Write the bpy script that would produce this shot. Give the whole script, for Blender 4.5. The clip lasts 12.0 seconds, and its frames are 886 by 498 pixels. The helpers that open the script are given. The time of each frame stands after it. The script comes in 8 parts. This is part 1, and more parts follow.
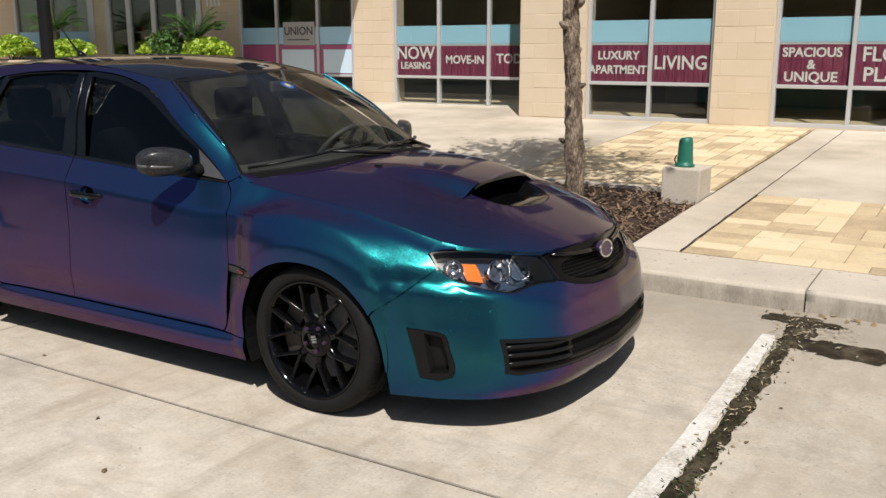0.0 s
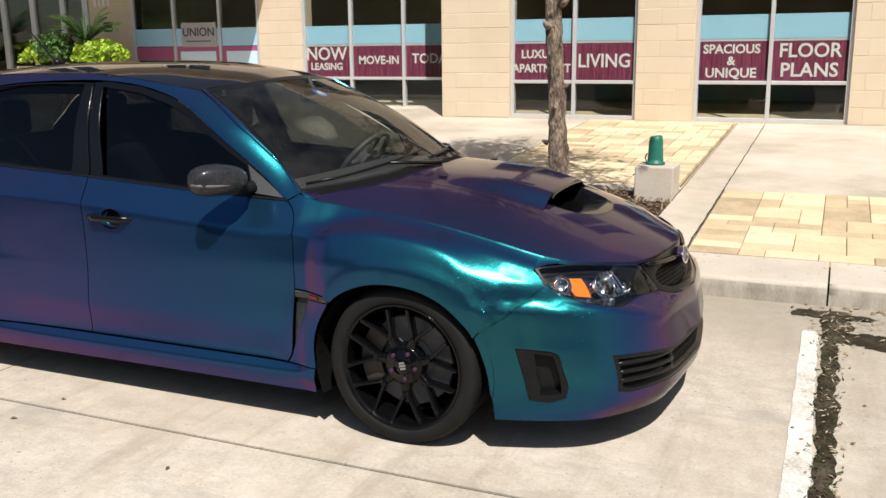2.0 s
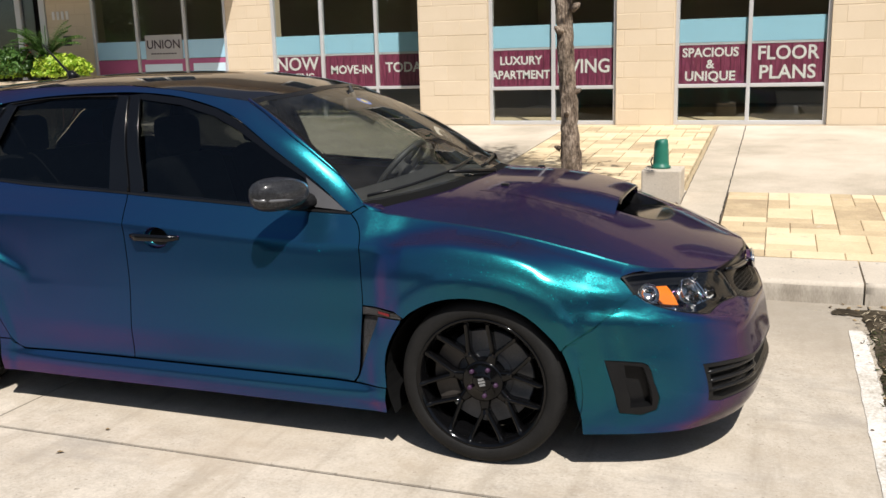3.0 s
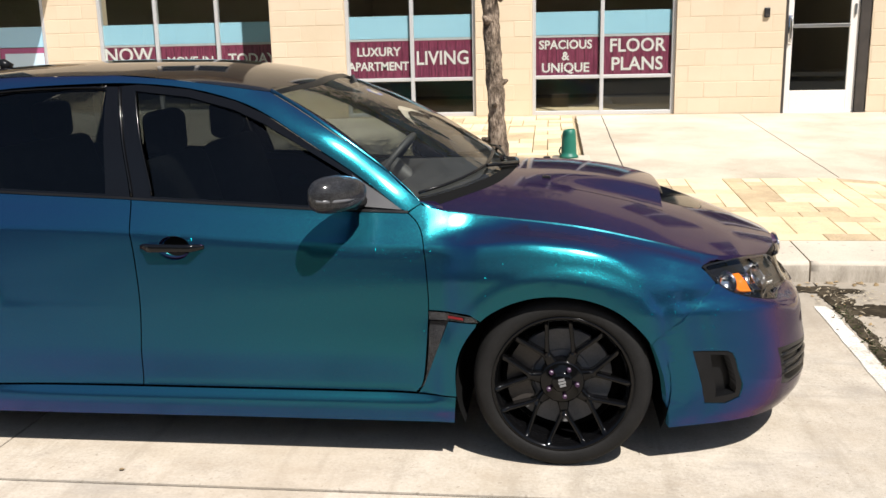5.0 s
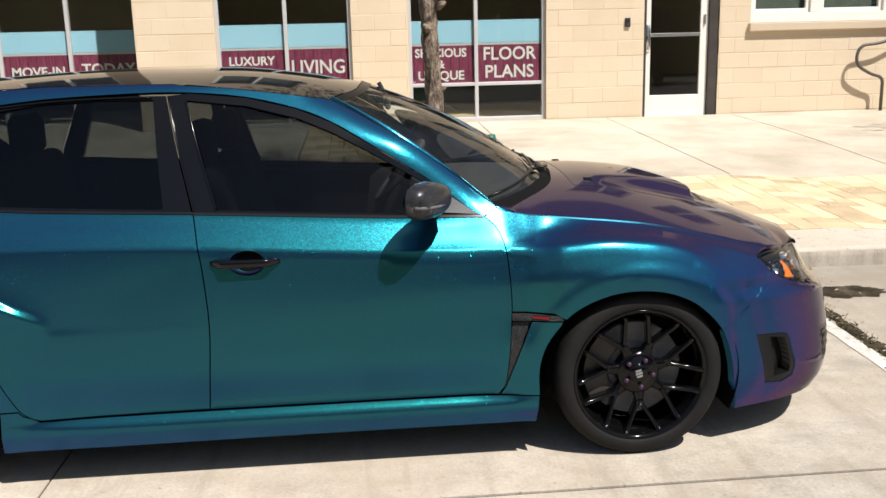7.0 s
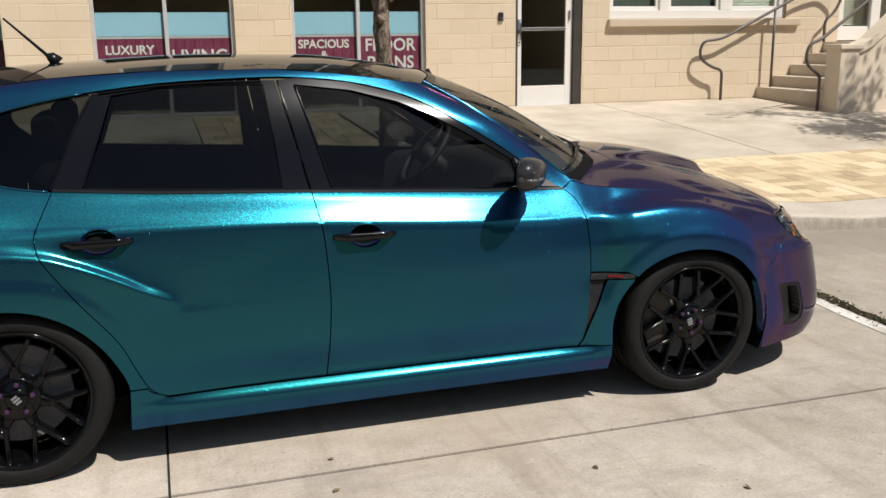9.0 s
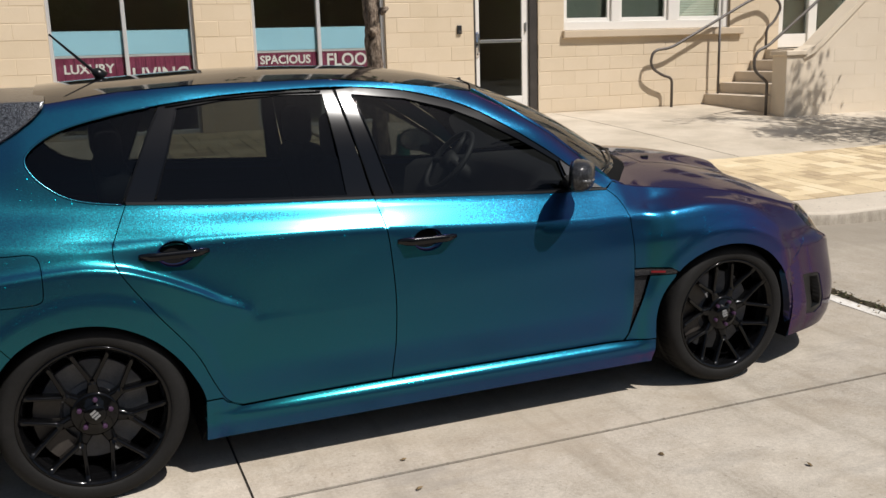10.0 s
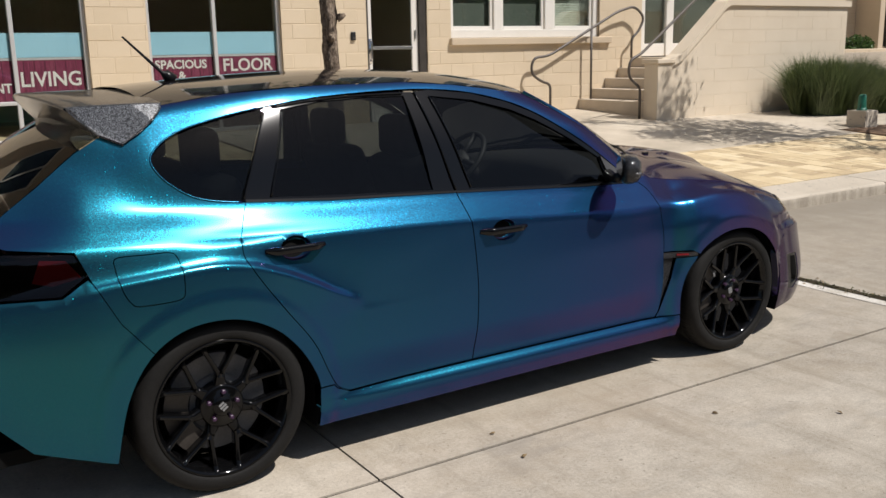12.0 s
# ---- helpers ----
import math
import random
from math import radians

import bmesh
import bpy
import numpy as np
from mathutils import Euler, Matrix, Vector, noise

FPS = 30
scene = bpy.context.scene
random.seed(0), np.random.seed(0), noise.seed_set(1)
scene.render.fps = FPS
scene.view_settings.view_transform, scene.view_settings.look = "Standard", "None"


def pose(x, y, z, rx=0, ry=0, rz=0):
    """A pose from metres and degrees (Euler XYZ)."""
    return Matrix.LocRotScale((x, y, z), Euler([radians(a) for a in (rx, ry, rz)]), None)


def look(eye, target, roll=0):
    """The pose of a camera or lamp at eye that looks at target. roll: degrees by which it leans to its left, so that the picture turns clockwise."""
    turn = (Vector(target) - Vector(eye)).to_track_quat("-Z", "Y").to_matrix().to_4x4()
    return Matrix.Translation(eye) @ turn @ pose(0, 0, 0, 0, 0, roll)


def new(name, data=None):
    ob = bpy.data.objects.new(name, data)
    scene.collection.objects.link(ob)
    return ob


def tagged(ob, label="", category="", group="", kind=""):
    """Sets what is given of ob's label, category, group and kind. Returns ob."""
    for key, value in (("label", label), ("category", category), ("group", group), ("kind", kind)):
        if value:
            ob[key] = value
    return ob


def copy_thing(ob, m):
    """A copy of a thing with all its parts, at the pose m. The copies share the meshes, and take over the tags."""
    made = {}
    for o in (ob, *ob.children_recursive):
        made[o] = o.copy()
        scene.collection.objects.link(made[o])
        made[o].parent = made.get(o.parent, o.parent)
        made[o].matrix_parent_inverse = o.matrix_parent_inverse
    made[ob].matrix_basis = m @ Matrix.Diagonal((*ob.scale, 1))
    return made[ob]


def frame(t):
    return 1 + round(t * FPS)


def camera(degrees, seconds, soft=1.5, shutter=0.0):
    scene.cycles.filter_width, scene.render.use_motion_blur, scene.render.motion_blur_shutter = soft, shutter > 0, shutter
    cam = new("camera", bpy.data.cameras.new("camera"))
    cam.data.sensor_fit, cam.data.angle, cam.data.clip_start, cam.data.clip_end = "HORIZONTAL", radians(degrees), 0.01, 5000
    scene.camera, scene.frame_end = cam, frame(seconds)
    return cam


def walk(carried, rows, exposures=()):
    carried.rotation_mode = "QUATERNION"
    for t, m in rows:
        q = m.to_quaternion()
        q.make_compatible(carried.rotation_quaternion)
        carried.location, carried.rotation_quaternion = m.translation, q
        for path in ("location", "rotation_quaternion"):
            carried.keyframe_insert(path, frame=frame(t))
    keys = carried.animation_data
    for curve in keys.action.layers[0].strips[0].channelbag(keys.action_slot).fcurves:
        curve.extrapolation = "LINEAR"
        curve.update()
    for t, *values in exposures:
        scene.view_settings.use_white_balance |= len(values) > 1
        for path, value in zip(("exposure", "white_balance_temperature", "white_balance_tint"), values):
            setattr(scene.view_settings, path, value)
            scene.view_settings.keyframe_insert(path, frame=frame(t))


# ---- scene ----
cam = camera(51.9, 12.0)
METRES, EYE, TILT, LEAN, TURN = 6.036, 1.465, 0.0, 0.0, 31.9
ROWS = [
    (0.0, 0.0, 0.0, 0.0, -0.0, -12.35, 0.0),
    (0.5, -0.0281, 0.0107, -0.0003, -0.85, -12.64, 0.49),
    (1.0, -0.0618, 0.0323, 0.0017, -3.1, -12.56, 0.35),
    (1.5, -0.0972, 0.0429, 0.0012, -6.15, -12.53, 0.05),
    (2.0, -0.1409, 0.0453, 0.0046, -8.59, -12.49, 0.6),
    (2.5, -0.1764, 0.061, 0.003, -9.89, -12.12, 1.05),
    (4.5, -0.3307, 0.1363, 0.0036, -22.13, -12.65, 1.72),
    (5.0, -0.3601, 0.1627, 0.0034, -25.33, -12.73, 1.22),
    (5.5, -0.4036, 0.18, 0.0044, -29.08, -13.07, 1.84),
    (6.0, -0.4367, 0.1947, 0.0051, -31.11, -12.71, 1.82),
    (6.5, -0.4643, 0.2187, 0.0049, -33.82, -12.35, 2.22),
    (7.0, -0.4959, 0.2394, 0.0048, -37.31, -12.42, 1.37),
    (7.5, -0.5404, 0.2547, 0.0049, -39.82, -13.29, 1.15),
    (9.5, -0.6997, 0.3409, 0.006, -52.03, -12.77, 1.06),
    (10.0, -0.7267, 0.3712, 0.0034, -53.99, -12.27, 1.65),
    (10.5, -0.7553, 0.396, 0.0049, -57.16, -12.29, 0.99),
    (11.0, -0.7957, 0.4197, 0.0061, -60.55, -12.78, 0.84),
    (11.5, -0.8265, 0.4454, 0.006, -62.17, -12.41, 1.16),
    (12.0, -0.8489, 0.4851, 0.0063, -64.65, -12.12, 1.21),
]
walk(cam, [(t, pose(0, 0, EYE, TILT, LEAN, TURN) @ pose(METRES * x, METRES * y, METRES * z, 90 + pitch, roll, yaw)) for t, x, y, z, yaw, pitch, roll in ROWS],
     [(0.0, -0.04), (1.0, 0.13), (1.5, 0.22), (2.0, 0.23), (2.5, 0.19), (4.5, 0.35), (5.5, 0.48), (6.0, 0.40), (7.0, 0.33), (7.5, 0.21), (9.5, -0.08), (12.0, -0.12)])

# ---- daylight ----
SUN_WAY = Vector((-0.37, 0.55, -1.0)).normalized()
SUN_ELEV = math.asin(-SUN_WAY.z)
SUN_AZIM = math.atan2(-SUN_WAY.x, -SUN_WAY.y)
world = bpy.data.worlds.new("sky")
scene.world = world
world.use_nodes = True
wn, wl = world.node_tree.nodes, world.node_tree.links
sky = wn.new("ShaderNodeTexSky")
sky.sky_type = "NISHITA"
sky.sun_disc = False
sky.sun_elevation = SUN_ELEV
sky.sun_rotation = SUN_AZIM
wl.new(sky.outputs[0], wn["Background"].inputs[0])
wn["Background"].inputs[1].default_value = 0.062
sun = new("sun", bpy.data.lights.new("sun", "SUN"))
sun.data.energy = 4.98
sun.data.angle = radians(0.53)
sun.data.color = (1.0, 0.955, 0.91)
sun.matrix_world = look((0, 0, 30), Vector((0, 0, 30)) + SUN_WAY)

# ---- materials ----
def ramp(nt, fac, stops):
    r = nt.nodes.new("ShaderNodeValToRGB")
    el = r.color_ramp.elements
    while len(el) < len(stops):
        el.new(0.5)
    for e, (p, c) in zip(el, stops):
        e.position, e.color = p, (*c, 1)
    nt.links.new(fac, r.inputs[0])
    return r.outputs[0]


def noise_tex(nt, scale, detail=4.0, rough=0.55, vec=None, stretch=None):
    n = nt.nodes.new("ShaderNodeTexNoise")
    n.inputs["Scale"].default_value, n.inputs["Detail"].default_value, n.inputs["Roughness"].default_value = scale, detail, rough
    if vec is None:
        vec = nt.nodes.new("ShaderNodeNewGeometry").outputs["Position"]
    if stretch:
        m = nt.nodes.new("ShaderNodeMapping")
        m.inputs["Scale"].default_value = stretch
        nt.links.new(vec, m.inputs[0])
        vec = m.outputs[0]
    nt.links.new(vec, n.inputs["Vector"])
    return n.outputs[0]


def calc(nt, op, a, b=None):
    m = nt.nodes.new("ShaderNodeMath")
    m.operation = op
    for i, v in enumerate((a, b)):
        if v is None:
            continue
        if isinstance(v, (int, float)):
            m.inputs[i].default_value = v
        else:
            nt.links.new(v, m.inputs[i])
    return m.outputs[0]


def blend(nt, fac, a, b, kind="MIX"):
    m = nt.nodes.new("ShaderNodeMix")
    m.data_type, m.blend_type = "RGBA", kind
    for s, v in ((m.inputs[0], fac), (m.inputs[6], a), (m.inputs[7], b)):
        if isinstance(v, (int, float)):
            s.default_value = v
        elif isinstance(v, tuple):
            s.default_value = (*v, 1)
        else:
            nt.links.new(v, s)
    return m.outputs[2]


def basic(name, col, rough=0.5, metal=0.0):
    m = bpy.data.materials.new(name)
    m.use_nodes = True
    p = m.node_tree.nodes["Principled BSDF"]
    p.inputs["Base Color"].default_value = (*col, 1)
    p.inputs["Roughness"].default_value, p.inputs["Metallic"].default_value = rough, metal
    return m, m.node_tree, p


def rocky(name, stops, big=0.8, fine=60.0, rough=0.85, bump=0.15, bump_scale=120.0, mixfine=0.4, pieces=0.0, stretch=None, speck=None, dist=0.004):
    """A matt mineral or wooden surface: a ramp over broad and fine noise, pieces: how far single pieces differ."""
    m, nt, p = basic(name, stops[0][1], rough)
    a = noise_tex(nt, big, 5, 0.6, stretch=stretch)
    b = noise_tex(nt, fine, 3, 0.6, stretch=stretch)
    f = calc(nt, "ADD", calc(nt, "MULTIPLY", a, 1 - mixfine), calc(nt, "MULTIPLY", b, mixfine))
    if pieces:
        o = nt.nodes.new("ShaderNodeObjectInfo").outputs["Random"]
        g = nt.nodes.new("ShaderNodeNewGeometry").outputs["Random Per Island"]
        r = calc(nt, "FRACT", calc(nt, "ADD", o, g))
        f = calc(nt, "ADD", calc(nt, "MULTIPLY", f, 1 - pieces), calc(nt, "MULTIPLY", r, pieces))
    c = ramp(nt, f, stops)
    if speck:
        s = noise_tex(nt, speck[0], 2, 0.5)
        k = ramp(nt, s, [(speck[1], (0, 0, 0)), (speck[1] + 0.06, (1, 1, 1))])
        c = blend(nt, k, c, speck[2])
    nt.links.new(c, p.inputs["Base Color"])
    if bump:
        bn = nt.nodes.new("ShaderNodeBump")
        bn.inputs["Strength"].default_value, bn.inputs["Distance"].default_value = bump, dist
        nt.links.new(noise_tex(nt, bump_scale, 4, 0.65, stretch=stretch), bn.inputs["Height"])
        nt.links.new(bn.outputs[0], p.inputs["Normal"])
    return m


def sheet_glass(name, tint, rough=0.0, gloss=(0.04, 1.0), haze=0.0):
    """A thin pane: tinted see-through plus mirror gloss by Fresnel, with a pale haze painted in for reflections."""
    m = bpy.data.materials.new(name)
    m.use_nodes = True
    nt = m.node_tree
    nt.nodes.clear()
    out = nt.nodes.new("ShaderNodeOutputMaterial")
    t, g, mix, fr = (nt.nodes.new(k) for k in ("ShaderNodeBsdfTransparent", "ShaderNodeBsdfGlossy", "ShaderNodeMixShader", "ShaderNodeFresnel"))
    t.inputs[0].default_value = (*tint, 1)
    g.inputs["Roughness"].default_value = rough
    fr.inputs[0].default_value = 1.52
    k = calc(nt, "ADD", calc(nt, "MULTIPLY", fr.outputs[0], gloss[1]), gloss[0])
    nt.links.new(k, mix.inputs[0])
    nt.links.new(t.outputs[0], mix.inputs[1])
    nt.links.new(g.outputs[0], mix.inputs[2])
    if haze:
        d, m2 = nt.nodes.new("ShaderNodeBsdfDiffuse"), nt.nodes.new("ShaderNodeMixShader")
        d.inputs[0].default_value = (0.62, 0.60, 0.55, 1)
        k = ramp(nt, noise_tex(nt, 5.0, 6, 0.7), [(0.36, (haze * 0.2,) * 3), (0.64, (haze * 2.2,) * 3)])
        nt.links.new(k, m2.inputs[0])
        nt.links.new(t.outputs[0], m2.inputs[1])
        nt.links.new(d.outputs[0], m2.inputs[2])
        nt.links.new(m2.outputs[0], mix.inputs[1])
    nt.links.new(mix.outputs[0], out.inputs[0])
    return m


M = {}
# pale, stained parking concrete
m, nt, p = basic("parking_concrete", (0.5, 0.47, 0.42), 0.8)
a, b, c = noise_tex(nt, 0.9, 6, 0.62), noise_tex(nt, 7.0, 5, 0.65), noise_tex(nt, 75.0, 5, 0.8)
f = calc(nt, "ADD", calc(nt, "ADD", calc(nt, "MULTIPLY", a, 0.30), calc(nt, "MULTIPLY", b, 0.30)), calc(nt, "MULTIPLY", c, 0.40))
col = ramp(nt, f, [(0.34, (0.17, 0.146, 0.114)), (0.42, (0.37, 0.327, 0.267)), (0.51, (0.49, 0.437, 0.361)), (0.62, (0.62, 0.558, 0.468))])
sp = noise_tex(nt, 44.0, 2, 0.5)
col = blend(nt, ramp(nt, sp, [(0.67, (0, 0, 0)), (0.73, (0.7, 0.7, 0.7))]), col, (0.22, 0.19, 0.15))
fp = noise_tex(nt, 150.0, 2, 0.5)
col = blend(nt, ramp(nt, fp, [(0.62, (0, 0, 0)), (0.70, (0.6, 0.6, 0.6))]), col, (0.26, 0.225, 0.18))
wm = noise_tex(nt, 0.55, 5, 0.6, stretch=(0.6, 1.5, 1.0))
col = blend(nt, ramp(nt, wm, [(0.46, (0, 0, 0)), (0.62, (0.55, 0.55, 0.55))]), col, (0.40, 0.335, 0.255))
st = noise_tex(nt, 2.2, 7, 0.7, stretch=(0.5, 1.6, 1.0))
col = blend(nt, ramp(nt, st, [(0.55, (0, 0, 0)), (0.72, (0.75, 0.75, 0.75))]), col, (0.31, 0.28, 0.24))
# brown mottling and scuffs along the way into the bay
mo = noise_tex(nt, 2.6, 8, 0.78)
col = blend(nt, ramp(nt, mo, [(0.47, (0, 0, 0)), (0.66, (0.55, 0.55, 0.55))]), col, (0.37, 0.305, 0.225))
sc = noise_tex(nt, 1.3, 7, 0.72, stretch=(5.0, 0.55, 1.0))
col = blend(nt, ramp(nt, sc, [(0.52, (0, 0, 0)), (0.70, (0.5, 0.5, 0.5))]), col, (0.29, 0.245, 0.185))
# noisy brown tone that deepens towards +x, in the bays ahead of the parked car
tg = nt.nodes.new("ShaderNodeNewGeometry")
tx = nt.nodes.new("ShaderNodeSeparateXYZ")
nt.links.new(tg.outputs["Position"], tx.inputs[0])
bay = calc(nt, "ADD", calc(nt, "MULTIPLY", calc(nt, "ADD", tx.outputs[0], 1.6), 0.16), calc(nt, "MULTIPLY", noise_tex(nt, 0.8, 7, 0.68, stretch=(1.5, 0.55, 1.0)), 1.0))
col = blend(nt, ramp(nt, bay, [(0.42, (0, 0, 0)), (0.85, (0.5, 0.5, 0.5))]), col, (0.33, 0.285, 0.225))
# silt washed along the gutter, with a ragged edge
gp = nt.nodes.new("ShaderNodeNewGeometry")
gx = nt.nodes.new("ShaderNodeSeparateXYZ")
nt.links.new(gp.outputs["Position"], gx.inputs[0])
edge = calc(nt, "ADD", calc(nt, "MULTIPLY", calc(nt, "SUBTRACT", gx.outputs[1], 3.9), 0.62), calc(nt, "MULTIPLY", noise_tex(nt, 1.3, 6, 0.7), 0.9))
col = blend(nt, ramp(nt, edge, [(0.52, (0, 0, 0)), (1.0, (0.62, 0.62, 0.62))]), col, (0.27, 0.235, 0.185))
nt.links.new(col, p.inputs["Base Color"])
bn = nt.nodes.new("ShaderNodeBump")
bn.inputs["Strength"].default_value, bn.inputs["Distance"].default_value = 0.6, 0.004
nt.links.new(calc(nt, "ADD", c, b), bn.inputs["Height"])
nt.links.new(bn.outputs[0], p.inputs["Normal"])
p.inputs["Diffuse Roughness"].default_value = 0.55
p.inputs["Specular IOR Level"].default_value = 0.3
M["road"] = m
M["joint"] = rocky("joint_dirt", [(0.3, (0.010, 0.009, 0.007)), (0.7, (0.045, 0.036, 0.026))], 6, 90, 0.95, 0.6, 150)
M["walk"] = rocky("pavement_concrete", [(0.38, (0.40, 0.345, 0.265)), (0.5, (0.52, 0.45, 0.355)), (0.62, (0.60, 0.53, 0.43))], 1.1, 90, 0.85, 0.25, 140, 0.3)
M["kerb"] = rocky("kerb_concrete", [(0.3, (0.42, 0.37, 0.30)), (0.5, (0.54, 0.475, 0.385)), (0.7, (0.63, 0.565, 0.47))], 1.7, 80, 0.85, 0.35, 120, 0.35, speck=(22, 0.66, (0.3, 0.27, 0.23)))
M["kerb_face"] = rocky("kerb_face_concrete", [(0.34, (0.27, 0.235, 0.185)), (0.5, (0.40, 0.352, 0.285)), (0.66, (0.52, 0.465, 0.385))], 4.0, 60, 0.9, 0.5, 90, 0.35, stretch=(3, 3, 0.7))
M["paint"] = rocky("white_line_paint", [(0.34, (0.36, 0.315, 0.25)), (0.45, (0.55, 0.51, 0.44)), (0.6, (0.74, 0.71, 0.66))], 8, 80, 0.7, 0.25, 140, 0.5)
M["paver"] = rocky("tan_pavers", [(0.26, (0.38, 0.285, 0.175)), (0.40, (0.53, 0.41, 0.25)), (0.55, (0.655, 0.525, 0.325)), (0.74, (0.73, 0.61, 0.41))], 5.0, 70, 0.85, 0.5, 90, 0.45, pieces=0.40, speck=(14, 0.66, (0.52, 0.42, 0.295)))
M["sand"] = rocky("paver_sand", [(0.3, (0.36, 0.28, 0.17)), (0.7, (0.52, 0.42, 0.27))], 4, 120, 0.95, 0.3, 200)
M["mulch"] = rocky("bark_mulch", [(0.25, (0.035, 0.02, 0.012)), (0.5, (0.14, 0.085, 0.05)), (0.8, (0.30, 0.20, 0.12))], 9, 70, 0.95, 0.8, 60, 0.5, pieces=0.6)
M["stair_block"] = rocky("pale_painted_block", [(0.25, (0.66, 0.555, 0.42)), (0.5, (0.71, 0.61, 0.475)), (0.75, (0.75, 0.65, 0.52))], 1.2, 90, 0.9, 0.3, 140, 0.3, pieces=0.05)
M["block"] = rocky("cream_stone_block", [(0.25, (0.61, 0.50, 0.35)), (0.5, (0.665, 0.55, 0.40)), (0.75, (0.71, 0.595, 0.445))], 1.6, 110, 0.9, 0.35, 160, 0.35, pieces=0.16)
M["mortar"] = rocky("cream_mortar", [(0.3, (0.58, 0.47, 0.33)), (0.7, (0.66, 0.54, 0.39))], 3, 140, 0.95, 0.3, 160)
M["stucco"] = rocky("cream_stucco", [(0.3, (0.52, 0.42, 0.30)), (0.7, (0.62, 0.51, 0.38))], 1.2, 150, 0.92, 0.4, 220)
M["step"] = rocky("step_concrete", [(0.3, (0.44, 0.37, 0.29)), (0.7, (0.60, 0.52, 0.42))], 2, 100, 0.88, 0.25, 120)
M["alu"] = basic("anodised_frame", (0.62, 0.62, 0.62), 0.42, 0.35)[0]
M["white"] = rocky("white_frame_paint", [(0.3, (0.74, 0.71, 0.65)), (0.7, (0.82, 0.79, 0.74))], 2, 60, 0.5, 0.05, 100)
M["dark_metal"] = rocky("dark_bronze_metal", [(0.3, (0.03, 0.026, 0.022)), (0.7, (0.065, 0.055, 0.048))], 6, 90, 0.45, 0.1, 100)
M["rail"] = rocky("brown_grey_rail_paint", [(0.3, (0.07, 0.058, 0.05)), (0.7, (0.12, 0.10, 0.085))], 6, 90, 0.45, 0.05, 100)
M["chrome"] = basic("polished_metal", (0.75, 0.75, 0.76), 0.12, 1.0)[0]
M["steel"] = basic("brushed_steel", (0.62, 0.62, 0.60), 0.3, 1.0)[0]
M["pane"] = sheet_glass("window_glass", (0.90, 0.93, 0.90), 0.0, (0.022, 0.9))
M["blue_film"] = rocky("pale_blue_film", [(0.3, (0.37, 0.62, 0.78)), (0.7, (0.42, 0.67, 0.82))], 0.8, 30, 0.35, 0, mixfine=0.2)
m, nt, p = basic("plank_print_film", (0.22, 0.04, 0.09), 0.4)
pos = nt.nodes.new("ShaderNodeNewGeometry").outputs["Position"]
sx = nt.nodes.new("ShaderNodeSeparateXYZ")
nt.links.new(pos, sx.inputs[0])
board = calc(nt, "FRACT", calc(nt, "MULTIPLY", sx.outputs[0], 8.3))
edge = calc(nt, "LESS_THAN", board, 0.07)
wood = ramp(nt, noise_tex(nt, 7, 5, 0.6, stretch=(9, 1, 0.7)), [(0.3, (0.13, 0.022, 0.05)), (0.5, (0.235, 0.045, 0.095)), (0.7, (0.33, 0.085, 0.145))])
nt.links.new(blend(nt, edge, wood, (0.075, 0.012, 0.03)), p.inputs["Base Color"])
M["plank_film"] = m
M["dim_blind"] = rocky("dim_blind_cloth", [(0.3, (0.075, 0.095, 0.08)), (0.7, (0.12, 0.14, 0.12))], 1.5, 60, 0.9, 0.1, 100)
M["pale_panel"] = rocky("pale_blue_panel", [(0.3, (0.58, 0.74, 0.84)), (0.7, (0.64, 0.79, 0.88))], 0.8, 30, 0.4, 0, mixfine=0.2)
M["pink_film"] = rocky("magenta_film", [(0.3, (0.36, 0.085, 0.19)), (0.7, (0.44, 0.12, 0.25))], 1.5, 40, 0.4, 0)
M["white_film"] = basic("white_lettering", (0.80, 0.78, 0.76), 0.45)[0]
M["grey_film"] = basic("pale_grey_band", (0.62, 0.60, 0.62), 0.4)[0]
M["sign_grey"] = rocky("grey_sign_board", [(0.3, (0.36, 0.35, 0.35)), (0.7, (0.45, 0.44, 0.43))], 2, 50, 0.5, 0)
M["sign_dark"] = basic("dark_sign_letter", (0.05, 0.035, 0.045), 0.5)[0]
M["room"] = rocky("dim_room_paint", [(0.3, (0.46, 0.42, 0.34)), (0.7, (0.56, 0.51, 0.42))], 1, 20, 0.8, 0)
M["room_floor"] = rocky("dim_room_carpet", [(0.3, (0.20, 0.18, 0.15)), (0.7, (0.30, 0.27, 0.23))], 2, 60, 0.9, 0)
M["clear_pane"] = sheet_glass("clear_window_glass", (0.9, 0.93, 0.9), 0.0, (0.0, 0.8))
M["blind"] = basic("white_blind_slat", (0.70, 0.75, 0.66), 0.5)[0]
M["green_plastic"] = rocky("green_plastic", [(0.3, (0.01, 0.115, 0.075)), (0.7, (0.018, 0.17, 0.115))], 8, 90, 0.45, 0.05, 100)
M["black"] = basic("matt_black_plastic", (0.015, 0.015, 0.016), 0.45)[0]
m, nt, p = basic("black_pole_paint", (0.008, 0.008, 0.009), 0.6)
p.inputs["Specular IOR Level"].default_value = 0.2
M["pole_black"] = m
M["bark"] = rocky("grey_brown_bark", [(0.38, (0.05, 0.034, 0.023)), (0.49, (0.21, 0.155, 0.11)), (0.62, (0.46, 0.36, 0.27))], 16, 70, 0.95, 1.0, 34, 0.45, stretch=(1.3, 1.3, 0.5), dist=0.035)


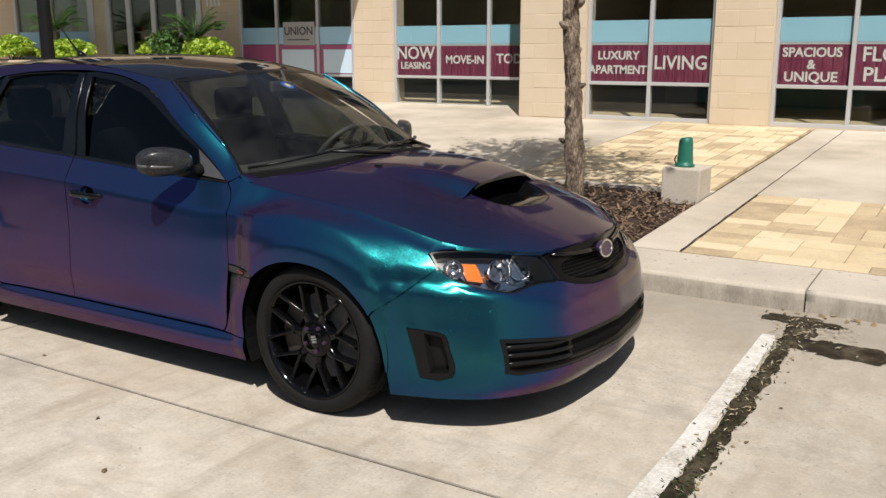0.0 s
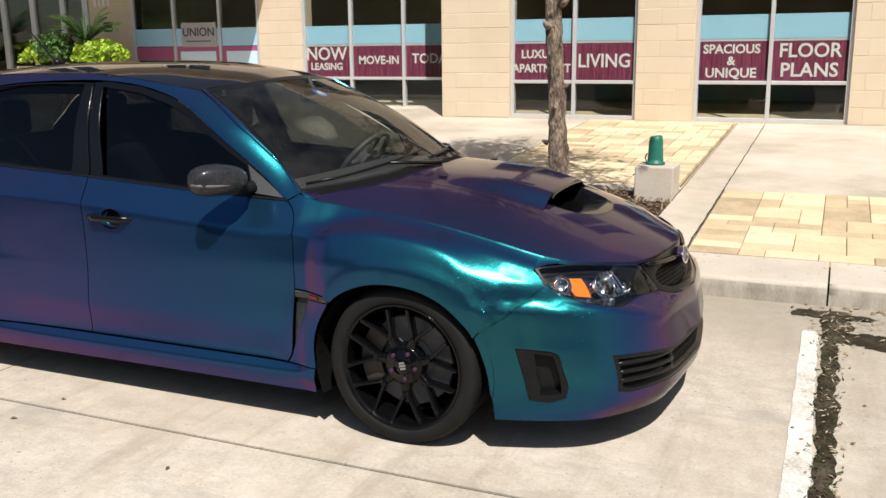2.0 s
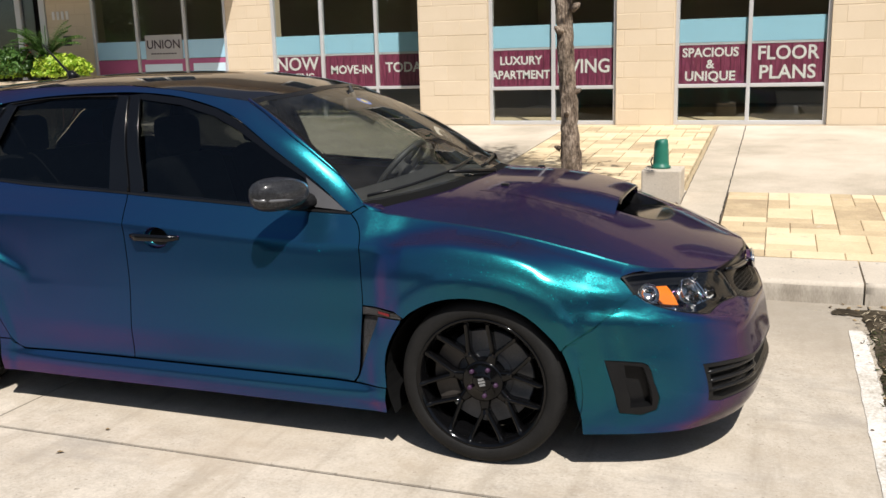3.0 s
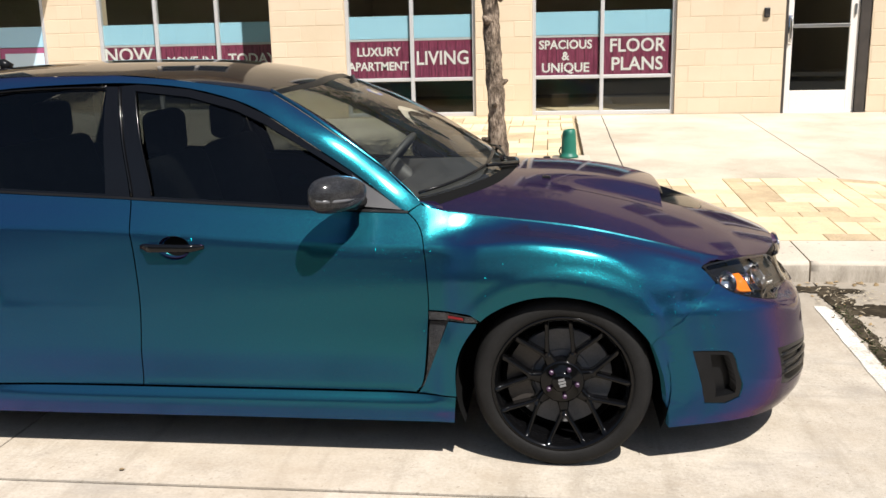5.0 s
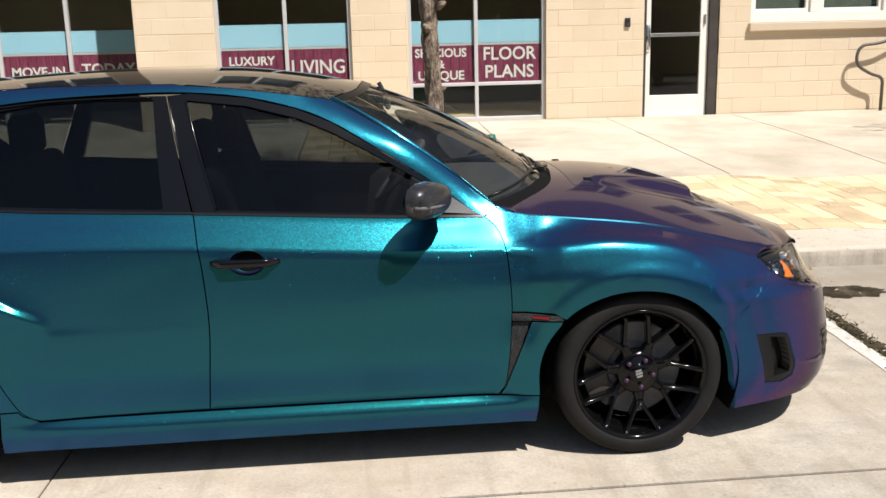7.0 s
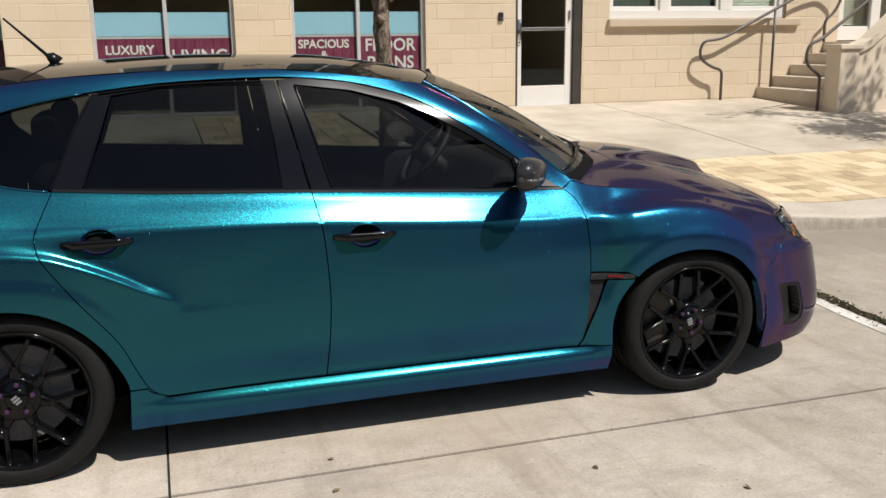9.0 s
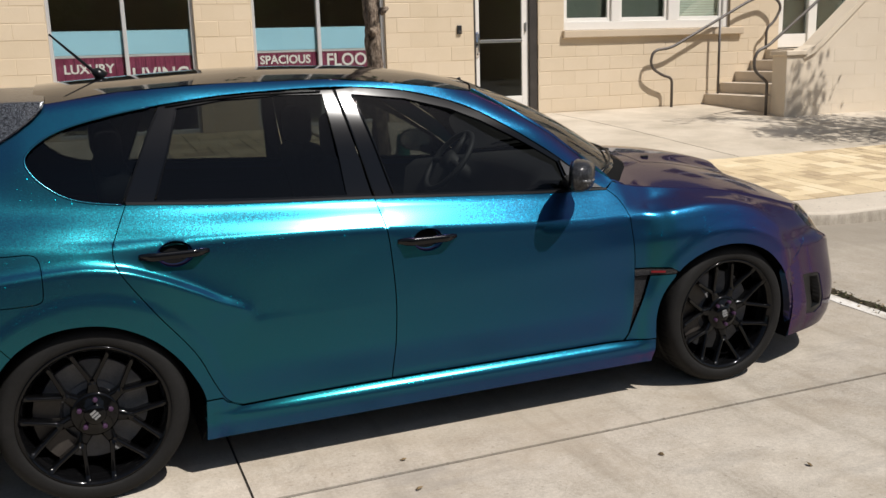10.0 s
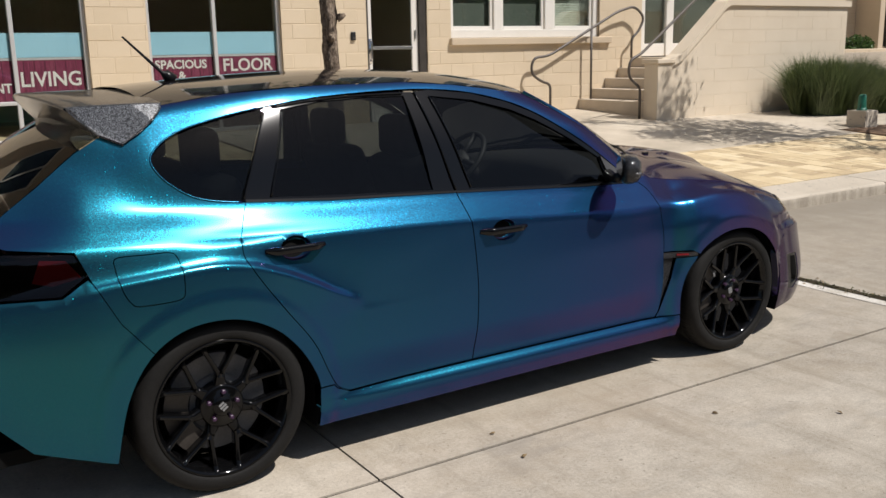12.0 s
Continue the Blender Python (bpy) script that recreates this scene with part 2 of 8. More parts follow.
def leafy(name, a, b, gloss=0.45):
    m, nt, p = basic(name, a, gloss)
    g = nt.nodes.new("ShaderNodeNewGeometry").outputs["Random Per Island"]
    f = calc(nt, "ADD", calc(nt, "MULTIPLY", g, 0.7), calc(nt, "MULTIPLY", noise_tex(nt, 6, 2), 0.3))
    c = ramp(nt, f, [(0.15, a), (0.85, b)])
    nt.links.new(c, p.inputs["Base Color"])
    tr = nt.nodes.new("ShaderNodeBsdfTranslucent")
    nt.links.new(c, tr.inputs[0])
    mx = nt.nodes.new("ShaderNodeMixShader")
    mx.inputs[0].default_value = 0.3
    nt.links.new(p.outputs[0], mx.inputs[1])
    nt.links.new(tr.outputs[0], mx.inputs[2])
    nt.links.new(mx.outputs[0], nt.nodes["Material Output"].inputs[0])
    return m


M["leaf"] = leafy("tree_leaf", (0.03, 0.07, 0.015), (0.09, 0.16, 0.04))
M["lime_leaf"] = leafy("lime_shrub_leaf", (0.22, 0.40, 0.03), (0.58, 0.70, 0.09))
M["palm_leaf"] = leafy("palm_leaf", (0.04, 0.11, 0.02), (0.14, 0.27, 0.06))
M["grass_leaf"] = leafy("shrub_blade", (0.05, 0.075, 0.025), (0.18, 0.22, 0.09))
M["weed"] = leafy("moss_weed", (0.02, 0.03, 0.008), (0.07, 0.08, 0.025), 0.9)
M["flower"] = basic("red_flower", (0.45, 0.03, 0.05), 0.6)[0]
M["asphalt"] = rocky("street_asphalt", [(0.3, (0.04, 0.04, 0.04)), (0.7, (0.075, 0.072, 0.07))], 0.6, 90, 0.92, 0.4, 150)


# ---- mesh helpers ----
def mesh_of(name, bm, material, smooth=False):
    me = bpy.data.meshes.new(name)
    bm.normal_update()
    bm.to_mesh(me)
    bm.free()
    for mt in material if isinstance(material, (list, tuple)) else [material]:
        me.materials.append(mt)
    if smooth:
        me.shade_smooth()
    return me


def part(name, bm, material, parent=None, label="", smooth=False):
    ob = new(name, mesh_of(name, bm, material, smooth))
    if parent is not None:
        ob.parent = parent
    if label:
        tagged(ob, label)
    return ob


def thing(name, label, category, at=(0, 0, 0), group="", kind=""):
    ob = new(name)
    ob.empty_display_size = 0.1
    ob.location = at
    return tagged(ob, label, category, group, kind)


def under(ob, parent):
    """Hang ob under a parent that stands off the origin, keeping its place in the world."""
    ob.parent = parent
    ob.matrix_parent_inverse = Matrix.Translation(parent.location).inverted()
    return ob


def box(bm, x0, x1, y0, y1, z0, z1, bevel=0.0, seg=2):
    vs = [bm.verts.new((x, y, z)) for z in (z0, z1) for y in (y0, y1) for x in (x0, x1)]
    fs = [bm.faces.new([vs[i] for i in q]) for q in ((0, 2, 3, 1), (4, 5, 7, 6), (0, 1, 5, 4), (2, 6, 7, 3), (0, 4, 6, 2), (1, 3, 7, 5))]
    if bevel:
        es = list({e for f in fs for e in f.edges})
        bmesh.ops.bevel(bm, geom=es, offset=bevel, segments=seg, affect="EDGES", profile=0.5)
    return bm


def tube(bm, pts, r, n=10, closed=False):
    """A round bar along points; r a number or one radius a point."""
    pts = [Vector(p) for p in pts]
    rs = r if isinstance(r, (list, tuple)) else [r] * len(pts)
    rings, side = [], None
    for i, p in enumerate(pts):
        a = pts[i - 1] if i or closed else pts[0]
        b = pts[(i + 1) % len(pts)] if i < len(pts) - 1 or closed else pts[-1]
        d = (b - a).normalized()
        if side is None:
            side = d.orthogonal().normalized()
        side = (side - d * side.dot(d)).normalized()
        up = d.cross(side)
        rings.append([bm.verts.new(p + (side * math.cos(k * math.tau / n) + up * math.sin(k * math.tau / n)) * rs[i]) for k in range(n)])
    last = len(rings) if closed else len(rings) - 1
    for i in range(last):
        a, b = rings[i], rings[(i + 1) % len(rings)]
        for k in range(n):
            bm.faces.new((a[k], a[(k + 1) % n], b[(k + 1) % n], b[k]))
    if not closed:
        bm.faces.new(rings[0][::-1])
        bm.faces.new(rings[-1])
    return bm


def rounded(pts, r, n=6):
    """A polyline with its corners rounded off."""
    pts = [Vector(p) for p in pts]
    out = [pts[0]]
    for a, b, c in zip(pts, pts[1:], pts[2:]):
        k = min(r, (a - b).length * 0.49, (c - b).length * 0.49)
        p, q = b + (a - b).normalized() * k, b + (c - b).normalized() * k
        out += [p.lerp(b, t).lerp(b.lerp(q, t), t) for t in [i / n for i in range(n + 1)]]
    return out + [pts[-1]]


def smooth01(t):
    t = min(1.0, max(0.0, t))
    return t * t * (3 - 2 * t)


def road_z(x, y):
    return 0.072 * smooth01((y - 3.0) / 2.0) * (1 - 0.75 * smooth01((x + 0.2) / 1.4))


def walk_z(x, y):
    drop = 0.06 * smooth01((x + 0.1) / 0.9) * (1 - smooth01((y - 7.0) / 3.5))
    return 0.196 + 0.048 * (y - 5.06) - drop


def draped(bm, x0, x1, y0, y1, zf, step=0.35, thick=0.12, lift=0.0):
    """A slab whose top follows zf, with sides."""
    nx, ny = max(1, round((x1 - x0) / step)), max(1, round((y1 - y0) / step))
    g = [[bm.verts.new((x0 + (x1 - x0) * i / nx, y0 + (y1 - y0) * j / ny, 0)) for i in range(nx + 1)] for j in range(ny + 1)]
    for row in g:
        for v in row:
            v.co.z = zf(v.co.x, v.co.y) + lift
    for j in range(ny):
        for i in range(nx):
            bm.faces.new((g[j][i], g[j][i + 1], g[j + 1][i + 1], g[j + 1][i]))
    rim = [g[0][i] for i in range(nx)] + [g[j][nx] for j in range(ny)] + [g[ny][i] for i in range(nx, 0, -1)] + [g[j][0] for j in range(ny, 0, -1)]
    low = [bm.verts.new((v.co.x, v.co.y, v.co.z - thick)) for v in rim]
    for k in range(len(rim)):
        q = (k + 1) % len(rim)
        bm.faces.new((rim[q], rim[k], low[k], low[q]))
    return bm


# ---- ground ----
FACADE, RECESS, KERB_Y = 11.86, 13.0, 5.06
bm = bmesh.new()
bmesh.ops.create_grid(bm, x_segments=1, y_segments=1, size=400)
ground = part("ground", bm, M["asphalt"])
ground.location.z = -0.03
tagged(ground, "grey asphalt street surface reaching to the horizon", "ground", kind="structure")

bm = bmesh.new()
draped(bm, -30, 20, -1.165, 5.2, lambda x, y: road_z(x, y) - 0.007, 0.3, 0.1)
road = part("road", bm, M["joint"])
tagged(road, "dirt-filled bed of the pale concrete parking lane", "road", kind="structure")
XS = [-4.47 + 3.64 * i for i in range(-6, 7)]
for a, b in zip(XS, XS[1:]):
    for c, d in ((-1.165, 2.475), (2.475, KERB_Y + 0.03)):
        bm = bmesh.new()
        draped(bm, a + 0.0045, b - 0.0045, c + 0.0085, d - 0.0085, road_z, 0.3, 0.05)
        part("slab", bm, M["road"], road, "stained pale concrete parking slab", smooth=False)

# kerb of cast lengths with a rounded nose
def kerb_length(x0, x1):
    n = max(2, round((x1 - x0) / 0.06))
    prof = [(0.0, -0.16), (0.004, -0.060), (0.007, -0.024), (0.016, -0.008), (0.034, -0.001), (0.49, 0.02), (0.49, -0.2)]
    bm = bmesh.new()
    rows = []
    for i in range(n + 1):
        x = x0 + (x1 - x0) * i / n
        w = 0.006 * noise.noise((x * 2.1, 3, 0)) + 0.004 * noise.noise((x * 11, 1, 0)) + 0.014 * max(0.0, noise.noise((x * 4.3, 7, 2)) - 0.35)
        top = walk_z(x, KERB_Y)
        rows.append([bm.verts.new((x, KERB_Y + dy + (w if k < 3 else 0), top + dz + (0 if k > 2 else w * 0.3))) for k, (dy, dz) in enumerate(prof)])
    for a, b in zip(rows, rows[1:]):
        for k in range(len(prof) - 1):
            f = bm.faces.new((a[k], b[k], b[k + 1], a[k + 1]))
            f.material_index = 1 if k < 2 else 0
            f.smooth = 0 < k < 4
    bm.faces.new(rows[0])
    bm.faces.new(rows[-1][::-1])
    bmesh.ops.recalc_face_normals(bm, faces=bm.faces)
    return bm


kerb = tagged(new("kerb"), "weathered pale concrete kerb beside the parking lane", "kerb", kind="structure")
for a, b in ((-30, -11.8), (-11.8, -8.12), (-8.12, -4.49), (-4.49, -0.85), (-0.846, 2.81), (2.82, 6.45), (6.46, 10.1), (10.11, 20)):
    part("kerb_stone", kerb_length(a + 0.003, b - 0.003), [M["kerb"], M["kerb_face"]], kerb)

# pavement concrete, flag by flag
pavement = tagged(new("pavement"), "pale concrete pavement sloping gently up to the building", "pavement", kind="structure")
bm = bmesh.new()
draped(bm, -30, 20, KERB_Y + 0.45, 14.5, lambda x, y: walk_z(x, y) - 0.05, 0.5, 0.2)
part("bed", bm, M["sand"], pavement, "sand and mortar bed below the flags")
BACK = 13.6
def flag(x0, x1, y0, y1):
    part("flag", draped(bmesh.new(), x0 + 0.0015, x1 - 0.0015, y0 + 0.0015, y1 - 0.0015, walk_z, 0.45, 0.045), M["walk"], pavement)
for y0, y1 in ((5.555, 7.55), (7.55, 9.6), (9.6, 11.845)):      # the narrow strip along the tree bed
    flag(-2.03, -1.70, y0, y1)
for i in range(5):
    x0 = -1.70 + 1.75 * i
    for y0, y1 in ((7.56, 9.6), (9.6, 11.845)):
        flag(x0, x0 + 1.75, y0, y1)
for i in range(4):
    flag(7.05 + 1.75 * i, 8.8 + 1.75 * i, 7.95, 9.92)
for i in range(9):
    x0 = -3.95 - 2.3 * (i + 1)
    for y0, y1 in ((5.555, 7.56), (7.56, 9.7), (9.7, 11.85), (11.85, BACK)):
        if i < 1 and y0 > 11:
            continue
        if i == 0 and y0 < 7:
            y0 = 7.3
            continue
        flag(x0, x0 + 2.3, y0, y1)
flag(-6.25, -6.1, 11.85, BACK)

# tree bed with loose bark
bm = bmesh.new()
draped(bm, -6.25, -2.035, 5.555, 7.47, lambda x, y: walk_z(x, y) - 0.03 + 0.018 * noise.noise((x * 3, y * 3, 0)), 0.08, 0.05)
bed = part("mulch_bed", bm, M["mulch"], smooth=True)
tagged(bed, "bed of brown shredded bark mulch round the tree", "mulch bed", kind="structure")
bm = bmesh.new()
rnd = random.Random(4)
for _ in range(2600):
    x, y = rnd.uniform(-4.6, -2.05), rnd.uniform(5.58, 7.44)
    s, w, h = rnd.uniform(0.012, 0.045), rnd.uniform(0.004, 0.011), rnd.uniform(0.003, 0.007)
    mm = pose(x, y, walk_z(x, y) - 0.012 + rnd.uniform(-0.01, 0.014), rnd.uniform(-35, 35), rnd.uniform(-35, 35), rnd.uniform(0, 180))
    vs = [bm.verts.new(mm @ Vector(c)) for c in ((-s, -w, 0), (s, -w * 0.6, 0), (s, w * 0.6, 0), (-s, w, 0), (0, 0, h))]
    for q in ((0, 1, 4), (1, 2, 4), (2, 3, 4), (3, 0, 4)):
        bm.faces.new([vs[i] for i in q])
chips = part("bark_chips", bm, M["mulch"])
tagged(chips, "loose dry chips of brown bark on the bed", "bark chips", kind="stuff")
bm = bmesh.new()
draped(bm, -6.25, -2.035, 7.475, 7.555, walk_z, 0.4, 0.06, 0.004)
tagged(part("bed_edging", bm, M["kerb"]), "narrow pale concrete edging behind the bark bed", "edging", kind="structure")

# ---- building: block walls with openings ----
BW, BH = 0.405, 0.203
def block_mesh(w, h):
    bm = bmesh.new()
    box(bm, 0, w - 0.007, 0, 0.03, 0, h - 0.007)
    bmesh.ops.delete(bm, geom=[f for f in bm.faces if f.calc_center_median().y > 0.029], context="FACES")
    es = [e for e in bm.edges if all(v.co.y < 0.001 for v in e.verts)]
    bmesh.ops.bevel(bm, geom=es, offset=0.004, segments=1, affect="EDGES")
    return bm


BLOCK_MESHES = {}
def rows_of_blocks(parent, x0, x1, y, z0, z1, holes, budget, near=lambda x, z: True):
    """Running-bond blocks on a wall face that looks along -y, cut round rectangular holes."""
    singles, rest = [], []
    rnd = random.Random(int(abs(x0) * 100))
    k = 0
    z = z0
    while z < z1 - 0.02:
        h = min(BH, z1 - z)
        spans, xs = [], sorted({x0, x1, *[e for a, b, c, d in holes if c < z + h - 0.01 and d > z + 0.01 for e in (a, b)]})
        for a, b in zip(xs, xs[1:]):
            mid = (a + b) / 2
            if not any(p < mid < q and c < z + h - 0.01 and d > z + 0.01 for p, q, c, d in holes):
                spans.append((a, b))
        for a, b in spans:
            x = math.floor((a - (0.5 * BW if k % 2 else 0)) / BW) * BW + (0.5 * BW if k % 2 else 0)
            while x < b - 0.02:
                l, r = max(a, x), min(b, x + BW)
                if r - l > 0.03:
                    (singles if near(l, z) and len(singles) < budget else rest).append((l, r - l, z, h))
                x += BW
        z += BH
        k += 1
    for l, w, zz, h in singles:
        key = (round(w, 2), round(h, 2))
        if key not in BLOCK_MESHES:
            BLOCK_MESHES[key] = mesh_of("block", block_mesh(*key), M["block"])
        ob = new("block", BLOCK_MESHES[key])
        ob.parent = parent
        ob.location = (l, y + rnd.uniform(-0.002, 0.002), zz)
    bm = bmesh.new()
    for l, w, zz, h in rest:
        s = 0.004
        o = [bm.verts.new(c) for c in ((l + s, y, zz + s), (l + w - 0.007 - s, y, zz + s), (l + w - 0.007 - s, y, zz + h - 0.007 - s), (l + s, y, zz + h - 0.007 - s))]
        i = [bm.verts.new(c) for c in ((l, y + 0.012, zz), (l + w - 0.007, y + 0.012, zz), (l + w - 0.007, y + 0.012, zz + h - 0.007), (l, y + 0.012, zz + h - 0.007))]
        bm.faces.new(o)
        for q in range(4):
            bm.faces.new((o[q], i[q], i[(q + 1) % 4], o[(q + 1) % 4]))
    bmesh.ops.recalc_face_normals(bm, faces=bm.faces)
    if rest:
        tagged(part("block_courses", bm, M["block"], parent), kind="stuff")


def wall_core(bm, x0, x1, y0, y1, z0, z1, holes):
    """A solid wall round holes, in mortar: set behind the blocks' faces."""
    xs = sorted({x0, x1, *[v for h in holes for v in h[:2]]})
    for a, b in zip(xs, xs[1:]):
        zs = [z0]
        for h in sorted(holes, key=lambda h: h[2]):
            if h[0] <= a + 1e-6 and h[1] >= b - 1e-6:
                zs += [h[2], h[3]]
        zs.append(z1)
        for c, d in zip(zs[::2], zs[1::2]):
            if d - c > 0.005:
                box(bm, a, b, y0, y1, c, d)


TOP = 7.3
UPPER = [(z0, z1) for z0, z1 in ((4.35, 6.05),)]
upper_main = [(x, x + 1.5, z0, z1) for x in (-4.95, -2.43, 0.33, 2.8, 5.6, 8.4, 11.2) for z0, z1 in UPPER]
upper_back = [(x, x + 1.5, z0, z1) for x in (-24.0, -21.2, -18.4, -15.6, -12.2, -8.3) for z0, z1 in UPPER]
WIN_TOP = 3.05
holes_main = [(-5.08, -3.34, 0.53, WIN_TOP), (-2.60, -0.77, 0.53, WIN_TOP), (0.56, 1.60, 0.3, 2.72), (2.03, 5.08, 1.72, 3.15), (6.08, 8.2, 1.36, 3.5), (12.62, 13.9, 1.45, 3.4)]
wall_main = tagged(new("wall_main"), "cream stone-block street wall with tall shop windows", "wall", kind="structure")
bm = bmesh.new()
wall_core(bm, -6.09, 14.0, FACADE + 0.002, FACADE + 0.30, 0.2, TOP, holes_main + upper_main)
part("core", bm, M["mortar"], wall_main)
holes_back = [(-9.07, -6.0, 0.53, WIN_TOP), (-12.62, -9.92, 0.53, WIN_TOP), (-16.45, -13.6, 0.2, 2.9), (-19.6, -16.8, 0.8, 2.9)]
wall_back = tagged(new("wall_recess"), "set-back cream stone-block wall with shop windows", "wall", kind="structure")
bm = bmesh.new()
wall_core(bm, -26, -6.0, RECESS + 0.002, RECESS + 0.30, 0.2, TOP, holes_back + upper_back)
part("core", bm, M["mortar"], wall_back)
# return between the two wall planes
bm = bmesh.new()
box(bm, -6.085, -5.8, FACADE + 0.30, RECESS + 0.3, 0.2, TOP)
tagged(part("wall_return", bm, M["stucco"]), "short cream return wall at the step in the facade", "wall", kind="structure")
# rooms behind the glass
def room(name, x0, x1, y0, depth, z0, z1):
    bm = bmesh.new()
    box(bm, x0, x1, y0, y0 + depth, z0 - 0.1, z0)
    fl = part("floor_" + name, bm, M["room_floor"])
    tagged(fl, "dim carpeted floor behind the shop glass", "floor", kind="structure")
    bm = bmesh.new()
    box(bm, x0, x1, y0 + depth, y0 + depth + 0.1, z0 - 0.1, z1)
    box(bm, x0 - 0.1, x0, y0, y0 + depth + 0.1, z0 - 0.1, z1)
    box(bm, x1, x1 + 0.1, y0, y0 + depth + 0.1, z0 - 0.1, z1)
    tagged(part("walls_" + name, bm, M["room"]), "dim inner walls of the room behind the glass", "wall", kind="structure")
    bm = bmesh.new()
    box(bm, x0 - 0.1, x1 + 0.1, y0, y0 + depth + 0.1, z1, z1 + 0.1)
    tagged(part("ceiling_" + name, bm, M["room"]), "dim ceiling of the room behind the glass", "ceiling", kind="structure")


room("office", -5.7, 1.9, FACADE + 0.31, 5.0, 0.5, 3.3)
room("lobby", -20.0, -6.0, RECESS + 0.31, 4.0, 0.5, 3.3)
room("flat", 2.02, 9.0, FACADE + 0.31, 4.0, 1.36, 3.9)
bm = bmesh.new()
box(bm, -26.2, 14.2, FACADE + 0.05, 26, TOP, TOP + 0.25)
tagged(part("roof", bm, M["stucco"]), "flat roof slab over the street building", "roof", kind="structure")


# ---- shop windows ----
def letters(text, size, x, y, z, parent, material, align="CENTER", stretch=1.0, bold=0.004):
    cu = bpy.data.curves.new("lettering", "FONT")
    cu.body, cu.size, cu.align_x, cu.align_y = text, size, align, "CENTER"
    cu.extrude, cu.offset, cu.resolution_u = 0.0012, bold, 3
    tmp = new("lettering", cu)
    me = bpy.data.meshes.new_from_object(tmp.evaluated_get(bpy.context.evaluated_depsgraph_get()))
    bpy.data.objects.remove(tmp)
    me.materials.clear()
    me.materials.append(material)
    ob = new("lettering", me)
    ob.parent = parent
    ob.matrix_local = pose(x, y, z, 90, 0, 0) @ Matrix.Diagonal((stretch, 1, 1, 1))
    return tagged(ob, "lettering reading " + text.lower().replace("\n", " "))


def bar(bm, x0, x1, z0, z1, y, d=0.09, b=0.004):
    box(bm, x0, x1, y - d / 2, y + d / 2, z0, z1, b, 1)


def shop_window(name, label, x0, x1, y, mullions, texts, z0=0.53, z1=WIN_TOP, low=1.02, film=True):
    """A storefront: aluminium bars, panes, a blue and a plank-print film band, white lettering."""
    w = tagged(new(name), label, "window", kind="structure")
    fw = 0.045
    bm = bmesh.new()
    bar(bm, x0, x0 + fw, z0, z1, y)
    bar(bm, x1 - fw, x1, z0, z1, y)
    bar(bm, x0 + fw, x1 - fw, z0, z0 + 0.05, y)
    bar(bm, x0 + fw, x1 - fw, z1 - 0.05, z1, y)
    part("window_frame", bm, M["alu"], w)
    xs = [x0 + fw] + mullions + [x1 - fw]
    for m in mullions:
        bm = bmesh.new()
        bar(bm, m - 0.024, m + 0.024, z0 + 0.05, z1 - 0.05, y)
        part("mullion", bm, M["alu"], w)
    for i, (a, b) in enumerate(zip(xs, xs[1:])):
        l, r = a + (0.024 if i else 0), b - (0.024 if i < len(xs) - 2 else 0)
        bm = bmesh.new()
        bar(bm, l, r, low - 0.022, low + 0.022, y, 0.085)
        part("transom", bm, M["alu"], w)
        for c, d in ((z0 + 0.05, low - 0.022), (low + 0.022, z1 - 0.05)):
            bm = bmesh.new()
            box(bm, l, r, y - 0.004, y + 0.004, c, d)
            part("pane", bm, M["pane"], w)
        if not film:
            continue
        for nm, c, d, mt, lift in (("print_band", low + 0.024, 1.525, "plank_film", -0.0085), ("white_band", 1.53, 1.555, "grey_film", -0.0085), ("blue_band", 1.56, 1.852, "blue_film", -0.0085)):
            bm = bmesh.new()
            box(bm, l + 0.002, r - 0.002, y - lift, y - lift + 0.0022, c, d)
            part(nm, bm, M[mt], w)
    for text, size, tx, tz, st in texts:
        letters(text, size, tx, y + 0.0068, tz, w, M["white_film"], stretch=st)
    return w


GL = FACADE + 0.10
shop_window("window_1", "tall shop window with lettered burgundy film band", -5.08, -3.34, GL, [-4.19],
            [("LUXURY", 0.155, -4.65, 1.385, 1.0), ("APARTMENT", 0.155, -4.655, 1.195, 0.93), ("LIVING", 0.25, -3.79, 1.29, 0.92)])
shop_window("window_2", "tall shop window with lettered burgundy film band", -2.60, -0.77, GL, [-1.70],
            [("SPACIOUS", 0.155, -2.17, 1.43, 0.97), ("&", 0.15, -2.17, 1.285, 1.0), ("UNIQUE", 0.165, -2.17, 1.135, 1.0), ("FLOOR", 0.235, -1.25, 1.405, 0.95), ("PLANS", 0.235, -1.25, 1.17, 0.98)])
GB = RECESS + 0.03
shop_window("window_3", "tall set-back shop window with lettered burgundy film band", -9.07, -6.02, GB, [-8.18, -7.24],
            [("NOW", 0.29, -8.66, 1.40, 1.0), ("LEASING", 0.155, -8.66, 1.20, 1.0), ("MOVE-IN", 0.18, -7.70, 1.30, 1.0), ("TODAY", 0.21, -6.75, 1.32, 1.0)])

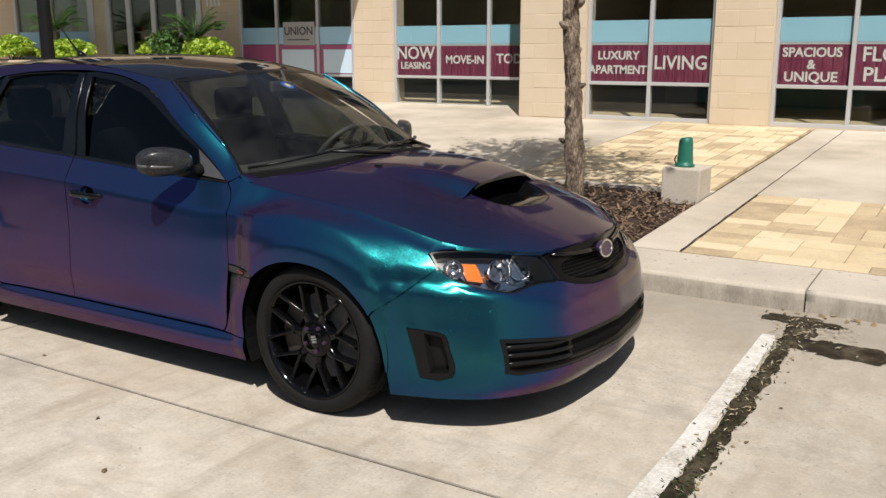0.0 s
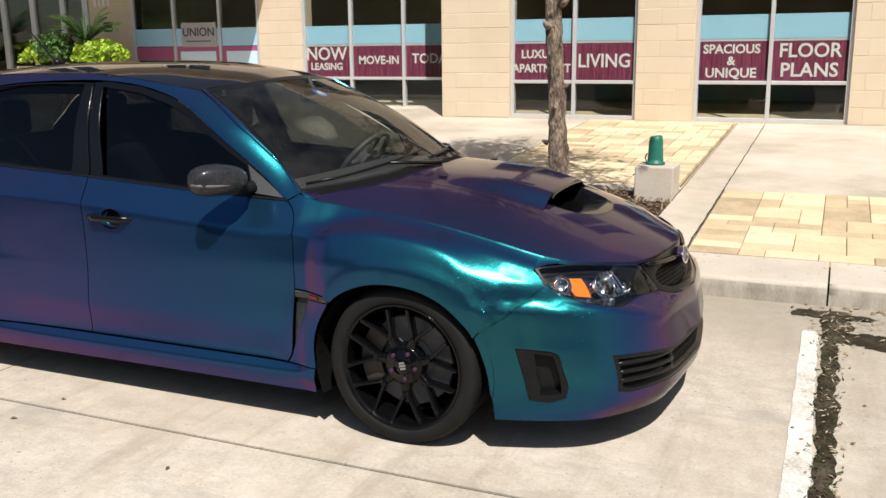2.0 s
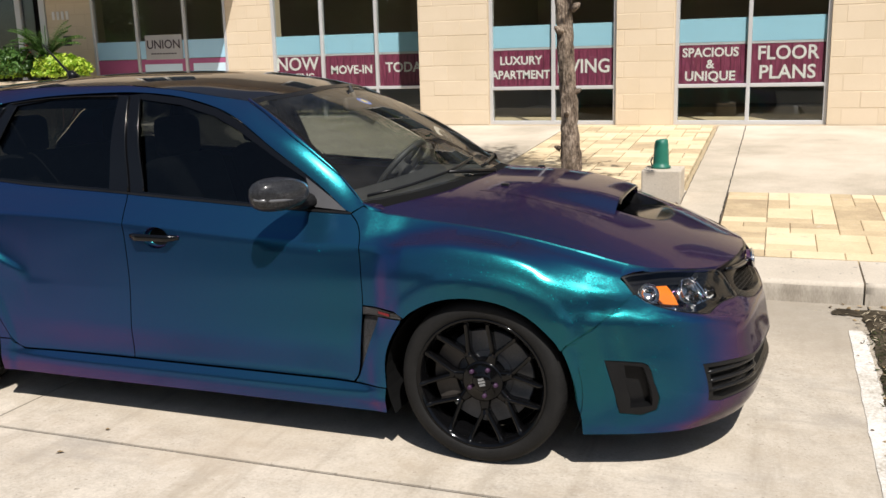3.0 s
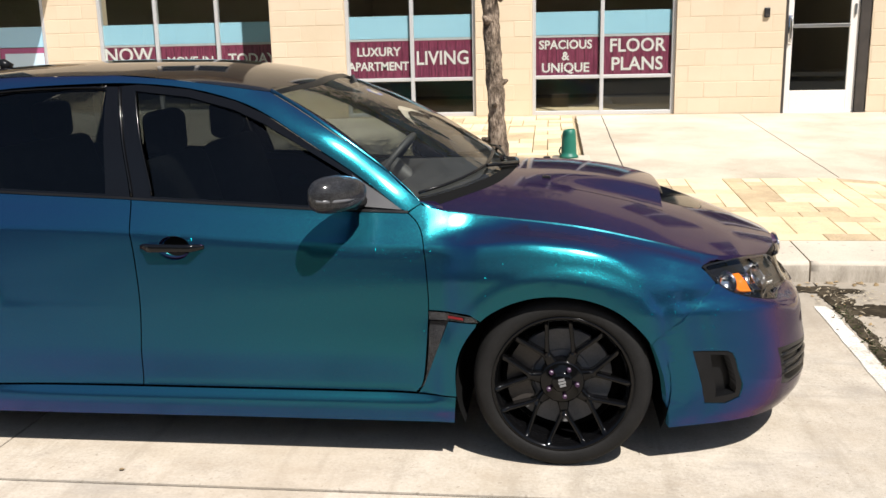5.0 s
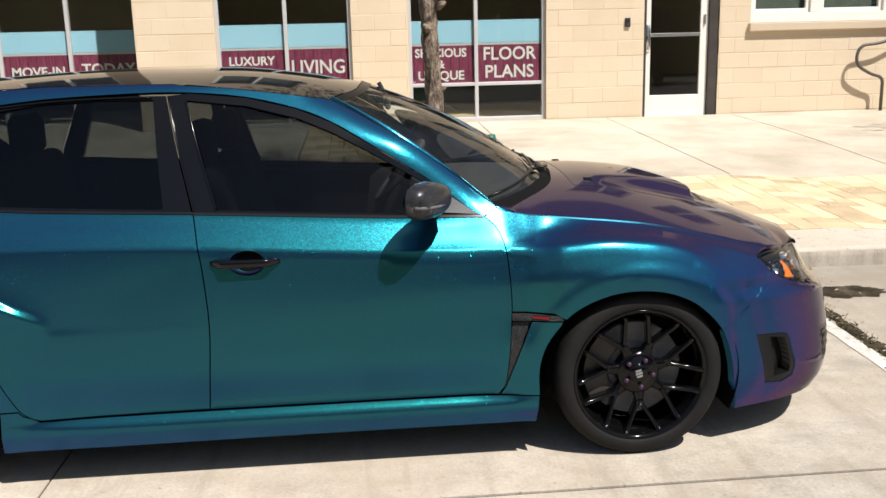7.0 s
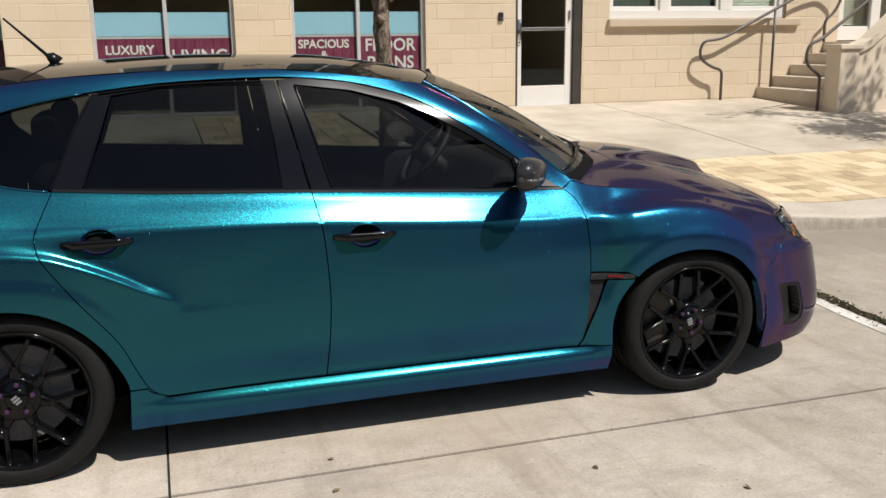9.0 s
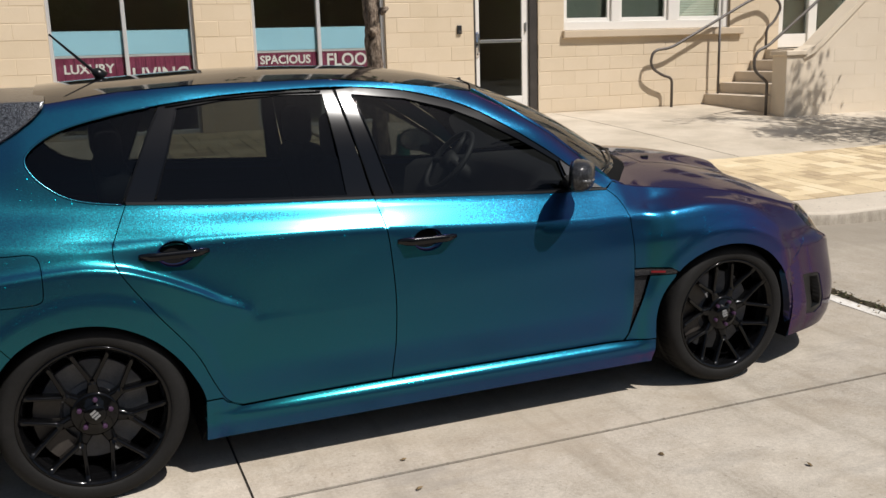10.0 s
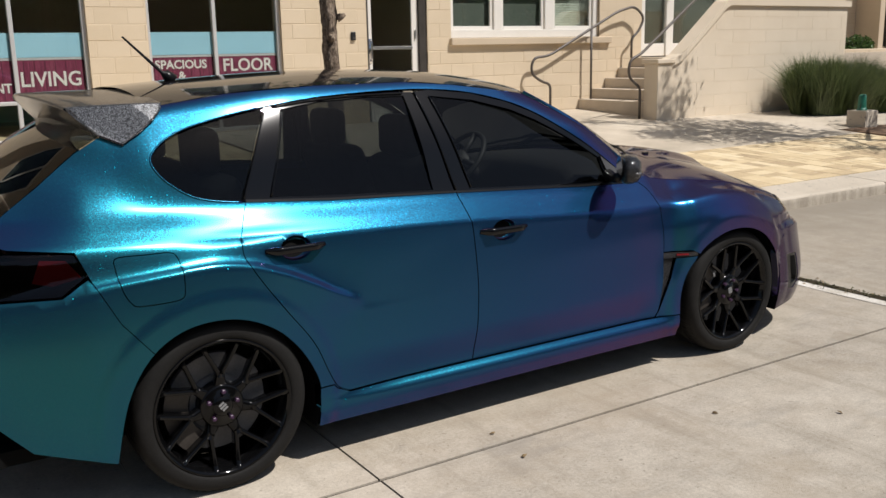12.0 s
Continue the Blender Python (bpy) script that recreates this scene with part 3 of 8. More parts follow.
# window with blue and burgundy panels and a hanging sign
w4 = shop_window("window_4", "tall shop window with blue and burgundy panels", -12.62, -9.92, GB, [-11.70, -10.73], [], film=False)
for a, b, inner in ((-12.57, -11.73, None), (-11.67, -10.76, (-11.6, -10.84)), (-10.70, -9.97, (-10.62, -9.99))):
    bm = bmesh.new()
    box(bm, a, b, GB - 0.008, GB - 0.005, 1.56, 1.86)
    part("blue_band", bm, M["blue_film"], w4)
    bm = bmesh.new()
    box(bm, a, b, GB - 0.008, GB - 0.005, 1.045, 1.55)
    part("print_band", bm, M["pink_film"], w4)
    if inner:
        bm = bmesh.new()
        box(bm, inner[0], inner[1], GB - 0.014, GB - 0.011, 1.06, 1.47)
        part("blue_panel", bm, M["pale_panel"], w4)
hang = thing("window_sign", "grey sign with dark lettering fixed to the window glass", "sign", (-11.18, 13.02, 1.74))
bm = bmesh.new()
box(bm, -11.55, -10.81, 13.006, 13.0262, 1.545, 1.955, 0.003, 1)
under(part("board", bm, M["sign_grey"]), hang)
t = letters("UNION", 0.205, -11.18, 13.003, 1.79, None, M["sign_dark"], bold=0.002)
under(t, hang)
bm = bmesh.new()
for i in range(9):
    box(bm, -11.44 + i * 0.058, -11.395 + i * 0.058, 13.0035, 13.0055, 1.632, 1.652)
under(part("small_print", bm, M["sign_dark"], None, "row of small dark bars"), hang)

# ---- windows of the upper storeys, mirrored in the car's paint and glass ----
for holes, face in ((upper_main, FACADE), (upper_back, RECESS)):
    for x0, x1, z0, z1 in holes:
        w = tagged(new("window_upper"), "pale-framed upper storey window with a drawn blind", "window", kind="structure")
        yy = face + 0.12
        bm = bmesh.new()
        bar(bm, x0, x0 + 0.06, z0, z1, yy)
        bar(bm, x1 - 0.06, x1, z0, z1, yy)
        bar(bm, x0 + 0.06, x1 - 0.06, z0, z0 + 0.06, yy)
        bar(bm, x0 + 0.06, x1 - 0.06, z1 - 0.06, z1, yy)
        bar(bm, (x0 + x1) / 2 - 0.03, (x0 + x1) / 2 + 0.03, z0 + 0.06, z1 - 0.06, yy)
        part("window_frame", bm, M["white"], w)
        for a, b in ((x0 + 0.06, (x0 + x1) / 2 - 0.03), ((x0 + x1) / 2 + 0.03, x1 - 0.06)):
            bm = bmesh.new()
            box(bm, a, b, yy - 0.003, yy + 0.003, z0 + 0.06, z1 - 0.06)
            part("pane", bm, M["pane"], w)
        bm = bmesh.new()
        box(bm, x0 - 0.02, x1 + 0.02, face + 0.31, face + 0.33, z0 - 0.02, z1 + 0.02)
        part("blind", bm, M["dim_blind"], w, "dim drawn blind")

# ---- glazed street door ----
door = tagged(new("door_1"), "closed aluminium-framed glass street door", "door", kind="structure")
# frame in dark metal: the shadow on the jamb is put into its colour
bm = bmesh.new()
box(bm, 0.565, 0.60, FACADE + 0.02, FACADE + 0.16, 0.50, 2.715, 0.003, 1)
box(bm, 1.47, 1.595, FACADE + 0.02, FACADE + 0.16, 0.50, 2.715, 0.003, 1)
box(bm, 0.60, 1.47, FACADE + 0.02, FACADE + 0.16, 2.665, 2.715)
part("door_frame", bm, M["dark_metal"], door, "door frame coloured dark for the shade on its jamb")
leaf_y = FACADE + 0.085
bm = bmesh.new()
bar(bm, 0.603, 0.672, 0.515, 2.66, leaf_y, 0.045)
bar(bm, 1.36, 1.467, 0.515, 2.66, leaf_y, 0.045)
bar(bm, 0.672, 1.36, 0.515, 0.80, leaf_y, 0.045)
bar(bm, 0.672, 1.36, 2.55, 2.66, leaf_y, 0.045)
leaf = part("door_leaf", bm, M["white"], door, "pale painted metal door leaf")
bm = bmesh.new()
box(bm, 0.672, 1.36, leaf_y - 0.003, leaf_y + 0.003, 0.80, 2.55)
part("pane", bm, M["pane"], leaf)
bm = bmesh.new()
bar(bm, 0.672, 1.36, 1.58, 1.625, leaf_y - 0.03, 0.03)
part("push_bar", bm, M["steel"], leaf, "metal push bar across the glass")
bm = bmesh.new()
tube(bm, rounded([(0.635, leaf_y - 0.02, 1.70), (0.635, leaf_y - 0.085, 1.70), (0.635, leaf_y - 0.085, 1.42), (0.635, leaf_y - 0.02, 1.42)], 0.04), 0.013, 10)
box(bm, 0.612, 0.658, leaf_y - 0.034, leaf_y - 0.02, 1.38, 1.74, 0.004, 1)
part("door_handle", bm, M["chrome"], leaf, "chrome pull handle", True)
bm = bmesh.new()
tube(bm, [(1.415, leaf_y - 0.035, 1.73), (1.415, leaf_y - 0.035, 1.86)], 0.014, 10)
part("hinge", bm, M["steel"], leaf)
bm = bmesh.new()
box(bm, 0.55, 1.6, FACADE - 0.02, FACADE + 0.2, 0.48, 0.512, 0.004, 1)
part("threshold", bm, M["steel"], door)
reader = thing("card_reader", "small dark card reader on the block wall", "card reader", (0.33, FACADE, 1.77))
bm = bmesh.new()
box(bm, 0.295, 0.365, FACADE - 0.03, FACADE, 1.715, 1.835, 0.008, 2)
under(part("case", bm, M["black"]), reader)
bm = bmesh.new()
box(bm, 0.308, 0.352, FACADE - 0.034, FACADE - 0.03, 1.73, 1.76, 0.002, 1)
under(part("key_pad", bm, M["dark_metal"]), reader)

# ---- flat's window with sill and blinds ----
fw = tagged(new("window_5"), "white-framed window with three sashes and a blind", "window", kind="structure")
wy = FACADE + 0.10
bm = bmesh.new()
bar(bm, 2.03, 2.075, 1.735, 3.15, wy, 0.1)
bar(bm, 4.98, 5.08, 1.735, 3.15, wy, 0.1)
bar(bm, 2.075, 4.98, 1.735, 1.86, wy, 0.1)
bar(bm, 2.075, 4.98, 3.05, 3.15, wy, 0.1)
part("window_frame", bm, M["white"], fw)
for a, b in ((2.83, 3.10), (3.87, 4.17)):
    bm = bmesh.new()
    bar(bm, a + 0.06, b - 0.06, 1.86, 3.05, wy, 0.1)
    part("mullion", bm, M["white"], fw)
for a, b in ((2.075, 2.89), (3.04, 3.93), (4.11, 4.98)):
    bm = bmesh.new()
    s = 0.055
    bar(bm, a, a + s, 1.86, 3.05, wy + 0.01, 0.05)
    bar(bm, b - s, b, 1.86, 3.05, wy + 0.01, 0.05)
    bar(bm, a + s, b - s, 1.86, 1.86 + s, wy + 0.01, 0.05)
    bar(bm, a + s, b - s, 2.42, 2.47, wy + 0.01, 0.05)
    bar(bm, a + s, b - s, 3.05 - s, 3.05, wy + 0.01, 0.05)
    part("sash", bm, M["white"], fw)
    bm = bmesh.new()
    box(bm, a + s, b - s, wy + 0.008, wy + 0.012, 1.86 + s, 3.05 - s)
    part("pane", bm, M["pane"], fw)
bm = bmesh.new()
box(bm, 2.0, 5.32, FACADE - 0.07, FACADE + 0.18, 1.62, 1.73, 0.012, 2)
part("window_sill", bm, M["stucco"], fw, "cream stone window sill")
for a, b in ((2.12, 2.86), (3.07, 3.90)):
    bm = bmesh.new()
    box(bm, a, b, wy + 0.07, wy + 0.074, 1.87, 3.04)
    part("blind", bm, M["dim_blind"], fw, "dim grey-green roller blind")
for i in range(28):
    bm = bmesh.new()
    z = 1.9 + i * 0.04
    box(bm, 4.16, 4.95, wy + 0.06, wy + 0.085, z, z + 0.03)
    part("blind_slat", bm, M["blind"], fw)
# door of the flat at the head of the steps
d2 = tagged(new("door_2"), "white flat door with glass and blinds above the steps", "door", kind="structure")
bm = bmesh.new()
bar(bm, 6.09, 6.2, 1.38, 3.48, wy, 0.12)
bar(bm, 6.74, 6.92, 1.38, 3.48, wy, 0.12)
bar(bm, 8.08, 8.19, 1.38, 3.48, wy, 0.12)
bar(bm, 6.2, 6.74, 3.38, 3.48, wy, 0.12)
bar(bm, 6.92, 8.08, 3.38, 3.48, wy, 0.12)
bar(bm, 6.2, 6.74, 1.38, 1.6, wy, 0.06)
bar(bm, 6.92, 8.08, 1.38, 1.6, wy, 0.06)
part("door_frame", bm, M["white"], d2)
for a, b in ((6.2, 6.74), (6.92, 8.08)):
    bm = bmesh.new()
    box(bm, a, b, wy - 0.004, wy + 0.004, 1.6, 3.38)
    part("pane", bm, M["pane"], d2)
    for i in range(42):
        bm = bmesh.new()
        z = 1.62 + i * 0.04
        box(bm, a + 0.01, b - 0.01, wy + 0.04, wy + 0.06, z, z + 0.031)
        part("blind_slat", bm, M["blind"], d2)
bm = bmesh.new()
tube(bm, rounded([(6.80, wy - 0.06, 2.42), (6.80, wy - 0.11, 2.42), (6.70, wy - 0.11, 2.42)], 0.02), 0.012, 8)
part("door_handle", bm, M["steel"], d2)

# ---- steps, side wall and rails ----
steps = tagged(new("stairs"), "six cream concrete steps up to the flat door", "stairs", kind="structure")
for i in range(5):
    x = 4.62 + 0.30 * i
    bm = bmesh.new()
    box(bm, x, 6.3 if i == 4 else x + 0.34, 10.12, FACADE - 0.005, 0.40 + 0.0, 0.52 + 0.168 * (i + 1), 0.008, 2)
    part("step", bm, M["step"], steps)
bm = bmesh.new()
box(bm, 6.305, 14.0, 10.12, FACADE - 0.005, 0.3, 1.36)
part("landing", bm, M["step"], steps)
side = tagged(new("wall_stair"), "cream block side wall of the steps with a sloping cap", "wall", kind="structure")
FY = 9.93
bm = bmesh.new()
v = [bm.verts.new(c) for c in ((4.58, FY + 0.002, 0.2), (9.2, FY + 0.002, 0.2), (9.2, FY + 0.002, 2.18), (6.05, FY + 0.002, 2.18), (4.95, FY + 0.002, 1.30), (4.58, FY + 0.002, 1.30))]
f = bm.faces.new(v)
ex = bmesh.ops.extrude_face_region(bm, geom=[f])
bmesh.ops.translate(bm, vec=(0, 0.18, 0), verts=[e for e in ex["geom"] if isinstance(e, bmesh.types.BMVert)])
bmesh.ops.recalc_face_normals(bm, faces=bm.faces)
part("core", bm, M["stair_block"], side)
k = 0
z = 0.36
while z < 2.15:
    x = 4.585 - (BW if k % 2 else 0)
    while x < 9.2:
        l, r = max(4.585, x), min(9.19, x + 2 * BW)
        lim = 1.28 + max(0.0, (l - 4.95)) * 0.8
        if z + BH * 0.7 < min(lim, 2.16) and r - l > 0.04:
            zt = min(z + BH - 0.004, 2.16)
            bm = bmesh.new()
            o = [bm.verts.new(c) for c in ((l + 0.002, FY, z + 0.002), (r - 0.006, FY, z + 0.002), (r - 0.006, FY, zt - 0.002), (l + 0.002, FY, zt - 0.002))]
            i4 = [bm.verts.new(c) for c in ((l, FY + 0.008, z), (r - 0.004, FY + 0.008, z), (r - 0.004, FY + 0.008, zt), (l, FY + 0.008, zt))]
            bm.faces.new(o)
            for q in range(4):
                bm.faces.new((o[q], i4[q], i4[(q + 1) % 4], o[(q + 1) % 4]))
            bmesh.ops.recalc_face_normals(bm, faces=bm.faces)
            part("block", bm, M["stair_block"], side)
        x += 2 * BW
    z += BH
    k += 1
bm = bmesh.new()
box(bm, 4.50, 4.82, FY - 0.03, FY + 0.26, 0.2, 1.28, 0.006, 1)
part("pier", bm, M["stair_block"], side, "cream plastered pier at the foot of the steps")
bm = bmesh.new()
box(bm, 4.47, 4.85, FY - 0.06, FY + 0.29, 1.28, 1.35, 0.012, 2)
part("pier_cap", bm, M["stair_block"], side)
bm = bmesh.new()
prof = [(4.80, 1.33), (5.02, 1.42), (6.0, 2.22), (6.10, 2.26), (9.25, 2.26)]
lo = [(a, b - 0.10) for a, b in prof]
for i in range(4):
    q = [(prof[i], 1), (prof[i + 1], 1), (lo[i + 1], 0), (lo[i], 0)]
    a = [bm.verts.new((p[0], FY - 0.04, p[1])) for p, _ in q]
    b = [bm.verts.new((p[0], FY + 0.24, p[1])) for p, _ in q]
    bm.faces.new(a)
    bm.faces.new(b[::-1])
    for j in range(4):
        bm.faces.new((a[j], b[j], b[(j + 1) % 4], a[(j + 1) % 4]))
bmesh.ops.remove_doubles(bm, verts=bm.verts, dist=0.0005)
bmesh.ops.recalc_face_normals(bm, faces=bm.faces)
part("coping", bm, M["stair_block"], side, "smooth cream coping that slopes with the steps")

def rail(label, y, foot, loop, rise, posts, curl):
    r = thing("handrail", label, "handrail", (foot[0], y, foot[1]), "handrails of the steps")
    pts = [(foot[0], y, foot[1]), (foot[0], y, foot[1] + 0.46), (loop[0] + 0.24, y, foot[1] + 0.5), (loop[0], y, loop[1] - 0.05), (loop[0] + 0.04, y, loop[1] + 0.2), (rise[0][0], y, rise[0][1]), (rise[1][0], y, rise[1][1])] + [(a, y, b) for a, b in curl]
    bm = bmesh.new()
    tube(bm, rounded(pts, 0.13), 0.022, 10)
    under(part("tube", bm, M["rail"], None, "", True), r)
    for x, z0, z1 in posts:
        bm = bmesh.new()
        tube(bm, [(x, y, z0), (x, y, z1)], 0.02, 10)
        under(part("post", bm, M["rail"], None, "", True), r)
    return r


rail("bent brown-grey tube handrail against the block wall", 11.71, (3.88, 0.51), (3.47, 1.2), ((3.85, 1.43), (5.35, 2.14)),
     [(4.77, 0.68, 1.86)], [(5.75, 2.24), (6.0, 2.05), (5.85, 1.80), (5.70, 1.70), (5.70, 1.36)])
rail("bent brown-grey tube handrail beside the plastered pier", 10.20, (4.43, 0.43), (4.17, 1.15), ((4.42, 1.42), (6.1, 2.62)), [], [(6.6, 2.75)])

# ---- green cap on its block ----
def cap_on_block(x, y, group="green caps on concrete blocks"):
    z = walk_z(x, y)
    b = thing("concrete_block", "pale cast concrete block at the edge of the bed", "concrete block", (x, y, z - 0.06), group)
    bm = bmesh.new()
    box(bm, x - 0.155, x + 0.155, y - 0.16, y + 0.16, z - 0.06, z + 0.245, 0.012, 2)
    under(part("casting", bm, M["kerb"]), b)
    c = thing("marker_cap", "green plastic marker cap standing on the concrete block", "marker cap", (x - 0.02, y, z + 0.245), group)
    bm = bmesh.new()
    prof = [(0.0, 0.0), (0.078, 0.0), (0.078, 0.018), (0.066, 0.022), (0.063, 0.05), (0.056, 0.19), (0.050, 0.222), (0.040, 0.232), (0.0, 0.236)]
    rings = []
    for r, h in prof:
        rings.append([bm.verts.new((x - 0.02 + r * math.cos(k * math.tau / 20), y + r * math.sin(k * math.tau / 20), z + 0.245 + h + (0.006 * r / 0.05 * math.cos(k * math.tau / 20) if h > 0.2 else 0))) for k in range(20)])
    for p, q in zip(rings, rings[1:]):
        for k in range(20):
            bm.faces.new((p[k], p[(k + 1) % 20], q[(k + 1) % 20], q[k]))
    bmesh.ops.remove_doubles(bm, verts=bm.verts, dist=0.0004)
    under(part("shell", bm, M["green_plastic"], None, "", True), c)
    bm = bmesh.new()
    tube(bm, rounded([(x - 0.085, y - 0.02, z + 0.262), (x - 0.10, y - 0.02, z + 0.30), (x - 0.085, y - 0.02, z + 0.335)], 0.01), 0.006, 6)
    under(part("catch", bm, M["black"]), c)


cap_on_block(-2.19, 7.24)
cap_on_block(6.90, 8.02)

# ---- trees ----
def tree(x, y, h, label, seed, spread, n_leaf, r0=0.062, lean=0.0, low=2.9):
    rnd = random.Random(seed)
    z0 = walk_z(x, y) - 0.05
    t = thing("tree", label, "tree", (x, y, z0), "street trees")
    bm = bmesh.new()
    n, seg = 28, 130
    rings = []
    for i in range(seg + 1):
        f = i / seg
        zz = z0 + f * h
        r = r0 * (1 - 0.42 * f) + 0.05 * math.exp(-f * h / 0.10)
        cx, cy = x + 0.03 * math.sin(zz * 1.7 + seed) + lean * f, y + 0.025 * math.cos(zz * 1.3)
        ring = []
        for k in range(n):
            a = k * math.tau / n
            d = noise.noise((math.cos(a) * 1.8, math.sin(a) * 1.8, zz * 3.4)) * 0.020 + noise.noise((math.cos(a) * 5, math.sin(a) * 5, zz * 11)) * 0.016 + abs(noise.noise((math.cos(a) * 9, math.sin(a) * 9, zz * 16))) * 0.014
            ring.append(bm.verts.new((cx + (r + d) * math.cos(a), cy + (r + d) * math.sin(a), zz)))
        rings.append(ring)
    for a, b in zip(rings, rings[1:]):
        for k in range(n):
            bm.faces.new((a[k], a[(k + 1) % n], b[(k + 1) % n], b[k]))
    for zz, ang, s in ((1.62, 200, 0.06), (1.95, 20, 0.075), (1.98, 190, 0.055), (1.2, 330, 0.04), (2.25, 250, 0.06), (0.8, 150, 0.035), (1.45, 40, 0.04), (2.1, 120, 0.05), (1.78, 290, 0.05), (1.05, 240, 0.035)):
        a = radians(ang + seed * 40)
        p = Vector((x + r0 * 0.75 * math.cos(a), y + r0 * 0.75 * math.sin(a), zz))
        d = Vector((math.cos(a), math.sin(a), 0.45))
        tube(bm, [p, p + d * s * 0.7, p + d * s * 1.3], [s * 0.62, s * 0.5, s * 0.2], 8)
    under(part("trunk", bm, M["bark"], None, "grey-brown bark with knots", True), t)
    tips = []
    bm = bmesh.new()
    top = Vector((x + lean, y, z0 + h))
    for i in range(17):
        a = i * 2.4 + rnd.uniform(-0.4, 0.4)
        f0 = (i + 0.5) / 17
        base = Vector((x + lean * f0, y, z0 + low + (h - low) * f0))
        reach = spread * rnd.uniform(0.6, 1.0) * (1.0 - 0.45 * f0)
        end = base + Vector((math.cos(a) * reach, math.sin(a) * reach, rnd.uniform(0.1, 1.3)))
        mid = base.lerp(end, 0.5) + Vector((rnd.uniform(-0.2, 0.2), rnd.uniform(-0.2, 0.2), 0.2))
        pts = [base, base.lerp(mid, 0.6), mid, mid.lerp(end, 0.55), end]
        tube(bm, pts, [0.034, 0.028, 0.02, 0.013, 0.005], 6)
        for f in (0.45, 0.62, 0.78, 0.9, 1.0):
            q = base.lerp(mid, f * 2) if f < 0.5 else mid.lerp(end, (f - 0.5) * 2)
            for _ in range(2):
                e = q + Vector((rnd.gauss(0, 0.22), rnd.gauss(0, 0.22), rnd.gauss(0.05, 0.2)))
                tube(bm, [q, e], [0.007, 0.002], 4)
                tips.append(e)
    under(part("limbs", bm, M["bark"]), t)
    bm = bmesh.new()
    for _ in range(n_leaf):
        c = rnd.choice(tips) + Vector((rnd.gauss(0, 0.15), rnd.gauss(0, 0.15), rnd.gauss(0, 0.12)))
        s = rnd.uniform(0.035, 0.065)
        mm = Matrix.Translation(c) @ Euler((rnd.uniform(-0.9, 0.9), rnd.uniform(-0.9, 0.9), rnd.uniform(0, 6.28))).to_matrix().to_4x4()
        vs = [bm.verts.new(mm @ Vector(p)) for p in ((-s, 0, 0), (-s * 0.2, -s * 0.45, 0.004), (s, 0, -0.006), (-s * 0.2, s * 0.45, 0.004))]
        bm.faces.new(vs[:3])
        bm.faces.new((vs[0], vs[2], vs[3]))
    under(part("crown", bm, M["leaf"], None, "loose crown of small green leaves"), t)


tree(-2.76, 6.22, 4.6, "young street tree with knotty grey-brown trunk in bark mulch", 1, 1.45, 4800, low=2.25)
tree(6.3, 6.15, 5.8, "young street tree in the far bark bed", 5, 2.1, 5200, low=1.7)


# ---- parking line, dirt, weeds ----
bm = bmesh.new()
rnd = random.Random(21)
n = 90
rows = []
for i in range(n + 1):
    y = -1.1 + (4.58 + 1.1) * i / n
    a, b = -0.955 + 0.006 * noise.noise((y * 9, 0, 0)), -0.848 + 0.006 * noise.noise((y * 9, 5, 0))
    a += 0.010 * smooth01((1.5 - y) / 2.0)
    b -= 0.028 * smooth01((y - 1.8) / 2.6) + (0.02 if y > 4.53 else 0.0)
    rows.append([bm.verts.new((a + (b - a) * k / 4, y, road_z(a, y) + 0.0035)) for k in range(5)])
for a, b in zip(rows, rows[1:]):
    for k in range(4):
        bm.faces.new((a[k], a[k + 1], b[k + 1], b[k]))
tagged(part("parking_line", bm, M["paint"]), "worn white painted bay line on the concrete", "road marking", kind="structure")


def ragged_patch(cx, cy, rx, ry, seed, lift=0.0035, n=56, wob=0.35):
    """A flat blotch with an uneven rim, following the road."""
    bm = bmesh.new()
    c = bm.verts.new((cx, cy, road_z(cx, cy) + lift))
    rings = []
    for f in (0.35, 0.7, 1.0):
        ring = []
        for k in range(n):
            a = k * math.tau / n
            r = f * (1 + wob * noise.noise((math.cos(a) * 2.3 + seed, math.sin(a) * 2.3, f * 0.6)) + wob * 0.6 * noise.noise((math.cos(a) * 7 + seed, math.sin(a) * 7, 1)))
            x, y = cx + rx * r * math.cos(a), cy + ry * r * math.sin(a)
            ring.append(bm.verts.new((x, y, road_z(x, y) + lift)))
        rings.append(ring)
    for k in range(n):
        bm.faces.new((c, rings[0][k], rings[0][(k + 1) % n]))
    for a, b in zip(rings, rings[1:]):
        for k in range(n):
            bm.faces.new((a[k], b[k], b[(k + 1) % n], a[(k + 1) % n]))
    return bm


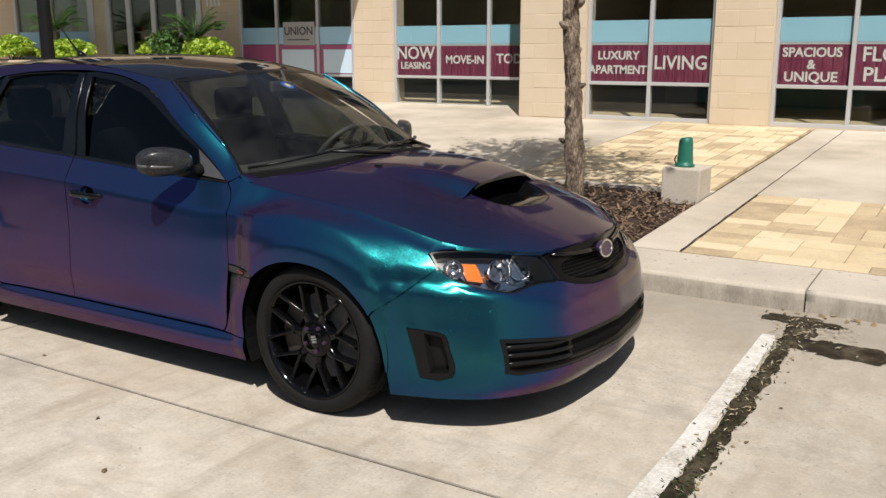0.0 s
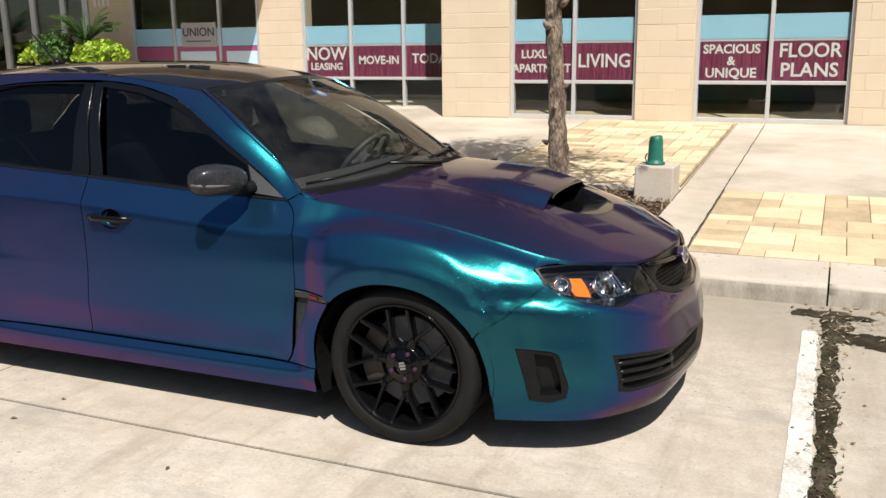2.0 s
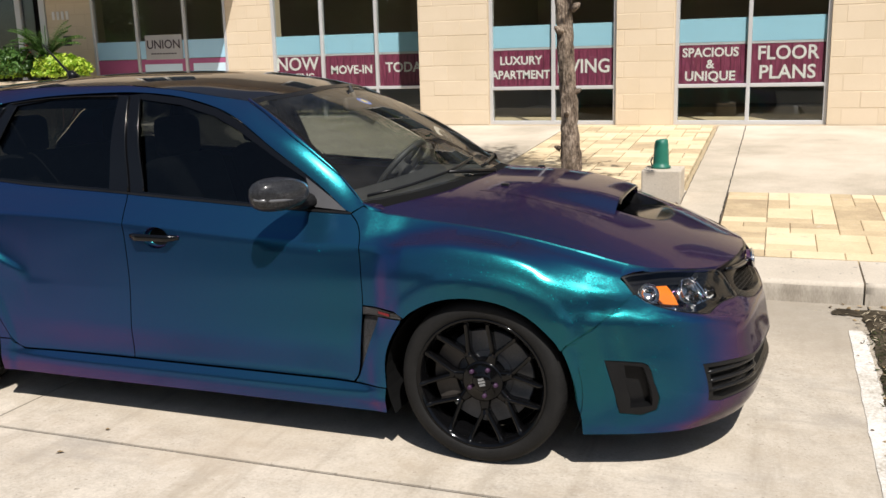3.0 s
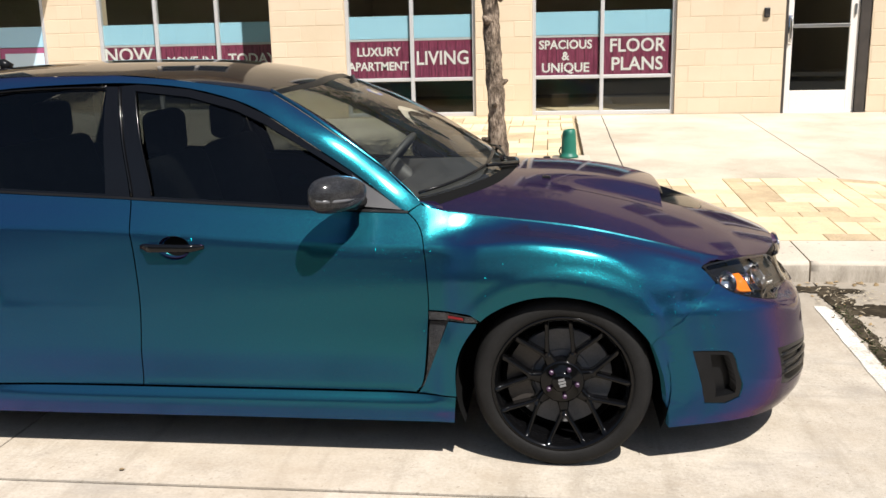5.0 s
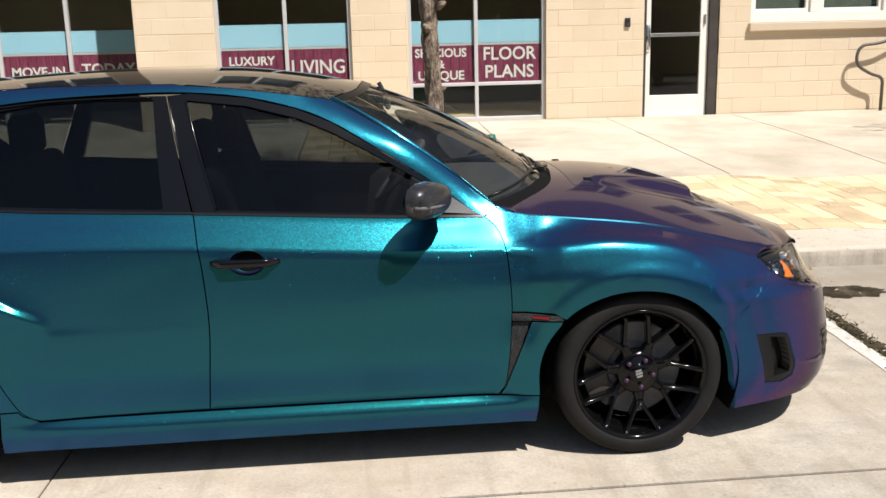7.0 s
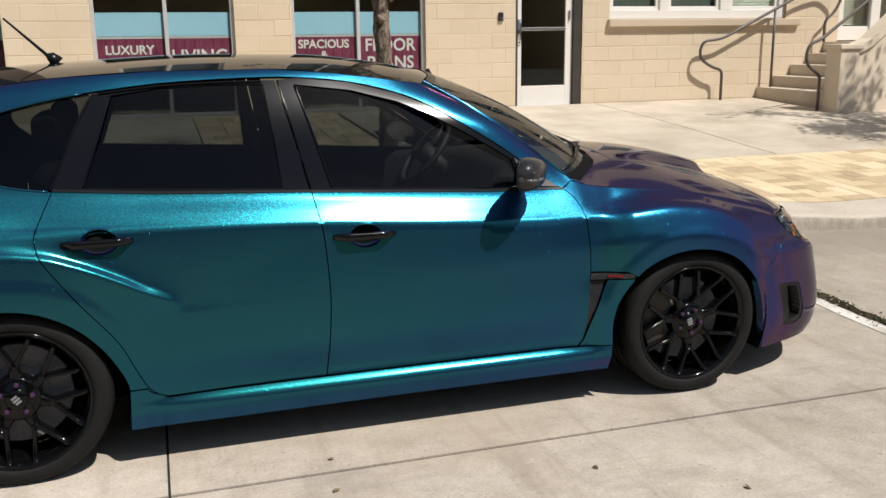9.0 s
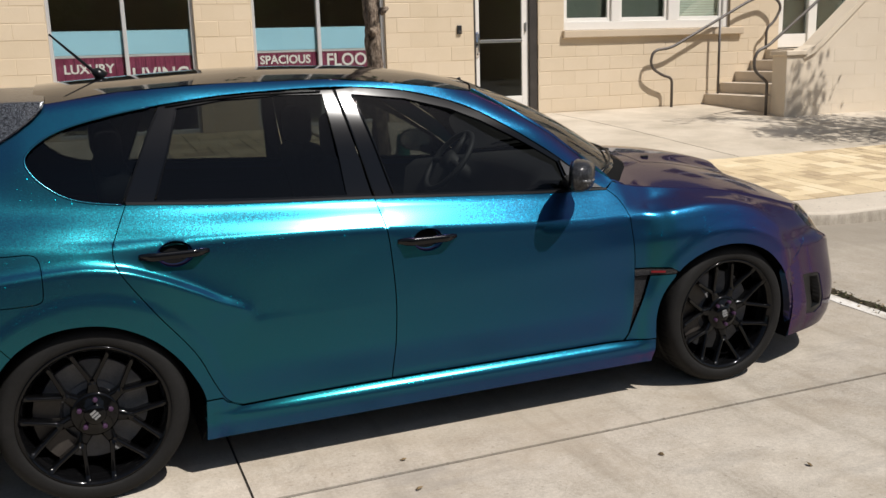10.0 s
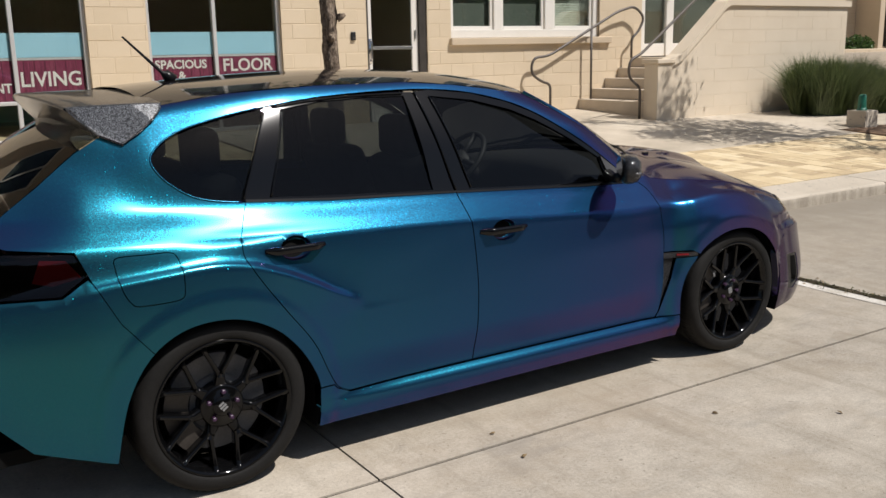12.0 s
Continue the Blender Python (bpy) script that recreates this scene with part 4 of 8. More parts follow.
m, nt, p = basic("wet_dirt", (0.10, 0.085, 0.065), 0.35)
nt.links.new(ramp(nt, noise_tex(nt, 9, 6, 0.7), [(0.3, (0.014, 0.011, 0.007)), (0.5, (0.040, 0.031, 0.020)), (0.7, (0.11, 0.088, 0.06))]), p.inputs["Base Color"])
nt.links.new(ramp(nt, noise_tex(nt, 6, 4, 0.6), [(0.4, (0.6, 0.6, 0.6)), (0.6, (0.9, 0.9, 0.9))]), p.inputs["Roughness"])
p.inputs["Specular IOR Level"].default_value = 0.1
M["wet_dirt"] = m
for i, (cx, cy, rx, ry, mat, lift) in enumerate(((-0.66, 4.52, 0.19, 0.09, "wet_dirt", 0.004), (-0.80, 4.68, 0.08, 0.13, "wet_dirt", 0.0055), (-0.87, 4.88, 0.17, 0.07, "wet_dirt", 0.007), (-0.70, 4.86, 0.09, 0.045, "wet_dirt", 0.0075), (-0.50, 4.50, 0.20, 0.11, "wet_dirt", 0.003))):
    tagged(part("dirt_patch", ragged_patch(cx, cy, rx, ry, i * 3.1, lift), M[mat]), "dark damp dirt washed up against the kerb", "dirt", kind="structure")
bm = bmesh.new()
rows = []
for i in range(121):
    y = 0.4 + 4.45 * i / 120
    wl = 0.040 + 0.034 * abs(noise.noise((y * 2.6, 1, 0))) + 0.026 * noise.noise((y * 11, 2, 0))
    c = -0.828 + 0.014 * noise.noise((y * 3.3, 7, 0))
    rows.append([bm.verts.new((c + d * max(0.012, wl), y, road_z(c, y) + 0.0045 + (0.006 if d == 0 else 0))) for d in (-0.7, 0, 1.0)])
for a, b in zip(rows, rows[1:]):
    for k in range(2):
        bm.faces.new((a[k], a[k + 1], b[k + 1], b[k]))
tagged(part("joint_soil", bm, M["wet_dirt"]), "dark soil grown into the joint beside the line", "soil", kind="structure")
bm = bmesh.new()
for _ in range(1500):
    y = rnd.uniform(0.6, 4.6)
    x = -0.825 + rnd.gauss(0, 0.026)
    if noise.noise((y * 2.2, 3, 0)) < -0.15:
        continue
    s = rnd.uniform(0.006, 0.018)
    mm = pose(x, y, road_z(x, y) + 0.006, rnd.uniform(-60, 60), rnd.uniform(-60, 60), rnd.uniform(0, 360))
    vs = [bm.verts.new(mm @ Vector(c)) for c in ((-s, -s * 0.3, 0), (s, 0, s * 0.4), (-s, s * 0.3, 0))]
    bm.faces.new(vs)
bits = bmesh.new()
for i in range(240):
    if i < 130:
        y = rnd.uniform(0.5, 4.6)
        x = -0.815 + rnd.gauss(0, 0.035)
    else:
        x, y = -0.76 + rnd.gauss(0, 0.13), 4.72 + rnd.gauss(0, 0.12)
        if y > 4.98:
            continue
    s = rnd.uniform(0.008, 0.024)
    mm = pose(x, y, road_z(x, y) + 0.015, rnd.uniform(-20, 20), rnd.uniform(-20, 20), rnd.uniform(0, 360))
    vs = [bits.verts.new(mm @ Vector(c)) for c in ((-s, -0.002, 0), (0, -0.0035, 0.002), (s, 0, 0), (0, 0.0035, 0.002))]
    bits.faces.new(vs)
M["straw"] = rocky("dry_straw", [(0.3, (0.30, 0.24, 0.15)), (0.7, (0.55, 0.48, 0.36))], 20, 200, 0.8, 0.1, 200)
tagged(part("dry_litter", bits, M["straw"]), "pale dry leaf bits on the dirt by the kerb", "litter", kind="stuff")
tagged(part("weeds", bm, M["weed"]), "low dry weeds and moss in the joint", "weeds", kind="stuff")
# dirt worked into the pavement's joints
def dirt_line(p, q, wide, seed):
    bm = bmesh.new()
    a, b = Vector((*p, 0)), Vector((*q, 0))
    side = (b - a).normalized().cross(Vector((0, 0, 1)))
    n = max(8, round((b - a).length / 0.05))
    rows = []
    for i in range(n + 1):
        c = a.lerp(b, i / n) + side * 0.007 * noise.noise((i * 0.21, seed, 0))
        w = wide * (0.75 + 0.6 * noise.noise((i * 0.6, seed, 3)))
        rows.append([bm.verts.new((v.x, v.y, walk_z(v.x, v.y) + h)) for v, h in ((c - side * w, 0.002), (c, 0.004), (c + side * w, 0.002))])
    for r, t in zip(rows, rows[1:]):
        for k in range(2):
            bm.faces.new((r[k], r[k + 1], t[k + 1], t[k]))
    bmesh.ops.recalc_face_normals(bm, faces=bm.faces)
    tagged(part("joint_dirt", bm, M["joint"]), "dark dirt in a joint of the pavement", "dirt", kind="structure")


for i, (p, q, w) in enumerate((((-1.70, 5.58), (-1.70, 11.8), 0.0065), ((-2.03, 7.0), (-2.03, 11.8), 0.0035), ((0.05, 7.6), (0.05, 11.8), 0.0025), ((1.80, 7.6), (1.80, 11.8), 0.0025))):
    dirt_line(p, q, w, i * 5.3)
# dead leaves and grit
bm = bmesh.new()
def litter(x, y, s):
    mm = pose(x, y, road_z(x, y) + 0.006, rnd.uniform(-25, 25), rnd.uniform(-25, 25), rnd.uniform(0, 360))
    c = bm.verts.new(mm @ Vector((0, 0, s * 0.3)))
    vs = [bm.verts.new(mm @ Vector((s * math.cos(a) * (1 if k % 2 else 0.55), s * 0.5 * math.sin(a), 0))) for k, a in enumerate([j * math.tau / 7 for j in range(7)])]
    for k in range(7):
        bm.faces.new((c, vs[k], vs[(k + 1) % 7]))
for x, y in ((-3.90, 2.57), (-3.93, 2.33), (-3.02, 2.2), (-1.9, 2.0), (-2.6, 1.9), (-4.3, 2.1), (-5.05, 2.2)):
    litter(x, y, rnd.uniform(0.014, 0.024))
for _ in range(18):
    litter(rnd.gauss(-0.78, 0.13), rnd.gauss(4.98, 0.045), rnd.uniform(0.012, 0.03))
for _ in range(60):
    litter(rnd.gauss(-0.8, 0.06), rnd.uniform(2.3, 4.8), rnd.uniform(0.008, 0.016))
tagged(part("dead_leaves", bm, rocky("dry_leaf", [(0.3, (0.10, 0.065, 0.03)), (0.7, (0.32, 0.23, 0.12))], 30, 90, 0.9, 0.1, 90, pieces=0.6)), "dry brown leaves and grit on the concrete", "leaves", kind="stuff")

# ---- planting by the entrance ----
def shrub(name, label, cx, cy, z0, rx, ry, rz, n, material, seed, leaf=0.05, flowers=0):
    rnd = random.Random(seed)
    sh = thing(name, label, "shrub", (cx, cy, z0), "entrance planting")
    bm = bmesh.new()
    for i in range(14):
        a = rnd.uniform(0, math.tau)
        tube(bm, [(cx + rnd.uniform(-0.2, 0.2) * rx, cy, z0), (cx + math.cos(a) * rx * 0.6, cy + math.sin(a) * ry * 0.6, z0 + rz * rnd.uniform(0.5, 0.95))], [0.012, 0.004], 5)
    under(part("stems", bm, M["bark"]), sh)
    bm = bmesh.new()
    for _ in range(n):
        a, b, r = rnd.uniform(0, math.tau), rnd.uniform(-0.25, 1.0), rnd.uniform(0.55, 1.0)
        k = math.sqrt(max(0.0, 1 - b * b)) * (0.8 + 0.35 * noise.noise((math.cos(a) * 2 + seed, math.sin(a) * 2, b * 2)))
        c = Vector((cx + rx * r * k * math.cos(a), cy + ry * r * k * math.sin(a), z0 + rz * (0.35 + 0.62 * b * r)))
        s = leaf * rnd.uniform(0.6, 1.2)
        mm = Matrix.Translation(c) @ Euler((rnd.uniform(-1, 1), rnd.uniform(-1, 1), rnd.uniform(0, 6.28))).to_matrix().to_4x4()
        vs = [bm.verts.new(mm @ Vector(p)) for p in ((-s, 0, 0), (-s * 0.1, -s * 0.55, 0.01), (s, 0, -0.012), (-s * 0.1, s * 0.55, 0.01))]
        bm.faces.new(vs[:3])
        bm.faces.new((vs[0], vs[2], vs[3]))
    under(part("foliage", bm, material), sh)
    if flowers:
        bm = bmesh.new()
        for _ in range(flowers):
            a = rnd.uniform(0, math.tau)
            c = Vector((cx + rx * 0.8 * math.cos(a), cy + ry * 0.8 * math.sin(a), z0 + rz * rnd.uniform(0.7, 1.05)))
            for k in range(5):
                q = k * math.tau / 5
                vs = [bm.verts.new(c + Vector(v)) for v in ((0, 0, 0), (0.03 * math.cos(q), 0.03 * math.sin(q), 0.012), (0.03 * math.cos(q + 0.9), 0.03 * math.sin(q + 0.9), 0.012))]
                bm.faces.new(vs)
        tagged(under(part("flowers", bm, M["flower"]), sh), kind="stuff")
    return sh


def sago(cx, cy, z0, h, seed):
    rnd = random.Random(seed)
    t = thing("sago_palm", "dark green sago palm with arching fronds", "palm", (cx, cy, z0), "entrance planting")
    bm = bmesh.new()
    tube(bm, [(cx, cy, z0), (cx, cy, z0 + h * 0.45)], [0.09, 0.07], 10)
    under(part("stem", bm, M["bark"]), t)
    bm = bmesh.new()
    for i in range(44):
        a, lift = i * 2.399, rnd.uniform(0.45, 1.25)
        L = rnd.uniform(0.5, 0.72)
        prev = None
        for j in range(1, 15):
            f = j / 14
            p = Vector((cx + math.cos(a) * L * f * (1.15 - 0.4 * lift), cy + math.sin(a) * L * f * (1.15 - 0.4 * lift), z0 + h * 0.45 + L * (lift * f * 1.1 - 0.55 * f * f)))
            sd = Vector((-math.sin(a), math.cos(a), 0))
            w = 0.15 * math.sin(math.pi * min(1, f * 0.9 + 0.1))
            fw = Vector((math.cos(a), math.sin(a), 0)) * 0.05
            for s in (1, -1):
                vs = [bm.verts.new(c) for c in (p, p + fw * 0.75, p + sd * s * w + fw + Vector((0, 0, 0.03)))]
                bm.faces.new(vs)
            if prev is not None:
                vs = [bm.verts.new(c) for c in (prev - sd * 0.006, prev + sd * 0.006, p + sd * 0.004, p - sd * 0.004)]
                bm.faces.new(vs)
            prev = p
    under(part("fronds", bm, M["palm_leaf"]), t)


def planter(cx, cy, w, d):
    z = walk_z(cx, cy)
    pl = thing("planter", "long cream planter box beside the entrance", "planter", (cx, cy, z), "entrance planters")
    bm = bmesh.new()
    box(bm, cx - w / 2, cx + w / 2, cy - d / 2, cy + d / 2, z - 0.02, z + 0.72, 0.02, 2)
    under(part("box", bm, M["stucco"]), pl)
    bm = bmesh.new()
    box(bm, cx - w / 2 + 0.06, cx + w / 2 - 0.06, cy - d / 2 + 0.06, cy + d / 2 - 0.06, z + 0.66, z + 0.73)
    under(part("soil", bm, M["mulch"]), pl)
    return z + 0.72


zt = planter(-13.0, 12.05, 2.1, 0.8)
shrub("lime_shrub", "lime green leafy shrub with trailing leaves", -12.45, 11.95, zt - 0.02, 0.66, 0.45, 0.46, 1900, M["lime_leaf"], 3, 0.06)
shrub("lime_shrub", "lime green leafy shrub with trailing leaves", -13.6, 11.95, zt - 0.02, 0.62, 0.45, 0.44, 1800, M["lime_leaf"], 9, 0.06)
shrub("flowering_shrub", "bushy green shrub with a few red flowers", -13.35, 11.85, zt - 0.02, 0.62, 0.40, 0.60, 1500, M["palm_leaf"], 14, 0.045, 9)
sago(-12.75, 12.0, zt + 0.02, 0.80, 2)
zt = planter(-18.0, 12.05, 3.4, 0.8)
shrub("lime_shrub", "lime green leafy shrub with trailing leaves", -16.4, 11.95, zt - 0.02, 1.0, 0.45, 0.46, 2200, M["lime_leaf"], 21, 0.065)
shrub("lime_shrub", "lime green leafy shrub with trailing leaves", -18.15, 11.95, zt - 0.02, 0.75, 0.45, 0.56, 2200, M["lime_leaf"], 27, 0.065)
sago(-16.75, 12.0, zt + 0.02, 1.25, 6)

# lamp post
lp = thing("lamp_post", "slim black street lamp post on the pavement", "lamp post", (-13.23, 9.3, walk_z(-13.23, 9.3)))
bm = bmesh.new()
z = walk_z(-13.23, 9.3)
tube(bm, [(-13.23, 9.3, z - 0.02), (-13.23, 9.3, z + 0.35), (-13.23, 9.3, z + 0.4), (-13.23, 9.3, z + 4.2)], [0.14, 0.14, 0.11, 0.085], 16)
under(part("pole", bm, M["pole_black"]), lp)
bm = bmesh.new()
tube(bm, [(-13.23, 9.3, z + 4.2), (-13.23, 9.3, z + 4.3), (-13.23, 9.3, z + 4.75), (-13.23, 9.3, z + 4.85)], [0.1, 0.2, 0.24, 0.05], 16)
under(part("lantern", bm, M["black"]), lp)

# entrance doors of the set-back wing
d3 = tagged(new("door_3"), "glazed double entrance door in dark frames", "door", kind="structure")
bm = bmesh.new()
for a, b in ((-16.44, -16.30), (-15.78, -15.66), (-15.03, -14.91), (-14.28, -14.16), (-13.74, -13.61)):
    bar(bm, a, b, 0.5, 2.88, GB, 0.1)
bar(bm, -16.30, -13.74, 2.74, 2.88, GB, 0.1)
part("door_frame", bm, M["alu"], d3)
for a, b in ((-16.30, -15.78), (-15.66, -15.03), (-14.91, -14.28), (-14.16, -13.74)):
    bm = bmesh.new()
    box(bm, a, b, GB - 0.004, GB + 0.004, 0.52, 2.74)
    part("pane", bm, M["pane"], d3)
w6 = tagged(new("window_6"), "shop window with pale lower film beside the entrance", "window", kind="structure")
bm = bmesh.new()
for a, b in ((-19.59, -19.5), (-18.3, -18.22), (-17.0, -16.81)):
    bar(bm, a, b, 0.82, 2.88, GB, 0.1)
part("window_frame", bm, M["alu"], w6)
for a, b in ((-19.5, -18.3), (-18.22, -17.0)):
    bm = bmesh.new()
    box(bm, a, b, GB - 0.004, GB + 0.004, 0.82, 2.88)
    part("pane", bm, M["clear_pane"], w6)
    bm = bmesh.new()
    box(bm, a, b, GB - 0.009, GB - 0.006, 1.50, 1.85)
    part("blue_band", bm, M["blue_film"], w6)
for i in [k for k in range(30) if k % 12 < 9]:
    bm = bmesh.new()
    x = -19.45 + i * 0.084
    box(bm, x, x + 0.090, GB + 0.035 + 0.016 * (i % 2), GB + 0.047 + 0.016 * (i % 2), 0.84, 2.86)
    part("curtain_fold", bm, M["blind"], w6, "pale green curtain fold")
plate = thing("address_plate", "small dark plaque with pale bars on the block pier", "plaque", (-13.2, RECESS, 1.9))
bm = bmesh.new()
box(bm, -13.27, -13.09, RECESS - 0.015, RECESS, 1.83, 2.0, 0.003, 1)
under(part("plaque", bm, M["dark_metal"]), plate)
bm = bmesh.new()
for i in range(4):
    box(bm, -13.46 + i * 0.1, -13.41 + i * 0.1, RECESS - 0.012, RECESS, 2.28, 2.42)
under(part("bars", bm, M["white_film"], None, "four pale upright bars"), plate)
# unseen canopy, added to throw shade on the set-back wall
can = tagged(new("entrance_canopy"), "unseen cream slab added over the entrance and shop window for shade", "canopy", kind="structure")
bm = bmesh.new()
box(bm, -20.5, -9.45, RECESS - 1.2, RECESS, 3.25, 3.45, 0.01, 1)
part("slab", bm, M["stucco"], can)
bm = bmesh.new()
box(bm, -20.52, -9.43, RECESS - 1.24, RECESS - 1.2, 3.2, 3.5, 0.006, 1)
part("fascia", bm, M["dark_metal"], can)

# ---- tall grassy shrub by the stair wall, and the place beyond ----
def grass_clump(cx, cy, rx, ry, h, n, seed):
    rnd = random.Random(seed)
    z0 = walk_z(cx, cy)
    g = thing("ornamental_grass", "tall dense grassy green shrub against the stair wall", "shrub", (cx, cy, z0))
    bm = bmesh.new()
    for _ in range(n):
        a, r = rnd.uniform(0, math.tau), math.sqrt(rnd.random())
        x, y = cx + rx * r * math.cos(a), cy + ry * r * math.sin(a)
        hh = h * (1 - 0.22 * r ** 4) * rnd.uniform(0.5, 1.05) * (0.85 + 0.3 * noise.noise((x * 2, y * 2, 0)))
        dx, dy = (x - cx) * 0.16 + rnd.gauss(0, 0.2), (y - cy) * 0.3 + rnd.gauss(0, 0.16)
        s = rnd.uniform(0.0025, 0.0055)
        b = Vector((x, y, z0 + rnd.uniform(-0.02, 0.3) * h * 0.5))
        t1, t2 = b + Vector((dx * 0.4, dy * 0.4, hh * 0.6)), b + Vector((dx, dy, hh * 0.9))
        sd = Vector((math.sin(a * 3), math.cos(a * 3), 0)) * s
        vs = [bm.verts.new(c) for c in (b - sd, b + sd, t1 + sd * 0.8, t1 - sd * 0.8, t2)]
        bm.faces.new(vs[:4])
        bm.faces.new((vs[3], vs[2], vs[4]))
    under(part("blades", bm, M["grass_leaf"]), g)


grass_clump(8.1, 9.35, 0.95, 0.45, 1.08, 20000, 3)
grass_clump(9.1, 9.25, 0.85, 0.45, 0.85, 11000, 4)
bm = bmesh.new()
draped(bm, 6.23, 12.5, 5.6, 7.94, lambda x, y: walk_z(x, y) + 0.01 + 0.012 * noise.noise((x * 3, y * 3, 2)), 0.15, 0.05)
tagged(part("mulch_bed", bm, M["mulch"], smooth=True), "dark bark mulch bed beyond the paver band", "mulch bed", kind="structure")
bm = bmesh.new()
box(bm, 9.6, 16.0, 10.4, 10.62, 0.2, 1.32, 0.01, 1)
box(bm, 9.55, 16.05, 10.36, 10.66, 1.32, 1.42, 0.01, 1)
tagged(part("garden_wall", bm, M["stucco"]), "low cream garden wall with a coping", "wall", kind="structure")
bm = bmesh.new()
box(bm, 13.98, 14.3, 11.0, 30.0, 0.0, TOP)
box(bm, 14.3, 30.0, 18.0, 18.3, 0.0, TOP)
tagged(part("wall_end", bm, M["stucco"]), "plain cream end wall of the neighbouring wing", "wall", kind="structure")
bm = bmesh.new()
box(bm, 12.36, 12.53, 11.30, FACADE - 0.004, 0.2, TOP - 0.4)
tagged(part("wall_pilaster", bm, M["stucco"]), "cream pilaster at the end of the street wall", "wall", kind="structure")
# a dark sheet fills this opening in place of a shaded gap
bm = bmesh.new()
box(bm, 12.6, 13.92, FACADE + 0.22, FACADE + 0.26, 1.44, 3.42)
tagged(part("door_end", bm, M["dark_metal"]), "dark sheet standing for the shaded gap in the end bay", "door", kind="structure")
shrub("garden_shrub", "dark green shrub behind the low garden wall", 11.6, 11.3, 1.1, 0.8, 0.35, 0.62, 1300, M["leaf"], 33, 0.05)

# ---- the far side of the street, behind the walk ----
def far_house(x0, x1, y, h, material, seed):
    hs = thing("street_building", "plain two-storey building across the street", "building", ((x0 + x1) / 2, y, 0), "buildings across the street")
    bm = bmesh.new()
    box(bm, x0, x1, y - 8, y, -0.16, h)
    under(part("wall", bm, material), hs)
    bm = bmesh.new()
    box(bm, x0 - 0.3, x1 + 0.3, y - 8.3, y + 0.3, h, h + 0.4)
    under(part("roof", bm, M["dark_metal"]), hs)


M["brown_wall"] = rocky("brown_brick_wall", [(0.3, (0.10, 0.065, 0.05)), (0.7, (0.17, 0.115, 0.085))], 1.5, 30, 0.9, 0)
far_house(-46, -22, -21, 7.2, M["brown_wall"], 1)
far_house(-21, 4, -23, 8.0, M["brown_wall"], 2)
far_house(5, 32, -21, 7.0, M["brown_wall"], 3)
for i, x in enumerate((-34, -27, -20, -12.5, -6, 1.5, 9, 16, 24)):
    rnd = random.Random(50 + i)
    y0 = -13.5 + rnd.uniform(-1, 1)
    t = thing("street_tree", "leafy dark green tree across the street", "tree", (x, y0, -0.16), "trees across the street")
    bm = bmesh.new()
    tube(bm, [(x, y0, -0.16), (x + 0.1, y0, 1.6), (x, y0 + 0.1, 3.4)], [0.2, 0.16, 0.1], 10)
    for k in range(7):
        a = k * 0.9
        tube(bm, [(x, y0, 2.2 + 0.15 * k), (x + 1.6 * math.cos(a), y0 + 1.6 * math.sin(a), 3.6 + 0.3 * (k % 3))], [0.07, 0.02], 6)
    under(part("trunk", bm, M["bark"]), t)
    bm = bmesh.new()
    for _ in range(2600):
        a, b, r = rnd.uniform(0, math.tau), rnd.uniform(-0.75, 1), rnd.uniform(0.35, 1.0) ** 0.6
        k = math.sqrt(1 - b * b) * (0.8 + 0.5 * noise.noise((math.cos(a) * 1.5 + i, math.sin(a) * 1.5, b * 1.5)))
        c = Vector((x + 2.5 * r * k * math.cos(a), y0 + 2.3 * r * k * math.sin(a), 4.2 + 2.0 * b * r))
        s = rnd.uniform(0.10, 0.2)
        mm = Matrix.Translation(c) @ Euler((rnd.uniform(-1, 1), rnd.uniform(-1, 1), rnd.uniform(0, 6.28))).to_matrix().to_4x4()
        vs = [bm.verts.new(mm @ Vector(p)) for p in ((-s, 0, 0), (0, -s * 0.5, 0.02), (s, 0, -0.02), (0, s * 0.5, 0.02))]
        bm.faces.new(vs[:3])
        bm.faces.new((vs[0], vs[2], vs[3]))
    under(part("crown", bm, M["leaf"]), t)

for o in list(scene.collection.objects):
    if o.type == "MESH" and o.data.materials and o.data.materials[0] is M["pane"]:
        o.visible_shadow = False


# ---- the car's surfaces, as functions ----
CAR_Y = 3.59


def spl(pts, x):
    """Smooth, never overshooting interpolation through (x, value) pairs in rising x."""
    n = len(pts)
    if x <= pts[0][0]:
        return pts[0][1]
    if x >= pts[-1][0]:
        return pts[-1][1]
    i = 0
    while pts[i + 1][0] < x:
        i += 1

    def grade(k):
        return (pts[k + 1][1] - pts[k][1]) / (pts[k + 1][0] - pts[k][0])

    def slope(k):
        if k == 0 or k == n - 1:
            return grade(min(k, n - 2))
        a, b = grade(k - 1), grade(k)
        return 0.0 if a * b <= 0 else 2 * a * b / (a + b)

    h = pts[i + 1][0] - pts[i][0]
    t = (x - pts[i][0]) / h
    return ((2 * t - 3) * t * t + 1) * pts[i][1] + (t * (t - 2) + 1) * t * h * slope(i) + (3 - 2 * t) * t * t * pts[i + 1][1] + (t - 1) * t * t * h * slope(i + 1)


